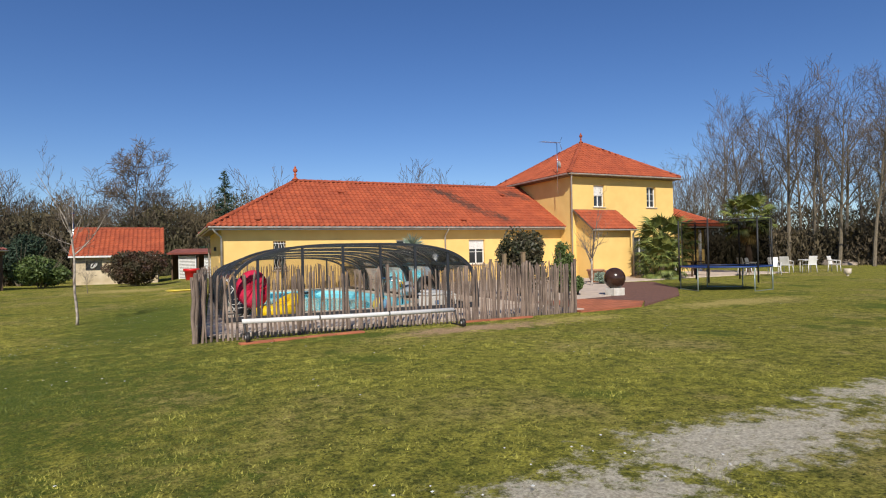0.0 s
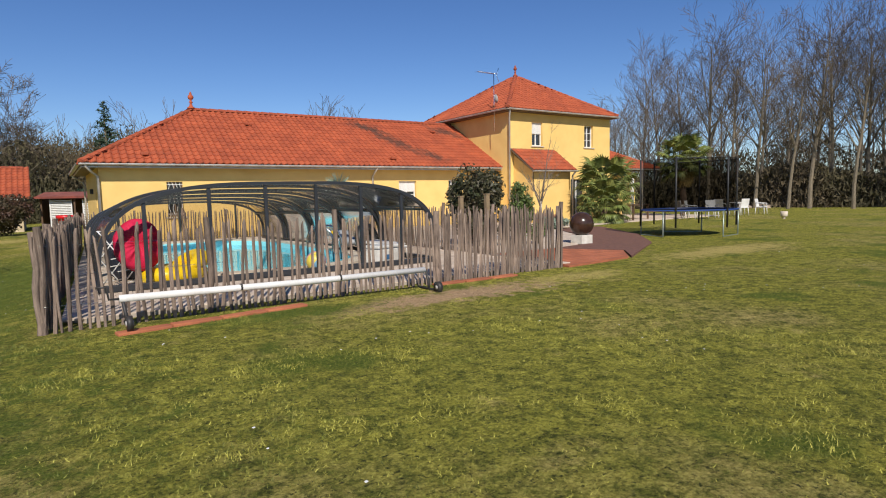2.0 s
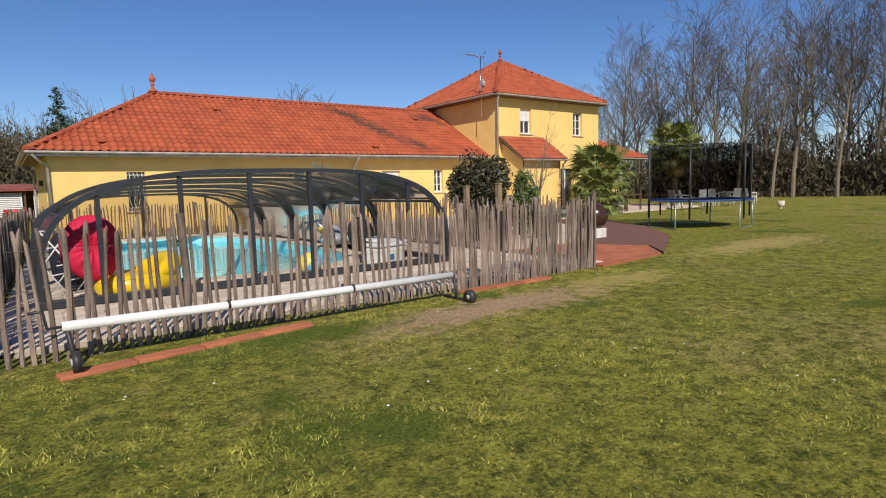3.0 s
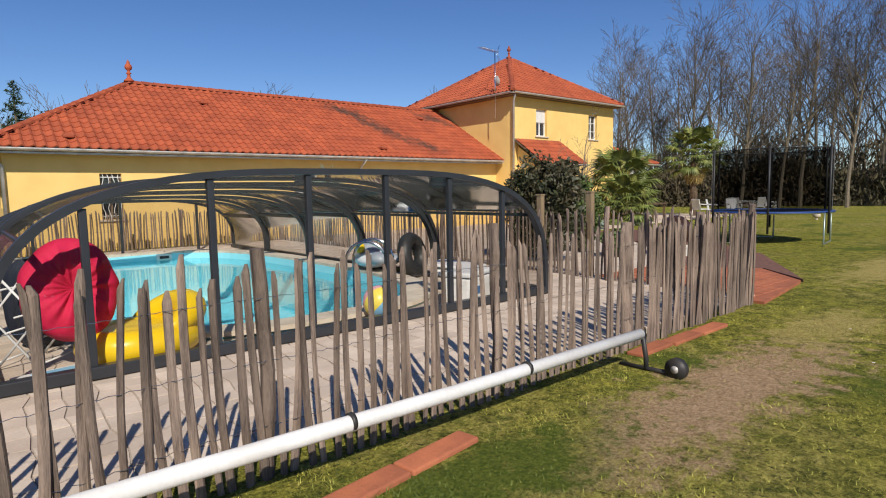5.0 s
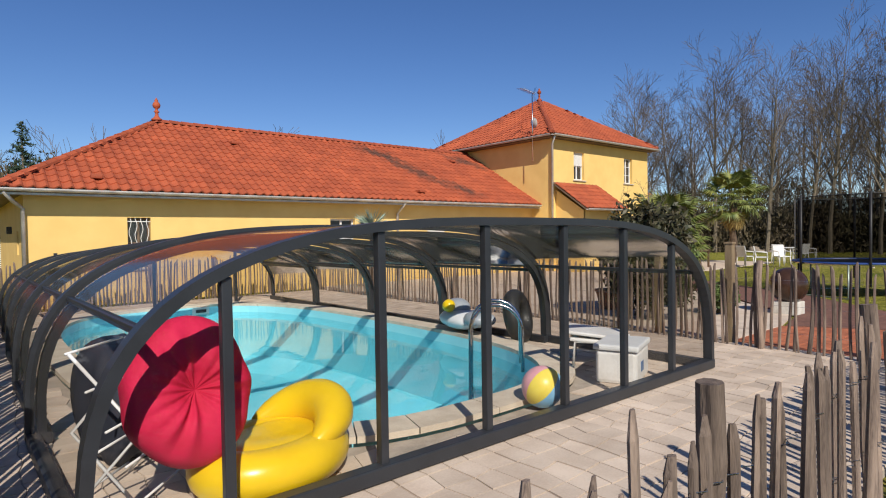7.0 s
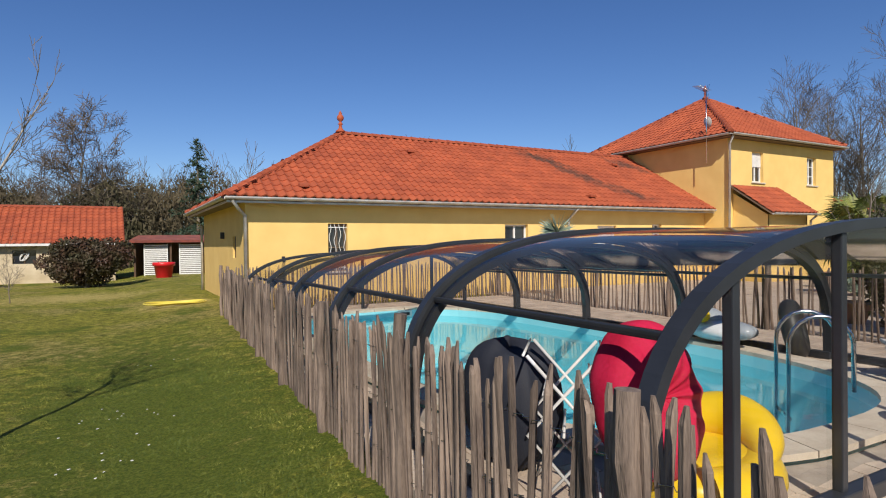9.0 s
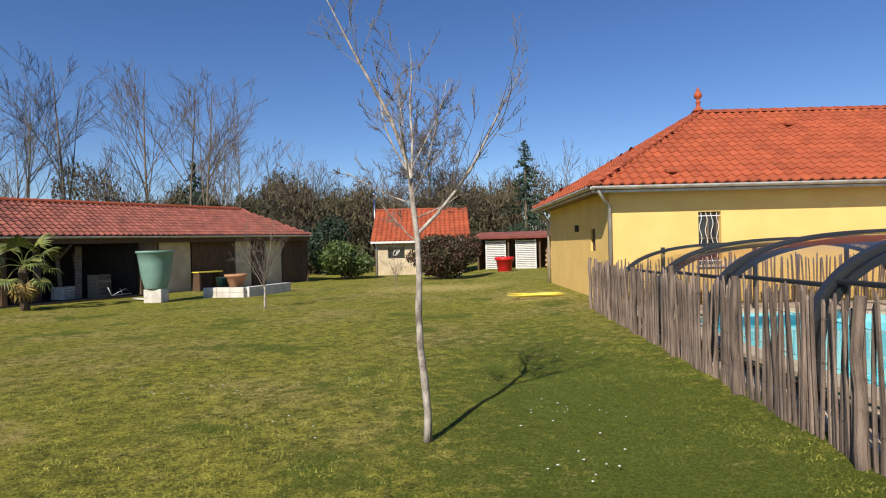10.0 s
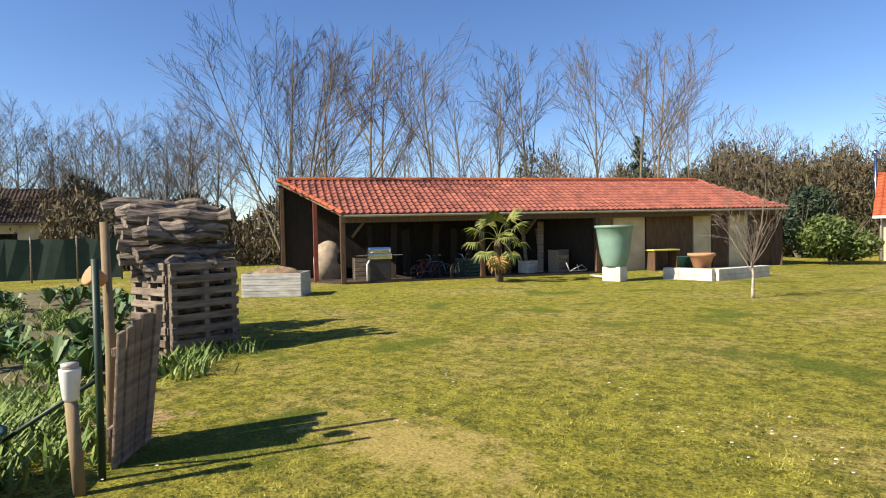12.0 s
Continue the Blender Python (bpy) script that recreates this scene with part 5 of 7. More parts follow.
def leaf_cloud(n, radius, seed, leaf=0.09, lumps=9, flat=1.0, hollow=0.55):
    """Small leaves over lumps of a shrub, as loose folded blades."""
    rng = np.random.default_rng(seed)
    cen = rng.normal(size=(lumps, 3))
    cen /= np.linalg.norm(cen, axis=1)[:, None]
    cen = cen * rng.uniform(0.35, 0.62, (lumps, 1))
    k = rng.integers(0, lumps, n)
    d = rng.normal(size=(n, 3))
    d /= np.linalg.norm(d, axis=1)[:, None]
    p = cen[k] + d * rng.uniform(hollow, 1.0, (n, 1)) * rng.uniform(0.38, 0.52, (lumps, 1))[k]
    p[:, 2] = p[:, 2] * flat
    p *= np.array(radius)
    a = rng.normal(size=(n, 3))
    a /= np.linalg.norm(a, axis=1)[:, None]
    b = np.cross(a, rng.normal(size=(n, 3)))
    b /= np.linalg.norm(b, axis=1)[:, None]
    s = leaf * rng.uniform(0.6, 1.3, (n, 1))
    v = np.stack([p - a * s, p + b * s * 0.42, p + a * s, p - b * s * 0.42], 1).reshape(-1, 3)
    f = [(4 * i, 4 * i + 1, 4 * i + 2, 4 * i + 3) for i in range(n)]
    return v, f


def shrub(name, at, radius, label, material, n=5000, leaf=0.08, seed=1, stems=True, category="shrub", flat=1.0):
    v, f = leaf_cloud(n, radius, seed, leaf, 12, flat)
    v[:, 2] += radius[2] * 0.95
    t = thing(name, label, category, at)
    part("foliage", mesh_of("foliage", v.tolist(), f, material), None, t)
    rng = random.Random(seed)
    vv, ff = [], []
    for i in range(9):
        a = rng.uniform(0, 6.28)
        pts = [(0.1 * math.cos(a), 0.1 * math.sin(a), -0.05), (0.35 * radius[0] * math.cos(a), 0.35 * radius[1] * math.sin(a), radius[2] * 0.8), (0.7 * radius[0] * math.cos(a), 0.7 * radius[1] * math.sin(a), radius[2] * 1.5)]
        x, y = ring_sweep(pts, [0.03, 0.02, 0.006], 5, cap=False)
        b = len(vv)
        vv += x
        ff += [tuple(q + b for q in g) for g in y]
    part("stems", mesh_of("stems", vv, ff, M_BARK), None, t)
    return t


def undergrowth():
    """Brambles, scrub and leaf litter at the feet of the woods."""
    rng = np.random.default_rng(4)
    allv, allf = [], []
    b = 0
    for n, az, dist, eye, hgt in ((160000, (42, 92), (50, 64), (0.5, 3), 3.6), (60000, (44, 92), (66, 80), (0.5, 3), 7.0), (70000, (-75, -8), (36, 50), (-3.5, 12.5), 4.2), (95000, (-27, 8), (52, 64), (-2, 11), 8.0), (120000, (-34, 22), (66, 84), (-2, 11), 11.0), (120000, (-102, -60), (48, 64), (-3.5, 12.5), 6.0)):
        a = np.radians(rng.uniform(*az, n))
        r = rng.uniform(*dist, n)
        h = rng.random(n) ** 1.6 * hgt * (0.82 + 0.18 * np.sin(a * 31) * np.sin(a * 13 + 2) + 0.07 * np.sin(a * 87 + 1) * np.sin(a * 41))
        p = np.stack([eye[0] + np.sin(a) * r, eye[1] + np.cos(a) * r, h], 1)
        d = rng.normal(size=(n, 3)) * [0.5, 0.5, 1.0]
        e = rng.normal(size=(n, 3)) * 0.055
        v = np.stack([p - d * 0.19, p + d * 0.19 + e, p + d * 0.08 - e], 1).reshape(-1, 3)
        v[:, 2] = np.maximum(v[:, 2], -0.1)
        allv.append(v)
        allf += [(b + 3 * i, b + 3 * i + 1, b + 3 * i + 2) for i in range(n)]
        b += 3 * n
    ob = new("undergrowth", mesh_of("undergrowth", np.concatenate(allv).tolist(), allf, M_BRUSH))
    tagged(ob, "brown scrub and brambles at the foot of the woods", "undergrowth", kind="stuff")


undergrowth()


def conifer(at, h, seed, label):
    rng = np.random.default_rng(seed)
    t = thing("conifer", label, "tree", at)
    v, f = ring_sweep([(0, 0, -0.1), (0.05, 0, h * 0.5), (0, 0, h)], [h * 0.02, h * 0.012, 0.01], 7)
    part("trunk", mesh_of("trunk", v, f, M_BARK), None, t)
    vs, fs = [], []
    b = 0
    for i in range(int(h * 9)):
        z = h * (0.12 + 0.88 * (i / (h * 9)))
        reach = (h - z) * 0.30 * rng.uniform(0.55, 1.25) + 0.2
        a = rng.uniform(0, 6.28)
        d = np.array([math.cos(a), math.sin(a), 0.10])
        m = max(14, int(reach * 34))
        q = rng.random(m)
        p = np.outer(q * reach, d) + [0, 0, z] + rng.normal(size=(m, 3)) * np.array([0.10, 0.10, 0.05]) * (0.4 + reach * 0.25)
        p[:, 2] -= q ** 2 * reach * 0.25
        e, g = rng.normal(size=(m, 3)) * 0.13, rng.normal(size=(m, 3)) * 0.06
        vs.append(np.stack([p - e, p + g, p + e], 1).reshape(-1, 3))
        fs += [(b + 3 * k, b + 3 * k + 1, b + 3 * k + 2) for k in range(m)]
        b += 3 * m
    part("crown", mesh_of("crown", np.concatenate(vs).tolist(), fs, M_CONIFER), None, t)


conifer((5.3, 60.0, 0), 10.5, 1, "dark green cedar rising behind the log store")
conifer((-22.0, 58.0, 0), 9.0, 2, "dark pointed spruce behind the barn")
conifer((-19.0, 60.0, 0), 6.5, 3, "dark pointed spruce behind the barn")


# ==== paving round the pool
def build_paving():
    hole = pool_edge(0.33)
    n = len(hole)
    x0, x1, y0, y1 = 0.78, 9.2, 9.06, 23.5

    def skew(x, y):
        return (x + 0.06 * (y - 8.7) * (x1 - x) / (x1 - x0) + 0.06, y)

    outer = []
    for x, y in hole:
        dx, dy = x - POOL_X, y - POOL_Y
        k = min(((x1 if dx > 0 else x0) - POOL_X) / dx if abs(dx) > 1e-6 else 1e9, ((y1 if dy > 0 else y0) - POOL_Y) / dy if abs(dy) > 1e-6 else 1e9)
        outer.append(skew(POOL_X + dx * k, POOL_Y + dy * k))
    pave = flat_from_loop("pavement", outer, hole, 0.19, M_JOINT, None, "crazy paving of buff flagstones round the pool", "structure", 0.12)
    rng = random.Random(12)
    step = 0.21
    nx, ny = int((x1 - x0) / step), int((y1 - y0) / step)
    jit = {(i, j): (x0 + i * step + (rng.uniform(-0.03, 0.03) if 0 < i < nx else 0), y0 + j * step + (rng.uniform(-0.03, 0.03) if 0 < j < ny else 0)) for i in range(nx + 1) for j in range(ny + 1)}
    rest_v, rest_f = [], []
    for j in range(ny):
        for i in range(nx):
            c = [Vector((*skew(*jit[q]), 0)) for q in ((i, j), (i + 1, j), (i + 1, j + 1), (i, j + 1))]
            mid = sum(c, Vector()) / 4
            ux, uy = abs(mid.x - POOL_X) / (POOL_A + 0.5), abs(mid.y - POOL_Y) / (POOL_B + 0.5)
            if ux ** 3 + uy ** 3 < 1:
                continue
            top = 0.198 + rng.uniform(0, 0.006)
            c = [mid + (p - mid) * 0.945 for p in c]
            v = [Vector((p.x, p.y, top)) for p in c] + [Vector((p.x, p.y, 0.185)) for p in c]
            f = [(0, 1, 2, 3), (0, 4, 5, 1), (1, 5, 6, 2), (2, 6, 7, 3), (3, 7, 4, 0)]
            if mid.y < 10.5:
                part("flagstone", mesh_of("flagstone", v, f, M_PAVE), None, pave)
            else:
                b = len(rest_v)
                rest_v += v
                rest_f += [tuple(q + b for q in g) for g in f]
    tagged(part("flagstones", mesh_of("flagstones", rest_v, rest_f, M_PAVE), None, pave), kind="stuff")
    # kerb of terracotta blocks on the lawn side
    kerb = thing("brick_kerb", "terracotta edging blocks set along the fence foot", "kerb", (0, 0, 0), kind="structure")
    for i in range(13):
        if i in (4, 5, 6, 7, 11, 12):
            continue
        x = 1.62 + i * 0.56 if i < 4 else 6.1 + (i - 8) * 0.56
        part("brick", box((0.552, 0.16, 0.09), (0, 0, 0), 0.012), M_BRICK, kerb, m=pose(x, (8.12 + 0.085 * i if i < 4 else 8.70) + rng.uniform(-0.006, 0.006), 0.125, 0, rng.uniform(-1, 1), (8.6 if i < 4 else 1.5) + rng.uniform(-0.5, 0.5)))
    # terrace beside the house
    sheet("terrace", [(9.4, 11.7, 0.185), (11.2, 11.7, 0.185), (12.6, 12.0, 0.185), (15.3, 14.6, 0.185), (17.6, 18.2, 0.185), (24, 19.0, 0.185), (31.5, 19.2, 0.185), (32.5, 25.3, 0.185), (22.9, 23.4, 0.185), (22.8, 22.0, 0.185), (20, 22.0, 0.185), (19.9, 24.4, 0.185), (9.4, 24.4, 0.185)], 0.1, M_PAVE, None, "pale stone terrace before the house", "structure")
    tb = sheet("brick_path", [(8.97, 8.84, 0.175), (11.1, 9.15, 0.175), (12.1, 10.1, 0.175), (11.3, 11.72, 0.175), (9.42, 11.72, 0.175), (9.1, 11.0, 0.175)], 0.1, M_BRICK, None, "herringbone terracotta brick path at the fence end", "structure")
    for j in range(12):
        for i in range(14):
            x, y = 9.15 + i * 0.215 + 0.1 * (j % 2), 8.95 + j * 0.23
            inside = y > 8.9 + 0.14 * (x - 9) + 0.12 and (x < 10.9 or y > 9.2 + (x - 11.1) * 0.95 + 0.2) and x < 12.0 - 0.5 * max(0, y - 10.1)
            if inside:
                part("brick", box((0.20, 0.215, 0.05), (0, 0, 0), 0.006), M_BRICK, tb, m=pose(x, y, 0.158, 0, 0, rng.uniform(-2, 2)))
    sheet("gravel_path", [(11.2, 9.15, 0.180), (14.4, 11.0, 0.180), (16.8, 13.3, 0.180), (19.5, 17.2, 0.180), (17.6, 18.1, 0.180), (15.4, 14.5, 0.180), (12.7, 11.95, 0.180), (11.35, 11.66, 0.180), (12.15, 10.1, 0.180)], 0.1, M_MULCH, None, "dark reddish gravel path curving to the house", "structure")


build_paving()


# ==== things in and round the pool
def blob(profile_n, fn, material, name, parent, label="", rows=20, cols=32):
    """A closed rounded body: fn(u, v) gives the point for turn u and height v from 0 to 1."""
    v, f = [], []
    for j in range(rows + 1):
        for i in range(cols):
            v.append(fn(i / cols, j / rows))
    for j in range(rows):
        for i in range(cols):
            k = (i + 1) % cols
            f.append((j * cols + i, j * cols + k, (j + 1) * cols + k, (j + 1) * cols + i))
    me = mesh_of(name, v, f, material, True)
    return part(name, me, None, parent, label)


def inflated_ring(name, at, R, r, material, label, category, tilt=(0, 0, 0), lobes=0):
    t = thing(name, label, category, at)
    pts = []
    v, f = [], []
    cols, rows = 40, 14
    m = pose(0, 0, 0, *tilt)
    for i in range(cols):
        a = 2 * math.pi * i / cols
        rr = r * (1 + (0.06 * math.cos(lobes * a) if lobes else 0))
        for j in range(rows):
            b = 2 * math.pi * j / rows
            v.append(m @ Vector(((R + rr * math.cos(b)) * math.cos(a), (R + rr * math.cos(b)) * math.sin(a), rr * math.sin(b))))
    for i in range(cols):
        for j in range(rows):
            k, l = (i + 1) % cols, (j + 1) % rows
            f.append((i * rows + j, k * rows + j, k * rows + l, i * rows + l))
    part("tube", mesh_of("tube", v, f, material, True), None, t)
    return t


def build_pool_things():
    # red gathered cushion that hangs on a white folding rack
    c = thing("round_cushion", "big round crimson nylon cushion gathered at its middle, on a rack", "cushion", (1.99, 11.56, 0.87))

    def cushion(u, v):
        a = 2 * math.pi * u
        b = math.pi * v
        rim = math.sin(b) ** 4
        fold = 1 + 0.022 * math.cos(5 * a + 2 * math.sin(2 * a)) + 0.02 * (1 - rim) * math.cos(8 * a + 3 * math.sin(a))
        r = 0.385 * math.sin(b) ** 0.75 * fold
        crease = 0.03 * (math.cos(7 * a + 2 * math.sin(3 * a)) + 0.45 * math.cos(15 * a + 4 * math.sin(2 * a))) * min(1.0, r / 0.15) * (1 - rim)
        dent = 1 - 0.5 * math.exp(-((r / 0.11) ** 2)) + 2.4 * crease
        return Vector((r * math.cos(a) * 0.92, -0.19 * math.copysign(abs(math.cos(b)) ** 0.7, math.cos(b)) * dent, r * math.sin(a) * 1.12))

    cu = blob(0, cushion, M_RED, "cushion_body", c, rows=40, cols=144)
    cu.matrix_basis = pose(0, 0, 0, -13, 0, 6)
    rk = thing("folding_rack", "white enamelled folding rack with crossed legs", "rack", (1.80, 12.02, 0.2), -42)
    for y in (-0.28, 0.28):
        for s in (-1, 1):
            tube("leg", [(-0.2 * s, y, 0.0), (0.2 * s, y * 0.98, 0.45), (-0.2 * s, y, 0.9)], 0.011, M_ALU, rk, 8)
    for z, x in ((0.9, -0.22), (0.9, 0.22), (0.06, -0.2), (0.06, 0.2), (0.45, 0), (0.25, 0.11), (0.68, -0.11), (0.32, -0.08), (0.75, 0.15)):
        tube("bar", [(x, -0.28, z), (x, 0.28, z)], 0.008, M_ALU, rk, 6)
    bag = thing("lounge_bag", "dark navy fabric bag slumped against the rack", "bag", (1.86, 12.66, 0.2), 20)

    def sack(u, v):
        a, b = 2 * math.pi * u, math.pi * v
        r = 0.40 * math.sin(b) ** 0.6 * (1 + 0.08 * math.sin(5 * a + 3 * v) + 0.05 * math.cos(11 * a))
        return Vector((r * math.cos(a) * 0.62, r * math.sin(a) * 0.9, 0.42 - 0.42 * math.cos(b) + 0.04 * math.sin(3 * a)))

    blob(0, sack, M_NAVY, "bag_body", bag, rows=18, cols=40)
    # yellow inflatable: a wide seat ring with a raised crescent back
    y = thing("pool_float", "shiny yellow vinyl inflatable seat lying on the paving", "pool float", (2.55, 11.62, 0.325), 20)
    def pillow(u, v):
        a, b = 2 * math.pi * u, math.pi * v
        r = math.sin(b) ** 0.55
        return Vector((0.48 * r * math.cos(a), 0.34 * r * math.sin(a), -0.185 * math.copysign(abs(math.cos(b)) ** 0.8, math.cos(b)) - 0.035 * math.exp(-8 * r * r) * (b > 1.6)))

    blob(0, pillow, M_YELLOW, "seat_cushion", y, rows=22, cols=44)
    tube("hull", [(0.40 * math.cos(t) - 0.04, 0.29 * math.sin(t), 0.03) for t in np.linspace(0, 6.2832, 41)[:-1]], 0.15, M_YELLOW, y, 18, True)
    pts = [(0.04 + 0.36 * math.sin(t), -0.31 * math.cos(t), 0.14 + 0.12 * math.sin(t)) for t in np.linspace(-0.15, 3.0, 28)]
    tube("backrest", pts, [0.012 + 0.145 * math.sin(math.pi * (i + 0.5) / 28) ** 0.75 for i in range(28)], M_YELLOW, y, 18)
    lathe("valve", [(0.022, 0), (0.022, 0.02), (0.012, 0.024), (0.010, 0.036)], M_WHITE, y, 10, at=(0.28, -0.30, 0.14))
    # inflatable rider, grey-blue and white
    d = thing("inflatable_rider", "grey, white and blue inflatable rider float on the coping", "pool float", (7.0, 14.75, 0.44), 70)
    for nm, c0, rad, m in (("hull", (0, 0, 0), (0.55, 0.30, 0.15), M_FLOATWHITE), ("hump", (0.15, 0, 0.16), (0.26, 0.20, 0.15), M_FLOATGREY), ("nose", (-0.55, 0.0, 0.06), (0.24, 0.16, 0.12), M_FLOATGREY), ("handle", (-0.05, 0.22, 0.22), (0.10, 0.10, 0.10), M_YELLOW), ("fin", (0.42, -0.24, 0.0), (0.22, 0.13, 0.11), M_FLOATWHITE), ("fin", (-0.2, -0.34, 0.0), (0.24, 0.12, 0.10), M_FLOATGREY), ("stripe", (0.05, -0.27, 0.03), (0.16, 0.08, 0.09), M_FLOATBLUE)):
        blob(0, lambda u, v, c0=c0, rad=rad: Vector((c0[0] + rad[0] * math.sin(math.pi * v) * math.cos(6.2832 * u), c0[1] + rad[1] * math.sin(math.pi * v) * math.sin(6.2832 * u), c0[2] - rad[2] * math.cos(math.pi * v))), m, nm, d, rows=12, cols=20)
    inflated_ring("swim_ring", (7.15, 13.7, 0.57), 0.27, 0.12, M_RUBBER, "black rubber swim ring standing on the paving", "swim ring", (78, 0, 25))
    # beach ball with coloured gores
    b = thing("beach_ball", "beach ball with blue, white, pink and yellow gores", "ball", (4.93, 11.40, 0.39))
    cols = (M_FLOATBLUE2, M_WHITE, M_PINK, M_YELLOW2, M_FLOATBLUE2, M_PINK)
    rot = pose(0, 0, 0, 25, 35, 10)
    for k in range(6):
        v, f = [], []
        for j in range(13):
            for i in range(6):
                a, p = 2 * math.pi * (k + i / 5) / 6, math.pi * j / 12
                v.append(rot @ Vector((0.185 * math.sin(p) * math.cos(a), 0.185 * math.sin(p) * math.sin(a), 0.185 * math.cos(p))))
        for j in range(12):
            for i in range(5):
                f.append((j * 6 + i, (j + 1) * 6 + i, (j + 1) * 6 + i + 1, j * 6 + i + 1))
        part("gore", mesh_of("gore", v, f, cols[k], True), None, b)
    # white box and folded lounger by the mullions
    w = thing("pool_robot_box", "white plastic pool cleaner box with a grey lid", "box", (6.38, 11.52, 0.2), 20)
    part("body", box((0.62, 0.42, 0.34), (0, 0, 0.17), 0.04), M_WHITEPVC, w)
    part("lid", box((0.66, 0.46, 0.06), (0, 0, 0.37), 0.02), M_FLOATWHITE, w)
    part("label_bar", box((0.12, 0.004, 0.10), (-0.05, -0.213, 0.16)), M_FLOATBLUE, w)
    l = thing("folded_lounger", "folded white plastic sun lounger leaning beside the box", "sun lounger", (6.85, 12.05, 0.2), 35)
    part("seat_panel", box((0.62, 0.7, 0.04), (0, 0, 0), 0.015, m=pose(0, 0.05, 0.30, 4, 0, 0)), M_WHITEPVC, l)
    part("back_panel", box((0.62, 0.7, 0.04), (0, 0, 0), 0.015, m=pose(0, 0.10, 0.37, 6, 0, 0)), M_WHITEPVC, l)
    for x in (-0.28, 0.28):
        tube("leg", [(x, -0.3, 0.0), (x, -0.28, 0.29), (x, 0.34, 0.30), (x, 0.36, 0.0)], 0.02, M_WHITEPVC, l, 8)
    m = thing("folded_mat", "white and sky-blue printed mat folded on the paving", "mat", (1.80, 11.30, 0.2), 10)
    part("mat_body", box((0.5, 0.34, 0.05), (0, 0, 0.03), 0.02), M_WHITE, m)
    part("print", box((0.3, 0.22, 0.004), (0.03, 0, 0.0575)), M_FLOATBLUE2, m, "sky-blue print")
    part("print", box((0.18, 0.07, 0.004), (-0.05, -0.07, 0.0605)), M_PINK, m, "pink print")


M_FLOATGREY = mat("grey_vinyl", (0.34, 0.37, 0.40), (0.28, 0.31, 0.35), 4, 0.35, 0.04, 30)
M_FLOATWHITE = mat("white_vinyl", (0.72, 0.73, 0.73), (0.64, 0.65, 0.66), 4, 0.35, 0.03, 30)
M_FLOATBLUE = mat("blue_vinyl", (0.05, 0.16, 0.34), (0.04, 0.12, 0.28), 4, 0.35, 0.03, 30)
M_FLOATBLUE2 = mat("sky_vinyl", (0.24, 0.50, 0.72), (0.20, 0.44, 0.66), 4, 0.35, 0.03, 30)
M_PINK = mat("pink_vinyl", (0.72, 0.38, 0.42), (0.66, 0.32, 0.38), 4, 0.35, 0.03, 30)
M_YELLOW2 = mat("pale_yellow_vinyl", (0.75, 0.62, 0.10), (0.7, 0.55, 0.08), 4, 0.35, 0.03, 30)
M_RUBBER = mat("black_rubber", (0.018, 0.018, 0.019), (0.03, 0.03, 0.03), 5, 0.5, 0.05, 40)
build_pool_things()


# ==== plants of the terrace and garden
def frond(length, leaflets, seed, droop):
    """A fan palm leaf: a stalk and a fan of narrow folded blades."""
    rng = random.Random(seed)
    v, f = [], []
    a, b = ring_sweep([(0, 0, 0), (length * 0.5, 0, length * 0.12 * (1 - droop)), (length, 0, -length * 0.25 * droop)], [0.016, 0.012, 0.008], 4, cap=False)
    v += a
    f += b
    tip = Vector((length, 0, -length * 0.25 * droop))
    for k in range(leaflets):
        t = -1.9 + 3.8 * k / (leaflets - 1)
        L = 0.52 * (1 - 0.18 * abs(t) / 1.9) * rng.uniform(0.9, 1.1)
        d = Vector((math.cos(t), math.sin(t), -0.15 * droop))
        s = Vector((-math.sin(t), math.cos(t), 0)) * 0.032
        mid = tip + d * L * 0.6 + Vector((0, 0, 0.03))
        end = tip + d * L + Vector((0, 0, -0.16 * rng.uniform(0.4, 1.4)))
        q = len(v)
        v += [tip, mid + s, mid - s, end, mid + Vector((0, 0, 0.015))]
        f += [(q, q + 1, q + 4), (q, q + 4, q + 2), (q + 1, q + 3, q + 4), (q + 4, q + 3, q + 2)]
    return v, f


FRONDS = [mesh_of("frond", *frond(0.62 + 0.06 * s, 22, s, 0.3 + 0.2 * s), M_PALM) for s in range(4)]
DRY_FRONDS = [mesh_of("dry_frond", *frond(0.5, 16, 9 + s, 1.2), M_DRY) for s in range(2)]


def palm(at, h, s, label, seed, dry=8, n=30):
    rng = random.Random(seed)
    p = thing("fan_palm", label, "palm", at)
    pts = [(0.03 * math.sin(i), 0.03 * math.cos(i * 1.3), h * i / 8 - 0.05) for i in range(9)]
    v, f = ring_sweep(pts, [0.12 * s * (1.15 if i % 2 else 0.95) for i in range(9)], 10)
    part("trunk", mesh_of("trunk", v, f, M_FIBRE), None, p)
    for i in range(n):
        ob = part("frond", FRONDS[rng.randrange(4)], None, p)
        ob.matrix_basis = pose(0, 0, h - 0.05 + 0.01 * i, 0, 0, i * 137.5 + rng.uniform(-15, 15)) @ pose(0, 0, 0, 0, -75 + 105 * (1 - i / n) ** 0.9, rng.uniform(-10, 10)) @ Matrix.Diagonal((s, s, s, 1))
    for i in range(dry):
        ob = part("dry_frond", DRY_FRONDS[i % 2], None, p, "dry straw-coloured frond")
        ob.matrix_basis = pose(0, 0, h - 0.12, 0, 0, i * 360 / max(1, dry) + rng.uniform(-15, 15)) @ pose(0, 0, 0, 0, rng.uniform(50, 80), 0) @ Matrix.Diagonal((s, s, s, 1))
    return p


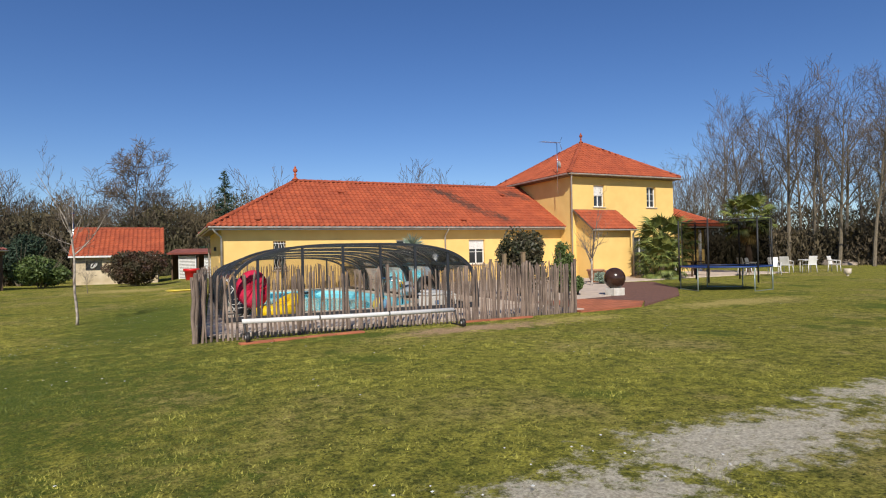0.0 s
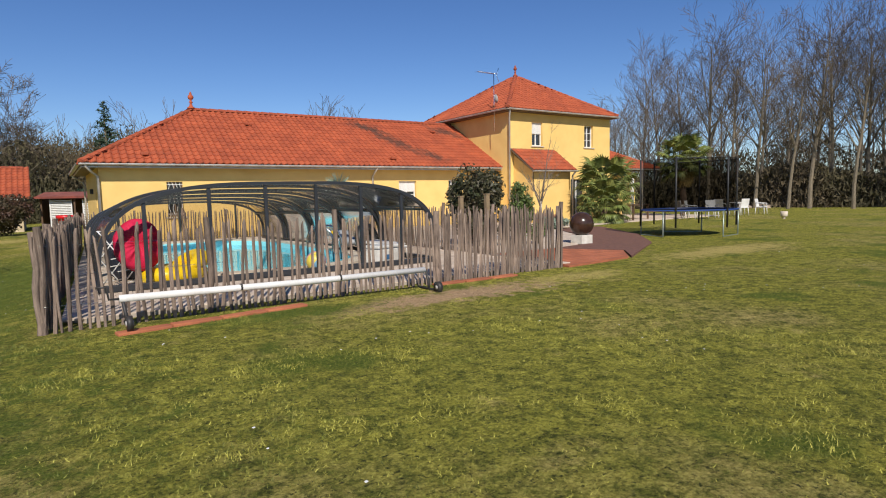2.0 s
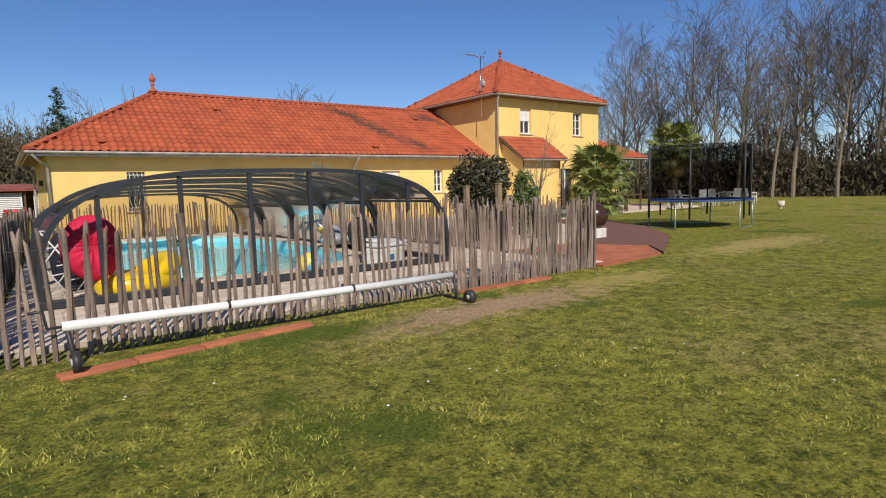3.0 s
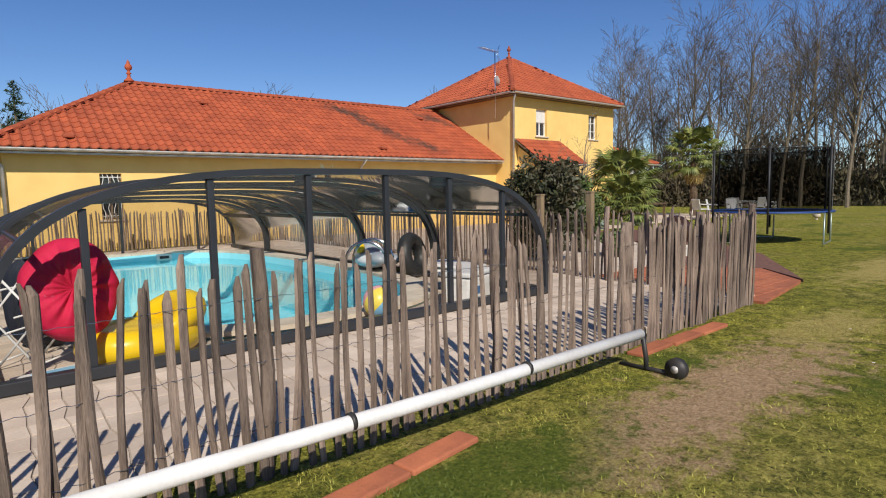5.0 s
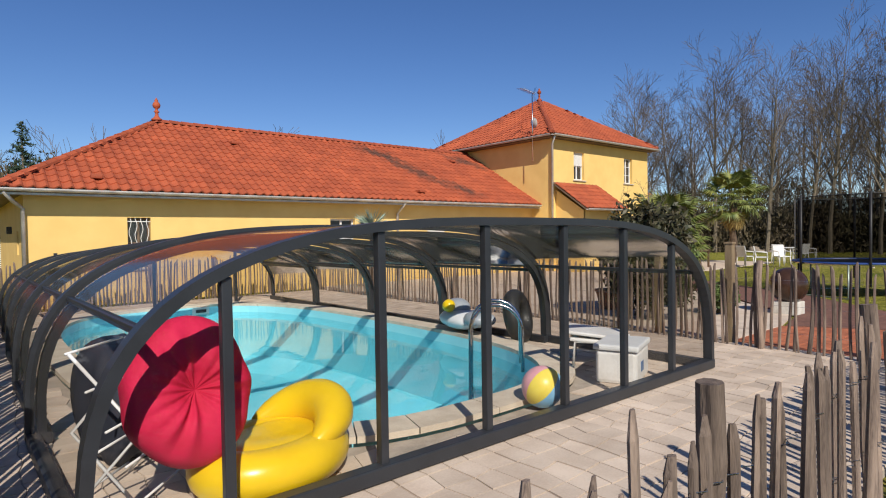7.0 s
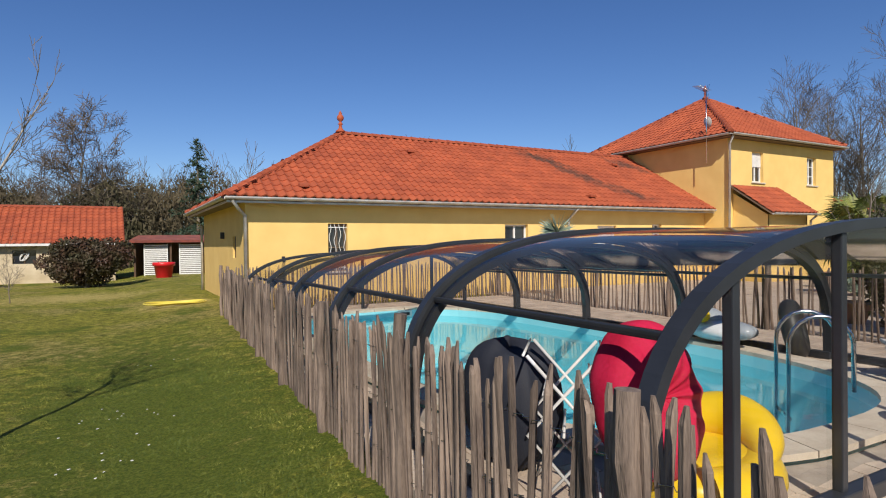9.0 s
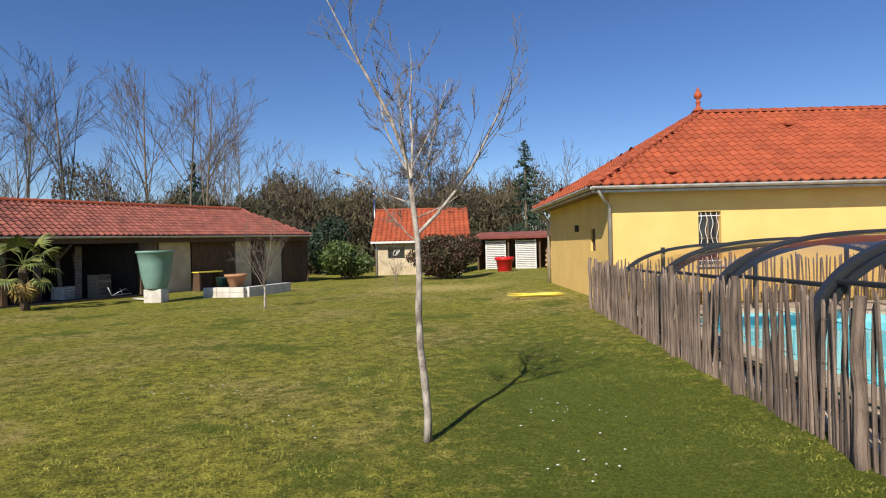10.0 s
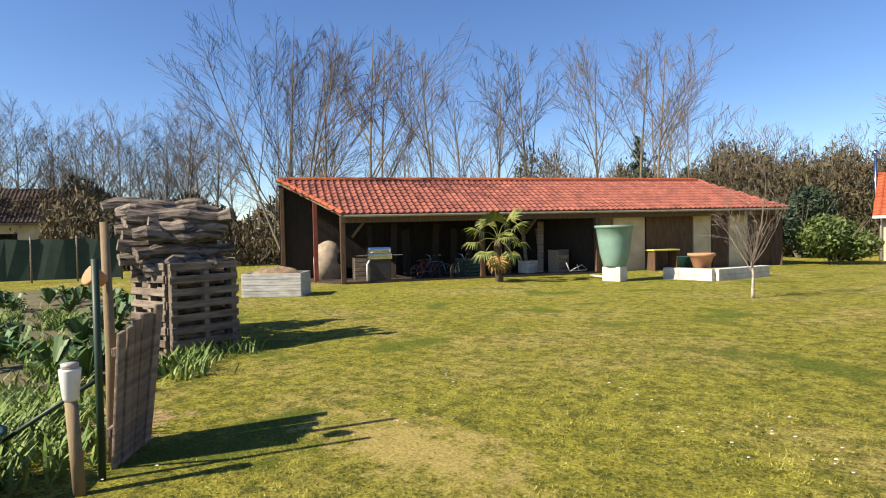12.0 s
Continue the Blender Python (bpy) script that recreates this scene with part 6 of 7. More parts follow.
palm((23.6, 20.5, 0.15), 1.55, 1.45, "fan palm with green and yellowing fronds on the terrace", 1, 9, 38)
palm((22.3, 19.4, 0.15), 0.75, 1.15, "low fan palm beside the house door", 2, 8, 38)
palm((29.9, 20.4, 0.15), 3.0, 1.25, "tall fan palm with a skirt of dry fronds", 3, 16, 38)
palm((-14.7, 28.4, -0.1), 1.45, 1.0, "fan palm with drooping fronds before the barn", 4, 6, 12)


def yucca(at, h, r, seed, label):
    rng = random.Random(seed)
    y = thing("yucca", label, "yucca", at)
    v, f = ring_sweep([(0, 0, -0.05), (0.03, 0.02, h * 0.5), (0, 0, h)], [0.09, 0.08, 0.09], 9)
    part("trunk", mesh_of("trunk", v, f, M_FIBRE), None, y)
    v, f = [], []
    for i in range(230):
        a, e = rng.uniform(0, 6.283), math.asin(rng.uniform(-0.55, 0.98))
        d = Vector((math.cos(a) * math.cos(e), math.sin(a) * math.cos(e), math.sin(e)))
        s = d.orthogonal().normalized() * 0.017
        o = Vector((0, 0, h))
        L = r * rng.uniform(0.8, 1.08)
        q = len(v)
        v += [o + d * 0.05 - s, o + d * 0.05 + s, o + d * L * 0.55 + s * 1.2, o + d * L, o + d * L * 0.55 - s * 1.2]
        f += [(q, q + 1, q + 2, q + 4), (q + 4, q + 2, q + 3)]
    part("leaves", mesh_of("leaves", v, f, M_YUCCA), None, y)


yucca((10.0, 21.7, 0.15), 1.85, 0.62, 1, "grey-green spiky yucca on a trunk behind the fence")
shrub("camellia_shrub", (10.5, 13.6, 0.1), (0.98, 0.95, 1.22), "dense dark evergreen shrub behind the picket fence", M_LEAF, 9000, 0.06, 2)


# ==== more garden plants
M_LEAF2 = mat("green_leaf", (0.07, 0.11, 0.03), (0.11, 0.15, 0.04), 3, 0.55, 0.0, 10, vary=0.35)
M_HEDGE = mat("reddish_hedge_leaf", (0.075, 0.035, 0.022), (0.06, 0.055, 0.025), 1.4, 0.6, 0.0, 10, vary=0.35)
shrub("upright_shrub", (12.35, 14.1, 0.15), (0.48, 0.48, 0.95), "upright green shrub against the house", M_LEAF2, 4500, 0.05, 3)
shrub("hedge", (-1.75, 40.0, -0.05), (2.3, 1.3, 1.25), "rounded reddish-brown hedge before the shed", M_HEDGE, 16000, 0.085, 4)
shrub("laurel", (-7.2, 42.6, -0.1), (1.9, 1.6, 1.35), "broad green laurel beside the barn", M_LEAF2, 9000, 0.11, 5)
shrub("conifer_hedge", (-9.3, 47.5, -0.1), (2.2, 2.0, 2.0), "dark green hedge between barn and shed", M_CONIFER, 9000, 0.12, 6)
shrub("ground_shrub", (17.2, 17.5, 0.15), (0.8, 0.6, 0.35), "low grey-green cushion plant on the terrace edge", M_YUCCA, 2500, 0.05, 7)
shrub("ground_shrub", (12.0, 13.0, 0.15), (0.45, 0.4, 0.35), "low yellow-green plant beside the fence", M_LEAF2, 1500, 0.05, 8)


def young_tree(at, h, seed, label, fork=0.42, pale=M_PALEBARK, r=0.046, limbs=9, s=1.0):
    rng = random.Random(seed)
    t = thing("young_tree", label, "tree", at)
    pts = [(0.03 * math.sin(i * 0.9 + seed) * i / 6, 0.02 * math.cos(i * 1.1), h * fork * i / 6 - 0.05) for i in range(7)]
    v, f = ring_sweep(pts, [r * (1.18 if i == 0 else 1.0) * (1 - 0.05 * i) * rng.uniform(0.93, 1.07) for i in range(7)], 10)
    part("trunk", mesh_of("trunk", v, f, pale, True), None, t)
    top = Vector(pts[-1])
    v, f = [], []

    def add(p, d, length, rad, lv):
        n = 7
        q, dd, ps, rs = p.copy(), d.copy(), [p.copy()], [rad]
        for i in range(n):
            dd = (dd + Vector((rng.uniform(-1, 1), rng.uniform(-1, 1), rng.uniform(-0.5, 0.9))) * 0.16).normalized()
            q = q + dd * (length / n)
            ps.append(q.copy())
            rs.append(max(0.0022, rad * (1 - 0.9 * (i + 1) / n)))
        x, y = ring_sweep(ps, rs, 5 if lv < 2 else 3, cap=False)
        b = len(v)
        v.extend(x)
        f.extend(tuple(k + b for k in g) for g in y)
        if lv < 3:
            for k in range((4, 4, 3)[lv]):
                i = rng.randrange(1, n)
                base = (ps[i + 1] - ps[i]).normalized()
                side = base.orthogonal().normalized()
                side.rotate(Matrix.Rotation(rng.uniform(0, 6.283), 3, base))
                add(ps[i], (base * 0.75 + side * rng.uniform(0.4, 0.9) + Vector((0, 0, 0.15))).normalized(), length * rng.uniform(0.28, 0.5), max(0.003, rs[i] * 0.55), lv + 1)

    for k in range(limbs):
        a = k * 2.4 + rng.uniform(-0.3, 0.3)
        up = 1.0 if k else 3.0
        z = Vector((0, 0, -h * fork * rng.uniform(0.0, 0.28))) if k > 2 else Vector()
        add(top + z, Vector((math.cos(a) * 0.6, math.sin(a) * 0.6, up)).normalized(), h * (1 - fork) * (rng.uniform(0.5, 0.85) if k else 1.05), r * (0.72 if k == 0 else 0.42), 0)
    part("crown", mesh_of("crown", v, f, M_TWIGPALE), None, t)
    return t


M_TWIGPALE = mat("pale_twigs", (0.20, 0.165, 0.135), (0.11, 0.09, 0.075), 3, 0.85, 0.2, 30)


def forked_tree():
    """The lawn's young tree: a pale trunk that forks, one long limb to the east, thin spreading twigs."""
    rng = random.Random(8)
    t = thing("young_tree", "young leafless forked tree with pale bark on the lawn", "tree", (-1.87, 15.5, -0.07))
    pts = [(-0.08 * (i / 8) + 0.018 * math.sin(i * 1.4), 0.012 * math.cos(i * 1.9), 2.42 * i / 8 - 0.05) for i in range(9)]
    v, f = ring_sweep(pts, [0.042 if i == 0 else 0.035 * (1 - 0.045 * i) * rng.uniform(0.94, 1.06) for i in range(9)], 10)
    part("trunk", mesh_of("trunk", v, f, M_PALEBARK, True), None, t)
    v, f, tv, tf = [], [], [], []

    def add(p, d, length, rad, lv, rise):
        n = 7
        q, dd, ps, rs = p.copy(), d.copy(), [p.copy()], [rad]
        for i in range(n):
            dd = (dd + Vector((rng.uniform(-1, 1), rng.uniform(-1, 1), rng.uniform(-0.6, 0.9) + rise)) * 0.15).normalized()
            q = q + dd * (length / n)
            ps.append(q.copy())
            rs.append(max(0.0024, rad * (1 - 0.85 * (i + 1) / n)))
        x, y = ring_sweep(ps, rs, 7 if lv == 0 else 4, cap=False)
        vv, ff = (v, f) if lv == 0 else (tv, tf)
        b = len(vv)
        vv.extend(x)
        ff.extend(tuple(k + b for k in g) for g in y)
        if lv < 3:
            for k in range((7, 4, 3)[lv]):
                i = rng.randrange(1 if lv else 2, n)
                base = (ps[i + 1] - ps[i]).normalized()
                side = base.orthogonal().normalized()
                side.rotate(Matrix.Rotation(rng.uniform(0, 6.283), 3, base))
                add(ps[i], (base * 0.8 + side * rng.uniform(0.4, 0.9) + Vector((0, 0, 0.1))).normalized(), length * rng.uniform(0.26, 0.48), max(0.003, rs[i] * 0.5), lv + 1, 0.2)

    # (height, azimuth, rise, length, radius)
    for z, az, el, L, r in ((1.86, 5, 44, 1.75, 0.018), (2.40, 172, 80, 1.75, 0.022), (2.36, 60, 72, 1.25, 0.014), (2.3, 120, 66, 1.1, 0.011), (2.25, -95, 60, 1.0, 0.010), (2.12, 178, 26, 0.72, 0.009), (2.38, 165, 56, 1.0, 0.010), (2.0, 10, 20, 0.55, 0.007), (1.8, 150, 24, 0.6, 0.007), (2.2, -30, 48, 0.9, 0.009), (2.4, 30, 60, 0.9, 0.009)):
        i = z / 2.42 * 8
        k = min(7, int(i))
        p = Vector(pts[k]).lerp(Vector(pts[k + 1]), i - k)
        a, e = radians(az), radians(el)
        add(p, Vector((math.cos(a) * math.cos(e), math.sin(a) * math.cos(e), math.sin(e))), L, r, 0, 0.25)
    part("crown", mesh_of("crown", v, f, M_PALEBARK, True), None, t)
    part("twig_crown", mesh_of("twig_crown", tv, tf, M_TWIGPALE), None, t, "thin darker twigs")


forked_tree()
young_tree((-6.95, 27.4, -0.06), 2.9, 5, "small budding tree on the lawn before the barn", 0.3, M_PALEBARK, 0.035, 11)
young_tree((-3.6, 33.0, -0.05), 1.9, 7, "small leafless sapling before the shed", 0.3, M_BARK, 0.02, 7)
young_tree((15.9, 16.9, 0.15), 3.4, 9, "gnarled leafless fruit tree on the terrace", 0.35, M_PALEBARK, 0.05, 8)


# ==== terrace things
def build_terrace_things():
    o = thing("stone_sphere", "dark glazed ball on a square white plinth", "ornament", (12.9, 12.15, 0.17))
    part("plinth", box((0.42, 0.42, 0.24), (0, 0, 0.12), 0.015), M_BLOCK, o)
    blob(0, lambda u, v: Vector((0.33 * math.sin(math.pi * v) * math.cos(6.2832 * u), 0.33 * math.sin(math.pi * v) * math.sin(6.2832 * u), 0.54 - 0.33 * math.cos(math.pi * v))), M_GLAZE, "ball", o, "dark brown glazed ball", 18, 28)
    for x, y, s in ((17.5, 18.6, 1.0), (19.2, 19.6, 0.8), (11.2, 14.9, 0.7), (11.9, 15.4, 0.55)):
        p = thing("garden_pot", "terracotta pot on the terrace", "pot", (x, y, 0.185), group="pots on the terrace")
        lathe("pot_body", [(0.20 * s, 0), (0.30 * s, 0.25 * s), (0.36 * s, 0.5 * s), (0.40 * s, 0.52 * s), (0.40 * s, 0.58 * s), (0.35 * s, 0.58 * s), (0.32 * s, 0.45 * s)], M_TERRA if s > 0.6 else M_BLOCK, p, 22)
    t = thing("garden_table", "long brown wooden garden table on the terrace", "table", (25.0, 19.9, 0.185), 15)
    part("tabletop", box((2.0, 0.9, 0.05), (0, 0, 0.73), 0.01), M_WOOD, t)
    for x in (-0.9, 0.9):
        for y in (-0.38, 0.38):
            part("leg", box((0.08, 0.08, 0.7), (x, y, 0.35), 0.006), M_WOOD, t)
    ch = thing("garden_chair", "white plastic garden chair on the terrace", "chair", (27.0, 18.0, 0.185), 20, group="garden chairs")
    part("seat", box((0.5, 0.48, 0.04), (0, 0, 0.42), 0.015), M_WHITEPVC, ch)
    part("backrest", box((0.48, 0.035, 0.46), (0, 0, 0), 0.015, m=pose(0, 0.25, 0.66, -12, 0, 0)), M_WHITEPVC, ch)
    for x in (-0.22, 0.22):
        for y in (-0.2, 0.22):
            tube("leg", [(x * 1.12, y * 1.15, 0), (x, y, 0.42)], 0.02, M_WHITEPVC, ch, 6)
        tube("armrest", [(x * 1.1, -0.2, 0.42), (x * 1.15, -0.2, 0.62), (x * 1.12, 0.26, 0.66)], 0.02, M_WHITEPVC, ch, 6)
    for x, y, r in ((28.1, 17.6, -40), (30.5, 18.6, 100), (31.5, 18.0, 160), (27.6, 18.9, 70), (34.5, 18.5, 10)):
        copy_thing(ch, pose(x, y, 0.185 if x < 33 else 0.13, 0, 0, r))
    w = thing("side_table", "small white plastic table on the lawn edge", "table", (33.4, 19.3, 0.13), 10)
    part("tabletop", box((0.9, 0.7, 0.04), (0, 0, 0.7), 0.015), M_WHITEPVC, w)
    for x in (-0.38, 0.38):
        for y in (-0.28, 0.28):
            tube("leg", [(x, y, 0), (x * 0.95, y * 0.95, 0.7)], 0.022, M_WHITEPVC, w, 6)
    b = thing("planter_tub", "small pale stone planter tub at the lawn edge", "planter", (29.0, 14.6, 0.13))
    lathe("tub", [(0.09, 0.12), (0.15, 0.16), (0.16, 0.38), (0.14, 0.38)], M_COPING, b, 14)
    tube("stem", [(0, 0, 0), (0, 0, 0.14)], 0.06, M_COPING, b, 8)
    r = thing("water_barrel", "grey-green plastic water barrel beside the woodland", "barrel", (46.5, 27.5, 0.1))
    lathe("barrel_body", [(0.35, 0), (0.42, 0.3), (0.44, 0.6), (0.42, 0.9), (0.36, 1.15), (0.3, 1.18)], M_GREENPVC, r, 20)
    for z in (0.35, 0.6, 0.85):
        lathe("hoop", [(0.43, 0), (0.46, 0.02), (0.46, 0.05), (0.43, 0.07)], M_GREENPVC, r, 20, at=(0, 0, z))
    rng = random.Random(8)
    for k in range(22):
        a = rng.uniform(0, 1)
        s = rng.uniform(0.3, 0.65)
        st = thing("field_stone", "rough brown field stone in a heap by the woods", "stone", (44.5 + 8 * a + rng.uniform(-0.6, 0.6), 25.2 - 3.5 * a + rng.uniform(-0.8, 0.8), 0.1 + rng.uniform(0.0, 0.3)), rng.uniform(0, 360), group="heap of field stones")
        blob(0, lambda u, v, s=s, k=k: Vector((s * math.sin(math.pi * v) * math.cos(6.2832 * u), s * 0.7 * math.sin(math.pi * v) * math.sin(6.2832 * u), -s * 0.45 * math.cos(math.pi * v))) * (1 + 0.25 * noise.noise((math.cos(6.28 * u) * 1.5 + k, math.sin(6.28 * u) * 1.5, v * 3))), M_STONE, "stone_body", st, rows=8, cols=12)


M_GLAZE = mat("dark_glaze", (0.035, 0.018, 0.012), (0.06, 0.03, 0.018), 6, 0.22, 0.1, 40)
build_terrace_things()


def build_trampoline():
    cx, cy, R, z = 17.95, 12.25, 1.45, 0.80
    t = thing("trampoline", "round blue trampoline with a black safety net", "trampoline", (cx, cy, 0.13))
    ringp = [(R * math.cos(a), R * math.sin(a), z) for a in np.linspace(0, 2 * math.pi, 41)[:-1]]
    tube("rim", ringp, 0.022, M_STEEL, t, 8, True)
    n = 40
    v = [(r * math.cos(2 * math.pi * k / n), r * math.sin(2 * math.pi * k / n), zz) for r, zz in ((R + 0.04, z + 0.02), (R + 0.02, z + 0.045), (R - 0.24, z + 0.045), (R - 0.25, z + 0.02)) for k in range(n)]
    f = [(j * n + k, j * n + (k + 1) % n, (j + 1) * n + (k + 1) % n, (j + 1) * n + k) for j in range(3) for k in range(n)]
    part("pad", mesh_of("pad", v, f, M_PADBLUE), None, t, "blue padded rim")
    v = [((R - 0.24) * math.cos(2 * math.pi * k / n), (R - 0.24) * math.sin(2 * math.pi * k / n), z + 0.01) for k in range(n)]
    part("mat", mesh_of("mat", v, [tuple(range(n))], M_RUBBER), None, t)
    for k in range(3):
        a0 = radians(40 + 120 * k)
        pts = []
        for s in (-1, 1):
            a = a0 + s * 0.42
            pts.append(Vector((R * math.cos(a), R * math.sin(a), 0)))
        leg = tube("leg", [pts[0] + Vector((0, 0, z)), pts[0] + Vector((0, 0, 0.05)), pts[0] + Vector((0, 0, 0.02)), pts[1] + Vector((0, 0, 0.02)), pts[1] + Vector((0, 0, 0.05)), pts[1] + Vector((0, 0, z))], 0.021, M_GREENLEG, t, 8)
    for k in range(6):
        a = radians(20 + 60 * k)
        p = Vector((R * 1.03 * math.cos(a), R * 1.03 * math.sin(a), 0))
        tube("net_pole", [p + Vector((0, 0, 0.3)), p + Vector((0, 0, 2.45))], 0.028, M_RUBBER, t, 8)
    v = [(R * 0.97 * math.cos(2 * math.pi * k / n), R * 0.97 * math.sin(2 * math.pi * k / n), zz) for zz in (z + 0.03, 2.4) for k in range(n)]
    net = part("net", mesh_of("net", v, [(k, (k + 1) % n, n + (k + 1) % n, n + k) for k in range(n)], M_NET), None, t, "fine black net")
    tube("net_hem", [(R * 0.97 * math.cos(a), R * 0.97 * math.sin(a), 2.4) for a in np.linspace(0, 2 * math.pi, 41)[:-1]], 0.012, M_RUBBER, t, 6, True)


M_PADBLUE = mat("blue_pad", (0.03, 0.07, 0.24), (0.022, 0.055, 0.2), 4, 0.45, 0.05, 30)
M_GREENLEG = mat("galvanised_leg", (0.30, 0.36, 0.32), (0.24, 0.28, 0.26), 4, 0.4, 0.03, 30, metal=0.6)
M_NET = clear("black_net", (0.46, 0.46, 0.46), 0.002, 0.5)
build_trampoline()


# ==== things before and in the barn
def barn_at(s, t, z=-0.05):
    p = BARN_SPOT(s, t)
    return (p.x, p.y, z)


def build_barn_things():
    b = thing("water_tank", "tall faded green conical plastic tank on a white block", "tank", (-11.6, 30.4, -0.06))
    part("block", box((0.6, 0.55, 0.46), (0, 0, 0.23), 0.02), M_BLOCK, b)
    lathe("tank_body", [(0.34, 0.47), (0.36, 0.5), (0.46, 0.9), (0.52, 1.35), (0.57, 1.68), (0.61, 1.70), (0.61, 1.77), (0.57, 1.77), (0.53, 1.6)], M_GREENPVC, b, 28)
    p = thing("terracotta_pot", "large plain terracotta pot on a white block wall", "pot", (-9.55, 32.35, 0.28))
    lathe("pot_body", [(0.22, 0), (0.24, 0.02), (0.36, 0.38), (0.42, 0.40), (0.42, 0.48), (0.37, 0.48), (0.34, 0.36)], M_TERRA, p, 26)
    k = thing("water_butt", "small dark green bucket beside the pot", "bucket", (-10.1, 32.6, 0.28))
    lathe("bucket", [(0.24, 0), (0.29, 0.35), (0.31, 0.36), (0.27, 0.36)], M_DKGREEN, k, 20)
    for a, c in (((-10.6, 32.05), (-9.0, 31.75)), ((-9.0, 31.8), (-8.1, 34.2))):
        d = Vector((c[0] - a[0], c[1] - a[1], 0))
        w = thing("block_wall", "low whitewashed block wall along the barn front", "low wall", (*a, -0.08), math.degrees(math.atan2(d.y, d.x)), group="low block walls")
        n = max(2, int(d.length / 0.5))
        for r in range(2):
            for i in range(n):
                part("block", box((d.length / n - 0.008, 0.28, 0.185), ((i + 0.5) * d.length / n, 0, 0.095 + 0.19 * r), 0.012), M_BLOCK, w)
    pl = thing("white_plank", "white painted plank lying on the grass", "plank", (-12.4, 31.2, -0.04), -35)
    part("plank_body", box((1.5, 0.14, 0.05), (0, 0, 0.04), 0.01), M_BLOCK, pl)
    tb = thing("work_table", "green work table before the barn doors", "table", barn_at(0.66, -0.02), BARN_RZ)
    part("tabletop", box((1.2, 0.6, 0.05), (0, 0, 0.8), 0.01), M_YELLOW2, tb)
    for x in (-0.5, 0.5):
        part("leg", box((0.07, 0.5, 0.78), (x, 0, 0.39)), M_WOOD, tb)
    g = thing("barbecue", "stainless gas barbecue with side shelves under the barn edge", "barbecue", barn_at(0.075, 0.10), BARN_RZ)
    part("cabinet", box((0.75, 0.5, 0.75), (0, 0, 0.42), 0.02), M_BLACK, g)
    part("firebox", box((0.85, 0.55, 0.2), (0, 0, 0.88), 0.03), M_STEEL, g)
    part("lid", box((0.82, 0.5, 0.26), (0, 0.02, 1.08), 0.09), M_STEEL, g, "domed steel lid")
    part("shelf", box((0.36, 0.45, 0.03), (-0.62, 0, 0.92), 0.008), M_STEEL, g)
    part("shelf", box((0.36, 0.45, 0.03), (0.62, 0, 0.92), 0.008), M_STEEL, g)
    tube("handle", [(-0.3, -0.28, 1.02), (-0.3, -0.33, 1.04), (0.3, -0.33, 1.04), (0.3, -0.28, 1.02)], 0.012, M_STEEL, g, 8)
    tube("gas_pipe", [(-0.45, -0.3, 0.05), (-0.45, -0.3, 0.62), (-0.36, -0.25, 0.75)], 0.03, M_WHITE, g, 8)
    # bicycles
    for s, t, r, m in ((0.17, 0.14, 25, M_BIKE), (0.20, 0.22, -30, M_FLOATBLUE), (0.24, 0.14, 40, M_STEEL)):
        bk = thing("bicycle", "child's bicycle leaning in the barn mouth", "bicycle", barn_at(s, t), BARN_RZ + r, group="bicycles in the barn")
        for x in (-0.42, 0.42):
            wl = tube("wheel", [(x + 0.26 * math.cos(a), 0, 0.27 + 0.26 * math.sin(a)) for a in np.linspace(0, 6.2832, 25)[:-1]], 0.02, M_RUBBER, bk, 6, True)
            for q in range(6):
                a = q * math.pi / 3
                tube("spoke", [(x, 0, 0.27), (x + 0.25 * math.cos(a), 0, 0.27 + 0.25 * math.sin(a))], 0.003, M_STEEL, wl, 4)
        tube("bike_frame", [(-0.42, 0, 0.27), (-0.1, 0, 0.25), (-0.2, 0, 0.62), (-0.42, 0, 0.27), (-0.2, 0, 0.6), (0.28, 0, 0.62), (-0.1, 0, 0.26), (0.28, 0, 0.62), (0.42, 0, 0.27)], 0.017, m, bk, 7)
        tube("handlebar", [(0.2, -0.24, 0.86), (0.27, -0.1, 0.84), (0.26, 0, 0.66), (0.27, 0.1, 0.84), (0.2, 0.24, 0.86)], 0.012, M_STEEL, bk, 7)
        part("saddle", box((0.22, 0.12, 0.05), (-0.22, 0, 0.68), 0.02), M_RUBBER, bk)
    # planks, ladder and boards that lean on the rear wall
    rng = random.Random(2)
    for i in range(13):
        s = 0.12 + 0.36 * i / 12
        pk = thing("leaning_plank", "grey plank leaning upright inside the barn", "plank", barn_at(s + rng.uniform(-0.01, 0.01), 0.45 + rng.uniform(-0.1, 0.2)), BARN_RZ + rng.uniform(-20, 20), group="planks in the barn")
        part("plank_body", box((0.14 + 0.12 * rng.random(), 0.035, 1.6 + 0.6 * rng.random()), (0, 0, 0.95), 0.005, m=pose(0, 0, 0, rng.uniform(-8, 2), rng.uniform(-4, 4), 0)), rng.choice((M_GREYWOOD, M_WOOD, M_SHADEWOOD, M_SHADEWOOD)), pk)
    for i, (s, t, sx, sz, m) in enumerate(((0.10, 0.5, 0.7, 0.8, M_GREYWOOD), (0.29, 0.35, 0.8, 0.7, M_DKGREEN), (0.36, 0.4, 0.9, 0.6, M_WOOD), (0.48, 0.3, 0.6, 0.9, M_GREYWOOD), (0.44, 0.45, 0.7, 0.5, M_BLOCK))):
        cr = thing("storage_crate", "slatted storage crate in the shade of the barn", "crate", barn_at(s, t), BARN_RZ + 7 * i, group="crates in the barn")
        for k in range(5):
            part("slat", box((sx, 0.03, sz / 5 - 0.02), (0, -0.25, sz * (k + 0.5) / 5), 0.005), m, cr)
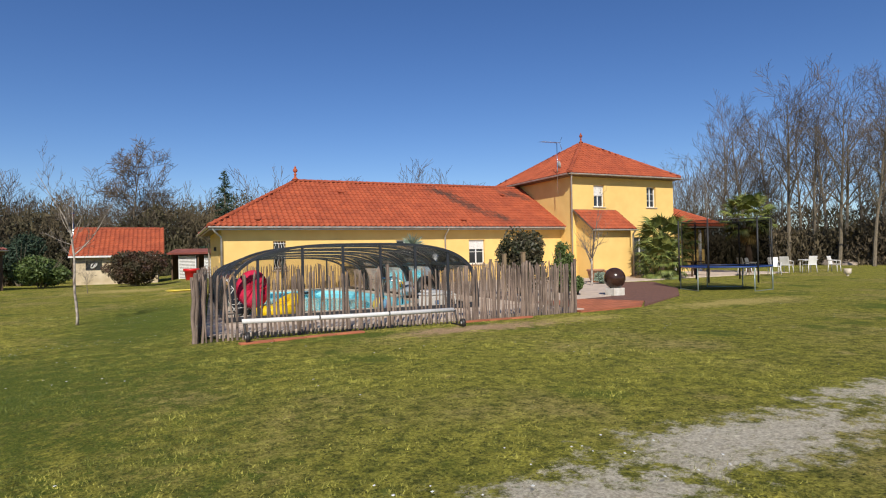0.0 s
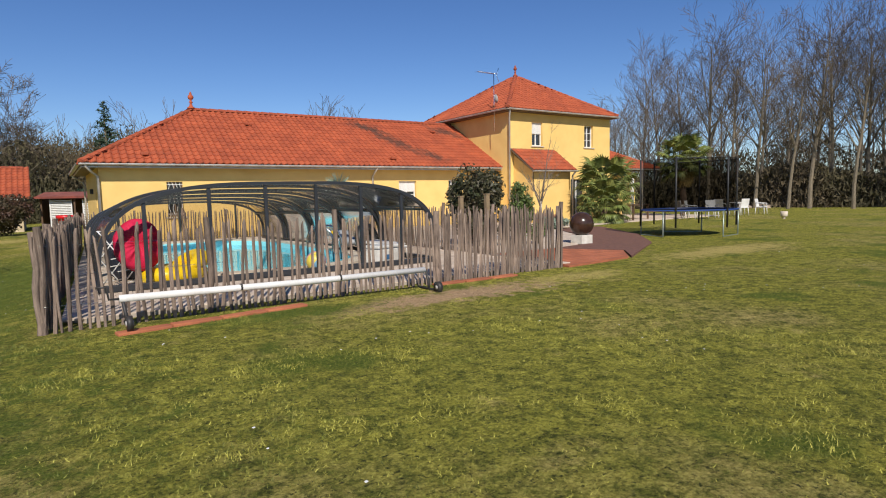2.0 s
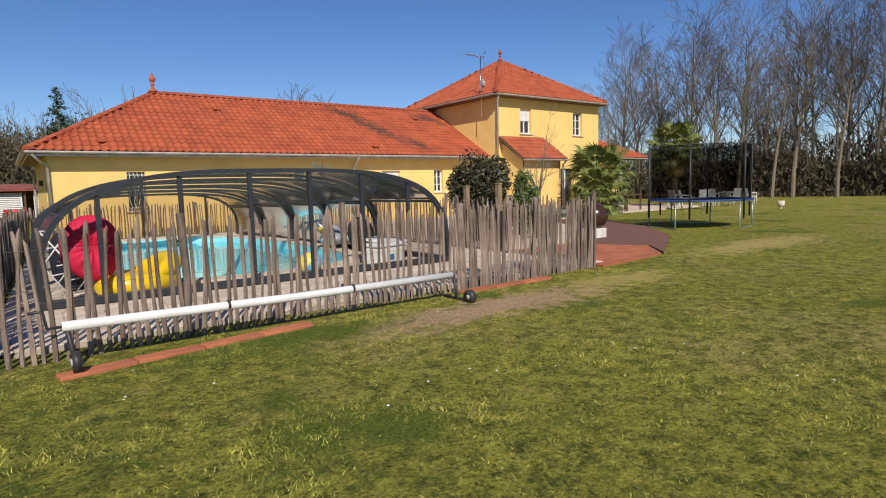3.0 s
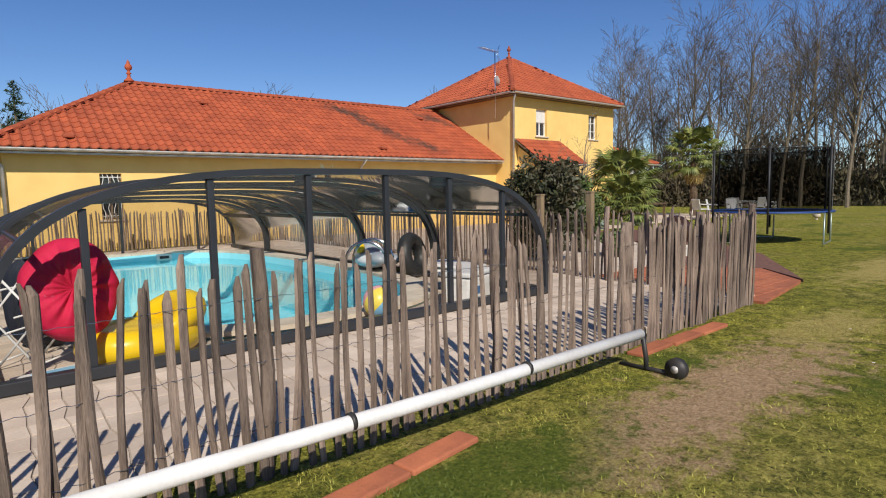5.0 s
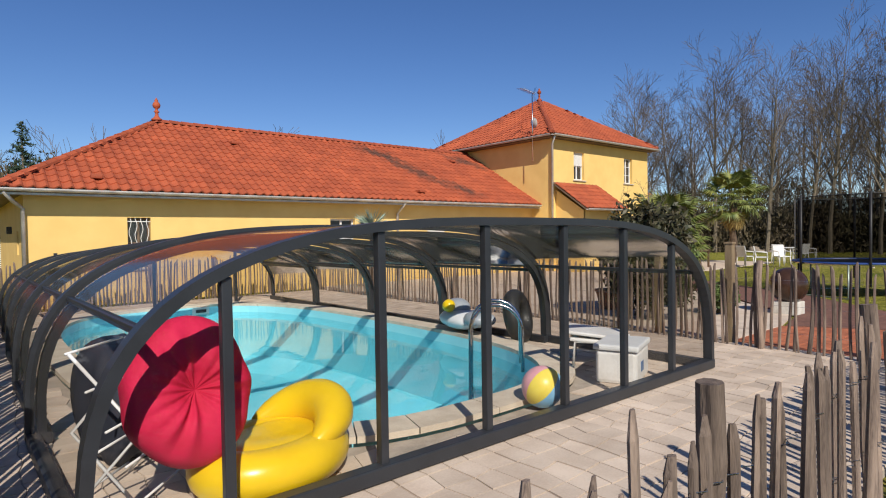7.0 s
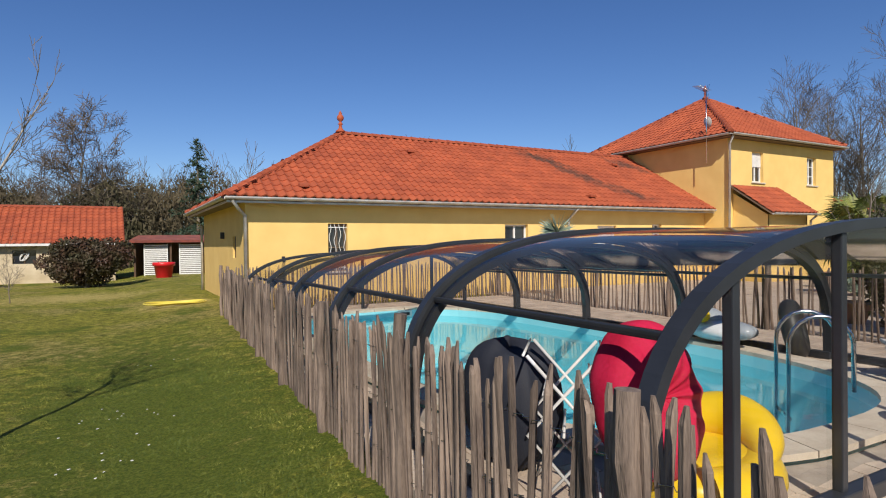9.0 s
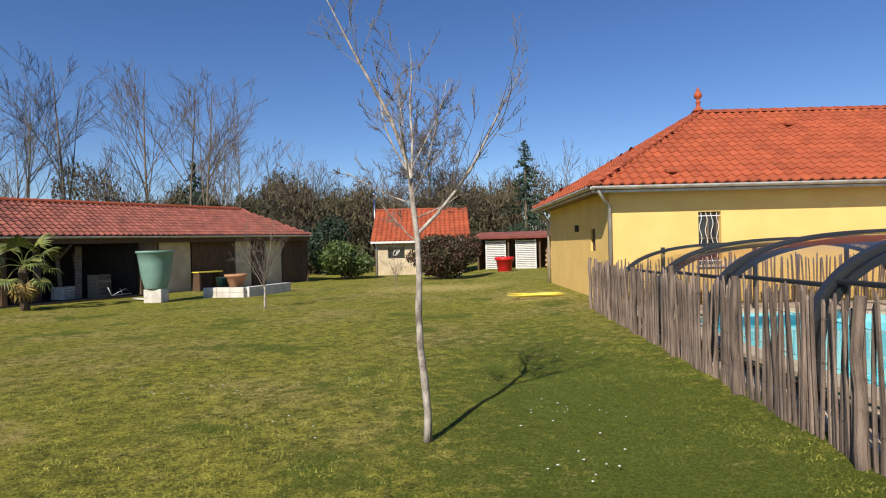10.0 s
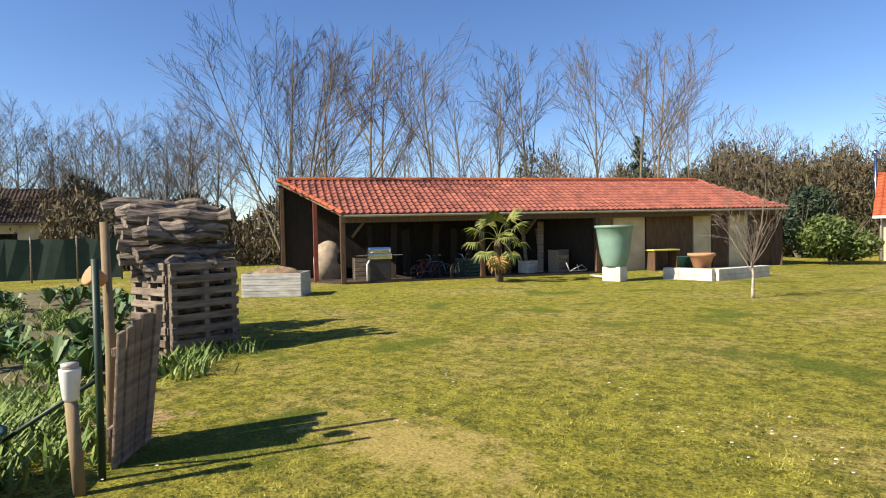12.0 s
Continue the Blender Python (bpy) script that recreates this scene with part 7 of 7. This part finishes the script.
        part("side", box((0.03, 0.5, sz), (-sx / 2, 0, sz / 2)), m, cr)
        part("side", box((0.03, 0.5, sz), (sx / 2, 0, sz / 2)), m, cr)
    tr = thing("folded_trolley", "white tube trolley folded on the barn floor", "trolley", barn_at(0.475, 0.06), BARN_RZ + 10)
    tube("trolley_frame", [(-0.5, 0, 0.42), (-0.35, 0, 0.1), (0.5, 0, 0.12), (0.25, 0, 0.32), (-0.35, 0, 0.1)], 0.014, M_ALU, tr, 6)
    tube("brace", [(0.0, 0, 0.35), (0.1, 0, 0.11)], 0.012, M_ALU, tr, 6)
    # bread oven and corner
    ov = thing("bread_oven", "small grey masonry oven with an arched mouth", "oven", barn_at(0.07, 0.8), BARN_RZ + 60)
    lathe("dome", [(0.55, 0), (0.56, 0.8), (0.5, 1.05), (0.36, 1.3), (0.15, 1.42), (0.02, 1.45)], M_STONE, ov, 20)
    # solid near-black oval paints the shade of the oven's opening
    blob(0, lambda u, v: Vector((0.3 * math.sin(math.pi * v) * math.cos(6.2832 * u), -0.48 + 0.1 * math.sin(math.pi * v) * math.sin(6.2832 * u), 0.75 - 0.28 * math.cos(math.pi * v))), M_UNLIT, "mouth", ov, rows=10, cols=16)
    # raised bed of corrugated sheet
    bx = thing("raised_bed", "raised bed of white corrugated sheet heaped with straw soil", "planter", (-17.8, 22.1, -0.15), 41)
    for sy in (-0.55, 0.55):
        for r in range(9):
            part("side_board", box((1.6, 0.03 + 0.012 * (r % 2), 0.078), (0, sy, 0.04 + 0.08 * r), 0.01), M_CORRU, bx)
    for sx in (-0.8, 0.8):
        part("end_sheet", box((0.03, 1.1, 0.72), (sx, 0, 0.36), 0.008), M_CORRU, bx)
    blob(0, lambda u, v: Vector((0.78 * math.sin(math.pi * v) * math.cos(6.2832 * u), 0.53 * math.sin(math.pi * v) * math.sin(6.2832 * u), 0.6 - 0.26 * math.cos(math.pi * v) + 0.06 * noise.noise((9 * u, 9 * v, 0)))), M_STRAW, "soil", bx, rows=14, cols=24)


M_DKGREEN = mat("dark_green_plastic", (0.03, 0.08, 0.07), (0.02, 0.06, 0.05), 4, 0.5, 0.05, 30)
M_BIKE = mat("red_bike_enamel", (0.25, 0.03, 0.03), (0.2, 0.02, 0.02), 4, 0.35, 0.02, 30)
M_CORRU = mat("weathered_sheet", (0.52, 0.52, 0.50), (0.34, 0.33, 0.31), 3, 0.5, 0.15, 40, stretch=(1, 1, 3))
M_STRAW = mat("straw_soil", (0.28, 0.19, 0.11), (0.16, 0.11, 0.07), 8, 0.95, 0.8, 70)
build_barn_things()


# ==== the corner with pallets and vegetable garden
M_OLDBEAM = mat("cracked_beam", (0.25, 0.205, 0.17), (0.06, 0.048, 0.04), 5, 0.9, 0.9, 50, stretch=(0.5, 4, 4), vary=0.3, spread=(0.42, 0.58))


def build_pallets():
    rz = 92.0
    st = Vector((-11.92, 16.77, -0.12))
    rng = random.Random(4)
    def upright(at, turn, boards=8, w=1.0, h=1.32, first=None):
        if first:
            return copy_thing(first, pose(*at, rng.uniform(-1.5, 1.5), rng.uniform(-1, 1), turn))
        t = thing("pallet", "weathered grey wooden pallet stood on edge as a bin wall", "pallet", at, turn, group="pallets of the log bin")
        for k in range(boards):
            part("board", box((w, 0.022, 0.098), (0, -0.06, 0.055 + k * (h - 0.1) / (boards - 1)), 0.004, m=pose(0, 0, 0, 0, 0.5 * (k % 3 - 1), 0)), M_GREYWOOD, t)
            if k % 2 == 0:
                part("rear_board", box((w, 0.022, 0.098), (0, 0.06, 0.055 + k * (h - 0.1) / (boards - 1)), 0.004), M_GREYWOOD, t)
        for x in (-w / 2 + 0.06, 0.02, w / 2 - 0.06):
            part("stringer", box((0.075, 0.095, h), (x, 0, h / 2), 0.005), M_GREYWOOD, t)
        return t

    ux, uy = math.cos(radians(rz)), math.sin(radians(rz))
    f0 = upright((st.x + 0.40 * uy, st.y - 0.40 * ux, st.z), rz)
    for k in range(1):
        upright((st.x - 0.46 * ux - 0.17 * uy, st.y - 0.46 * uy + 0.17 * ux, st.z + 0.85 * k), rz - 90, first=f0)
        upright((st.x + 0.46 * ux - 0.17 * uy, st.y + 0.46 * uy + 0.17 * ux, st.z + 0.85 * k), rz + 90, first=f0)
    # old split beams fill the bin and pile up over its rim
    for k in range(25):
        lay, col = divmod(k, 4)
        z = st.z + 1.22 + lay * 0.16
        off = -0.42 + col * 0.22 + rng.uniform(-0.06, 0.06)
        b = thing("old_timber", "cracked grey split beam piled in the pallet bin", "timber", (st.x - 0.12 + off * uy + rng.uniform(-0.1, 0.1) * ux, st.y - 0.16 - off * ux + rng.uniform(-0.1, 0.1) * uy, z + rng.uniform(-0.05, 0.05)), rz - 22 + rng.uniform(-11, 11), group="pile of old beams")
        L = rng.uniform(0.34, 0.44) if z < st.z + 1.36 else rng.uniform(0.42, 0.68)
        v, f = ring_sweep([(-L + 2 * L * i / 7, 0.035 * math.sin(i * 1.7 + k), 0.035 * math.cos(i * 1.3 + 2 * k)) for i in range(8)], [rng.uniform(0.075, 0.135) for _ in range(8)], 7, squash=0.68)
        part("timber_body", mesh_of("timber_body", v, f, M_OLDBEAM), None, b)
    for k in range(30):
        lay, col = divmod(k, 5)
        b = thing("old_timber", "cracked grey split beam piled in the pallet bin", "timber", (st.x - 0.3 + 0.13 * col + rng.uniform(-0.02, 0.02), st.y + rng.uniform(-0.03, 0.03), st.z + 0.10 + 0.19 * lay), rz + rng.uniform(-2, 2), group="pile of old beams")
        v, f = ring_sweep([(-0.36 + 0.72 * i / 5, 0.01 * math.sin(i * 1.7 + k), 0.012 * math.cos(i * 1.3 + 2 * k)) for i in range(6)], [rng.uniform(0.062, 0.085) for _ in range(6)], 7, squash=1.1)
        part("timber_body", mesh_of("timber_body", v, f, M_OLDBEAM), None, b)
    # a second bin stands behind the first
    for dx, dy, tn in ((-0.95, 0.62, 0), (-1.75, 0.66, 0), (-1.36, 0.10, -90), (-1.32, 1.16, 90)):
        for k in range(1):
            upright((st.x + dx, st.y + dy, st.z + 1.25 * k), rz + tn, first=f0)
    for k in range(14):
        b = thing("old_timber", "cracked grey split beam piled in the pallet bin", "timber", (st.x - 1.35 + rng.uniform(-0.2, 0.2), st.y + 0.63 + rng.uniform(-0.12, 0.12), st.z + 1.36 + 0.07 * (k // 2)), rz + rng.uniform(-9, 9), group="pile of old beams")
        v, f = ring_sweep([(-0.55 + 1.1 * i / 7, 0.035 * math.sin(i * 1.7 + k), 0.035 * math.cos(i * 1.3 + 2 * k)) for i in range(8)], [rng.uniform(0.05, 0.09) for _ in range(8)], 7, squash=0.7)
        part("timber_body", mesh_of("timber_body", v, f, M_OLDBEAM), None, b)
    sl = thing("picket_fence", "short weathered picket panel with a ragged top at the garden gate", "fence panel", (-7.98, 14.31, -0.1), 137)
    for k in range(6):
        h = 0.98 + 0.13 * k / 5 + rng.uniform(-0.02, 0.02)
        part("picket", box((0.112, 0.03, h), (0, 0, h / 2), 0.010), M_GREYWOOD, sl, m=pose(0.06 + 0.096 * k, rng.uniform(-0.012, 0.012), 0, 5, -3 + 1.5 * k, rng.uniform(-5, 5)))
    part("rail", box((0.64, 0.03, 0.06), (0.31, 0.02, 0.3), 0.006), M_PICKET, sl)
    part("rail", box((0.64, 0.03, 0.06), (0.31, -0.03, 0.85), 0.006), M_PICKET, sl)
    po = thing("gate_post", "grey split gate post with wire and a rusty pot", "post", (-8.14, 14.36, -0.1))
    tube("post_body", [(0, 0, -0.05), (0.02, 0.01, 0.8), (0.0, 0.0, 1.75)], [0.034, 0.036, 0.028], M_STAKE, po, 9)
    lathe("pot", [(0.06, 0), (0.10, 0.14), (0.115, 0.15), (0.09, 0.16)], M_TERRA, po, 14).matrix_basis = pose(0.10, -0.05, 1.34, 60, 20, 0) @ Matrix.Diagonal((0.7, 0.7, 0.7, 1))
    gp = thing("mesh_gate", "open green metal garden gate with a diagonal brace", "gate", (-7.83, 14.19, -0.1))
    tube("gate_post", [(0, 0, 0), (0, 0, 1.5)], 0.024, M_GREENMET, gp, 8)
    tube("brace", [(0.0, 0.0, 0.72), (-0.75, -0.62, 0.12)], 0.016, M_GREENMET, gp, 8)
    lp = thing("solar_lamp", "white garden lamp on a round wooden stake", "lamp", (-7.70, 14.02, -0.1))
    tube("stake", [(0, 0, 0), (-0.04, -0.02, 0.63)], 0.036, M_STAKE, lp, 10)
    lathe("shade", [(0.036, 0.0), (0.045, 0.02), (0.062, 0.19), (0.062, 0.2), (0.02, 0.205)], M_WHITE, lp, 16, "frosted white lamp shade", (-0.042, -0.02, 0.63))
    lathe("cap", [(0.05, 0.0), (0.05, 0.03), (0.01, 0.035)], M_GUTTER, lp, 16, at=(-0.042, -0.02, 0.835))
    rk = thing("garden_rake", "dark spring rake and tub leaning at the gate", "rake", (-7.75, 13.62, -0.1))
    tube("shaft", [(-0.35, -0.25, 0.6), (0.0, 0.0, 0.12)], 0.013, M_BLACK, rk, 7)
    for i in range(12):
        a = -0.7 + 1.4 * i / 11
        tube("tine", [(0, 0, 0.12), (0.28 * math.cos(a + 0.4), 0.28 * math.sin(a + 0.4), 0.08), (0.33 * math.cos(a + 0.4), 0.33 * math.sin(a + 0.4), 0.02)], 0.004, M_BLACK, rk, 4)
    tu = thing("garden_tub", "dark green garden tub lying by the gate", "tub", (-8.2, 13.45, -0.05))
    lathe("tub_body", [(0.2, 0), (0.3, 0.38), (0.32, 0.39), (0.28, 0.39)], M_DKGREEN, tu, 20)


M_GREENMET = mat("dark_green_metal", (0.015, 0.035, 0.02), (0.02, 0.045, 0.03), 4, 0.5, 0.05, 30)
M_STAKE = mat("brown_stake", (0.26, 0.19, 0.11), (0.17, 0.12, 0.07), 4, 0.8, 0.3, 40, stretch=(3, 3, 0.5))
build_pallets()


def build_garden():
    sheet("garden_soil", [(-9.2, 12.6, -0.03), (-12.5, 17.6, -0.03), (-26, 19.5, -0.03), (-30, 8, -0.03), (-14, 6, -0.03)], 0.05, M_SOIL, None, "dark dug soil of the vegetable garden", "structure")
    rng = random.Random(6)
    for k in range(34):
        a, r = radians(rng.uniform(-88, -69)), rng.uniform(7.0, 19)
        x, y = -3.6 + math.sin(a) * r, 12.8 + math.cos(a) * r
        v, f = [], []
        for i in range(16):
            b = rng.uniform(0, 6.28)
            L, w = rng.uniform(0.2, 0.42), rng.uniform(0.06, 0.11)
            d, s = Vector((math.cos(b), math.sin(b), 0)), Vector((-math.sin(b), math.cos(b), 0)) * w
            q = len(v)
            h = rng.uniform(0.15, 0.5)
            v += [Vector((0, 0, 0.03)), d * L * 0.6 + s + Vector((0, 0, h)), d * L * 0.6 - s + Vector((0, 0, h)), d * L + Vector((0, 0, h * 0.8)), d * L * 0.6 + Vector((0, 0, h - 0.03))]
            f += [(q, q + 1, q + 4), (q, q + 4, q + 2), (q + 1, q + 3, q + 4), (q + 4, q + 3, q + 2)]
        c = thing("cabbage", "leafy green cabbage in the vegetable garden", "vegetable", (x, y, -0.03), rng.uniform(0, 360), group="rows of vegetables")
        part("leaves", mesh_of("leaves", v, f, M_VEG), None, c)
    n = thing("windbreak_net", "dark green windbreak netting on posts behind the garden", "netting", (0, 0, 0))
    a, b = Vector((-33.5, 15.5, 0)), Vector((-29.5, 22.4, 0))
    for i in range(6):
        p = a.lerp(b, i / 5)
        tube("post", [p + Vector((0, 0, -0.1)), p + Vector((0, 0, 1.8))], 0.04, M_GREYWOOD, n, 8)
    v = []
    for i in range(21):
        p = a.lerp(b, i / 20)
        v += [p + Vector((0.04 * math.sin(i), -0.05, 0.05)), p + Vector((0.05 * math.cos(i * 1.7), -0.05, 1.68 + 0.03 * math.sin(i * 2)))]
    part("netting", mesh_of("netting", v, [(2 * i, 2 * i + 2, 2 * i + 3, 2 * i + 1) for i in range(20)], M_NETGREEN), None, n)
    h = thing("neighbour_house", "pale neighbouring house with a dark brown tiled roof", "house", (-54, 22.6, 0), 65)
    wall_with_holes("wall", (-5, -3), (5, -3), 0, 3.0, [(3.2, 4.4, 1.0, 2.2), (6.4, 7.6, 1.0, 2.2)], 0.3, M_CREAM, h)
    wall_with_holes("wall", (5, -3), (5, 4), 0, 3.0, [(2.0, 3.0, 1.0, 2.2)], 0.3, M_CREAM, h)
    wall_with_holes("wall", (-5, 4), (-5, -3), 0, 3.0, [], 0.3, M_CREAM, h)
    # solid block added behind the openings, coloured as indoor shade
    part("unlit_interior_block", box((9, 6, 2.6), (0, 0.6, 1.35)), M_UNLIT, h)
    roof_deck("roof", [[(-5.5, -3.6, 2.9), (5.5, -3.6, 2.9), (5.5, 0.5, 5.4), (-5.5, 0.5, 5.4)], [(5.5, 4.6, 2.9), (-5.5, 4.6, 2.9), (-5.5, 0.5, 5.4), (5.5, 0.5, 5.4)]], h, 0.15)
    tiled("roof_tiles", (-5.5, -3.6, 2.94), (1, 0, 0), (0, 4.1, 2.5), slope_test(0, 11, math.hypot(4.1, 2.5)), h, M_DARKTILE)
    tiled("roof_tiles", (5.5, 4.6, 2.94), (-1, 0, 0), (0, -4.1, 2.5), slope_test(0, 11, math.hypot(4.1, 2.5)), h, M_DARKTILE)
    shrub("forsythia", (-27.5, 30.5, -0.1), (1.6, 1.3, 0.9), "yellow flowering forsythia bush past the pallets", M_FORS, 6000, 0.06, 11)
    r = thing("red_planter", "big glossy red plastic planter pot on the lawn", "planter", (1.65, 43.0, -0.05))
    lathe("pot_body", [(0.34, 0), (0.36, 0.02), (0.46, 0.78), (0.54, 0.80), (0.55, 0.98), (0.50, 0.98), (0.47, 0.8)], M_REDPOT, r, 30)
    # made-up yellow coils in place of an irregular patch of straw
    ho = thing("garden_hose", "yellow coils standing in for a straw patch by the house corner", "hose", (0.9, 27.2, 0.115))
    for k in range(5):
        tube("coil", [((0.42 + 0.05 * k) * math.cos(t) * 1.3, (0.30 + 0.04 * k) * math.sin(t), 0.02 + 0.012 * k + 0.015 * math.sin(3 * t)) for t in np.linspace(0, 6.2832, 29)[:-1]], 0.014, M_YELLOW2, ho, 6, True)


M_VEG = mat("vegetable_leaf", (0.05, 0.11, 0.03), (0.09, 0.16, 0.05), 3, 0.55, 0.0, 10, vary=0.25)
M_NETGREEN = mat("green_netting", (0.028, 0.052, 0.036), (0.02, 0.04, 0.028), 3, 0.8, 0.2, 80)
M_DARKTILE = mat("dark_brown_tile", (0.10, 0.06, 0.04), (0.06, 0.04, 0.03), 2, 0.8, 0.2, 40, vary=0.2)
M_FORS = mat("forsythia_flower", (0.42, 0.34, 0.04), (0.25, 0.24, 0.05), 3, 0.7, 0.0, 10, vary=0.25)
build_garden()


def build_gate_posts():
    for x, y, h in ((9.08, 11.62, 1.42), (9.12, 12.7, 1.38)):
        g = thing("gate_post", "pale squared wooden gate post of the pool fence", "post", (x + 0.12, y, 0.14), group="gate posts")
        part("post_body", box((0.10, 0.10, h), (0, 0, h / 2), 0.008), M_STAKE, g)
        part("post_cap", box((0.12, 0.12, 0.03), (0, 0, h + 0.012), 0.006), M_STAKE, g)
    rng = np.random.default_rng(33)
    v, f = [], []
    spots = [(-9.6 + rng.normal() * 0.5, 13.9 + rng.normal() * 0.8) for _ in range(26)] + [(-10.9 + rng.normal() * 0.25, 16.4 + rng.normal() * 0.5) for _ in range(3)] + [(rng.uniform(-20, -9.5), rng.uniform(10.5, 17)) for _ in range(190)] + [(rng.uniform(-9.4, -8.2), rng.uniform(12.2, 14.6)) for _ in range(34)]
    for x, y in spots:
        for k in range(46):
            a, L = rng.uniform(0, 6.283), rng.uniform(0.10, 0.30)
            o = np.array([x + rng.normal() * 0.14, y + rng.normal() * 0.14, -0.07])
            d = np.array([math.cos(a) * L * 0.5, math.sin(a) * L * 0.5, L])
            s = np.array([-math.sin(a), math.cos(a), 0]) * 0.012
            q = len(v)
            v += [o - s, o + s, o + d * 0.6 + s * 0.9, o + d + np.array([d[0] * 0.5, d[1] * 0.5, -0.02]), o + d * 0.6 - s * 0.9]
            f += [(q, q + 1, q + 2, q + 4), (q + 4, q + 2, q + 3)]
    tagged(new("weeds", mesh_of("weeds", [tuple(p) for p in v], f, M_WEED)), "tall fresh green weeds along the garden edge", "weeds", kind="stuff")


M_WEED = mat("fresh_weed", (0.12, 0.20, 0.04), (0.19, 0.26, 0.06), 2, 0.6, 0.0, 10, vary=0.3)
build_gate_posts()


# ==== the lawn's blades, daisies and bare patches
def build_grass():
    rng = np.random.default_rng(21)
    spots = []
    # (count, x range, y range): thickest where the walk passes
    for n, xr, yr in ((230000, (-4, 7), (-1.5, 8.4)), (200000, (-7.5, 0.9), (9, 19)), (50000, (-14, 0.6), (9, 30)), (60000, (-6, 20), (-4, 12)), (24000, (0.9, 9.2), (7.4, 8.8)), (22000, (-0.8, 1.2), (8.6, 23))):
        spots.append(np.stack([rng.uniform(*xr, n), rng.uniform(*yr, n)], 1))
    p = np.concatenate(spots)
    ok = ~((p[:, 0] > 0.75 + (p[:, 1] - 8.7) * 0.06) & (p[:, 0] < 9.3) & (p[:, 1] > 8.75))
    ok &= ~((p[:, 0] > 8.9) & (p[:, 1] > 8.7 + np.maximum(0, (p[:, 0] - 9) * 0.14)) & (p[:, 0] < 11.2 + np.maximum(0, p[:, 1] - 9.2) * 1.6))
    for px, py, rx, ry in ((4.3, 0.9, 1.6, 0.5), (2.2, 0.55, 1.2, 0.45), (6.9, 1.3, 1.2, 0.35), (5.2, 7.75, 2.2, 0.4), (-6.6, 15.9, 0.8, 0.45)):
        d = np.hypot((p[:, 0] - px) / rx, (p[:, 1] - py) / ry)
        ok &= rng.random(len(p)) < np.clip(d - 0.45, 0.03, 1)
    p = p[ok]
    tuft = np.array([noise.noise((x * 1.3, y * 1.3, 4.0)) for x, y in p])
    bare = np.array([noise.noise((x * 0.35, y * 0.35, 9.0)) for x, y in p])
    keep = rng.random(len(p)) < np.clip(0.75 + tuft * 1.2 - np.maximum(0, bare) * 0.8, 0.12, 1)
    p, tuft = p[keep], tuft[keep]
    n = len(p)
    z = np.array([gz(x, y) for x, y in p])
    h = rng.uniform(0.008, 0.026, n) * (1 + np.clip(tuft, 0, 1) * 1.2)
    a = rng.uniform(0, 6.283, n)
    w = rng.uniform(0.0017, 0.0038, n)
    lean = rng.uniform(0.3, 1.6, n) * h
    b = rng.uniform(0, 6.283, n)
    o = np.column_stack([p, z - 0.004])
    s = np.column_stack([np.cos(a) * w, np.sin(a) * w, np.zeros(n)])
    t = o + np.column_stack([np.cos(b) * lean, np.sin(b) * lean, h])
    v = np.stack([o - s, o + s, t], 1).reshape(-1, 3)
    f = np.arange(3 * n).reshape(-1, 3)
    me = mesh_of("grass", v.tolist(), f.tolist(), M_BLADE)
    tagged(new("grass", me), "short uneven blades of lawn grass", "grass", kind="stuff")
    # daisies
    m = 900
    q = np.concatenate([np.stack([rng.uniform(-8, 2, m), rng.uniform(9.5, 19, m)], 1), np.stack([rng.uniform(-3, 14, 500), rng.uniform(-1, 8, 500)], 1)])
    keep = np.array([noise.noise((x * 0.6, y * 0.6, 2.0)) > 0.22 and not (x > 0.6 and y > 8.4) for x, y in q])
    q = q[keep]
    vv, ff = [], []
    for x, y in q:
        zc = gz(x, y) + rng.uniform(0.035, 0.06)
        r = rng.uniform(0.008, 0.014)
        k = len(vv)
        vv += [(x + r * math.cos(i * 1.047), y + r * math.sin(i * 1.047), zc + 0.003 * (i % 2)) for i in range(6)]
        ff.append(tuple(range(k, k + 6)))
    tagged(new("daisies", mesh_of("daisies", vv, ff, M_DAISY)), "small white daisies scattered in the lawn", "flowers", kind="stuff")


build_grass()
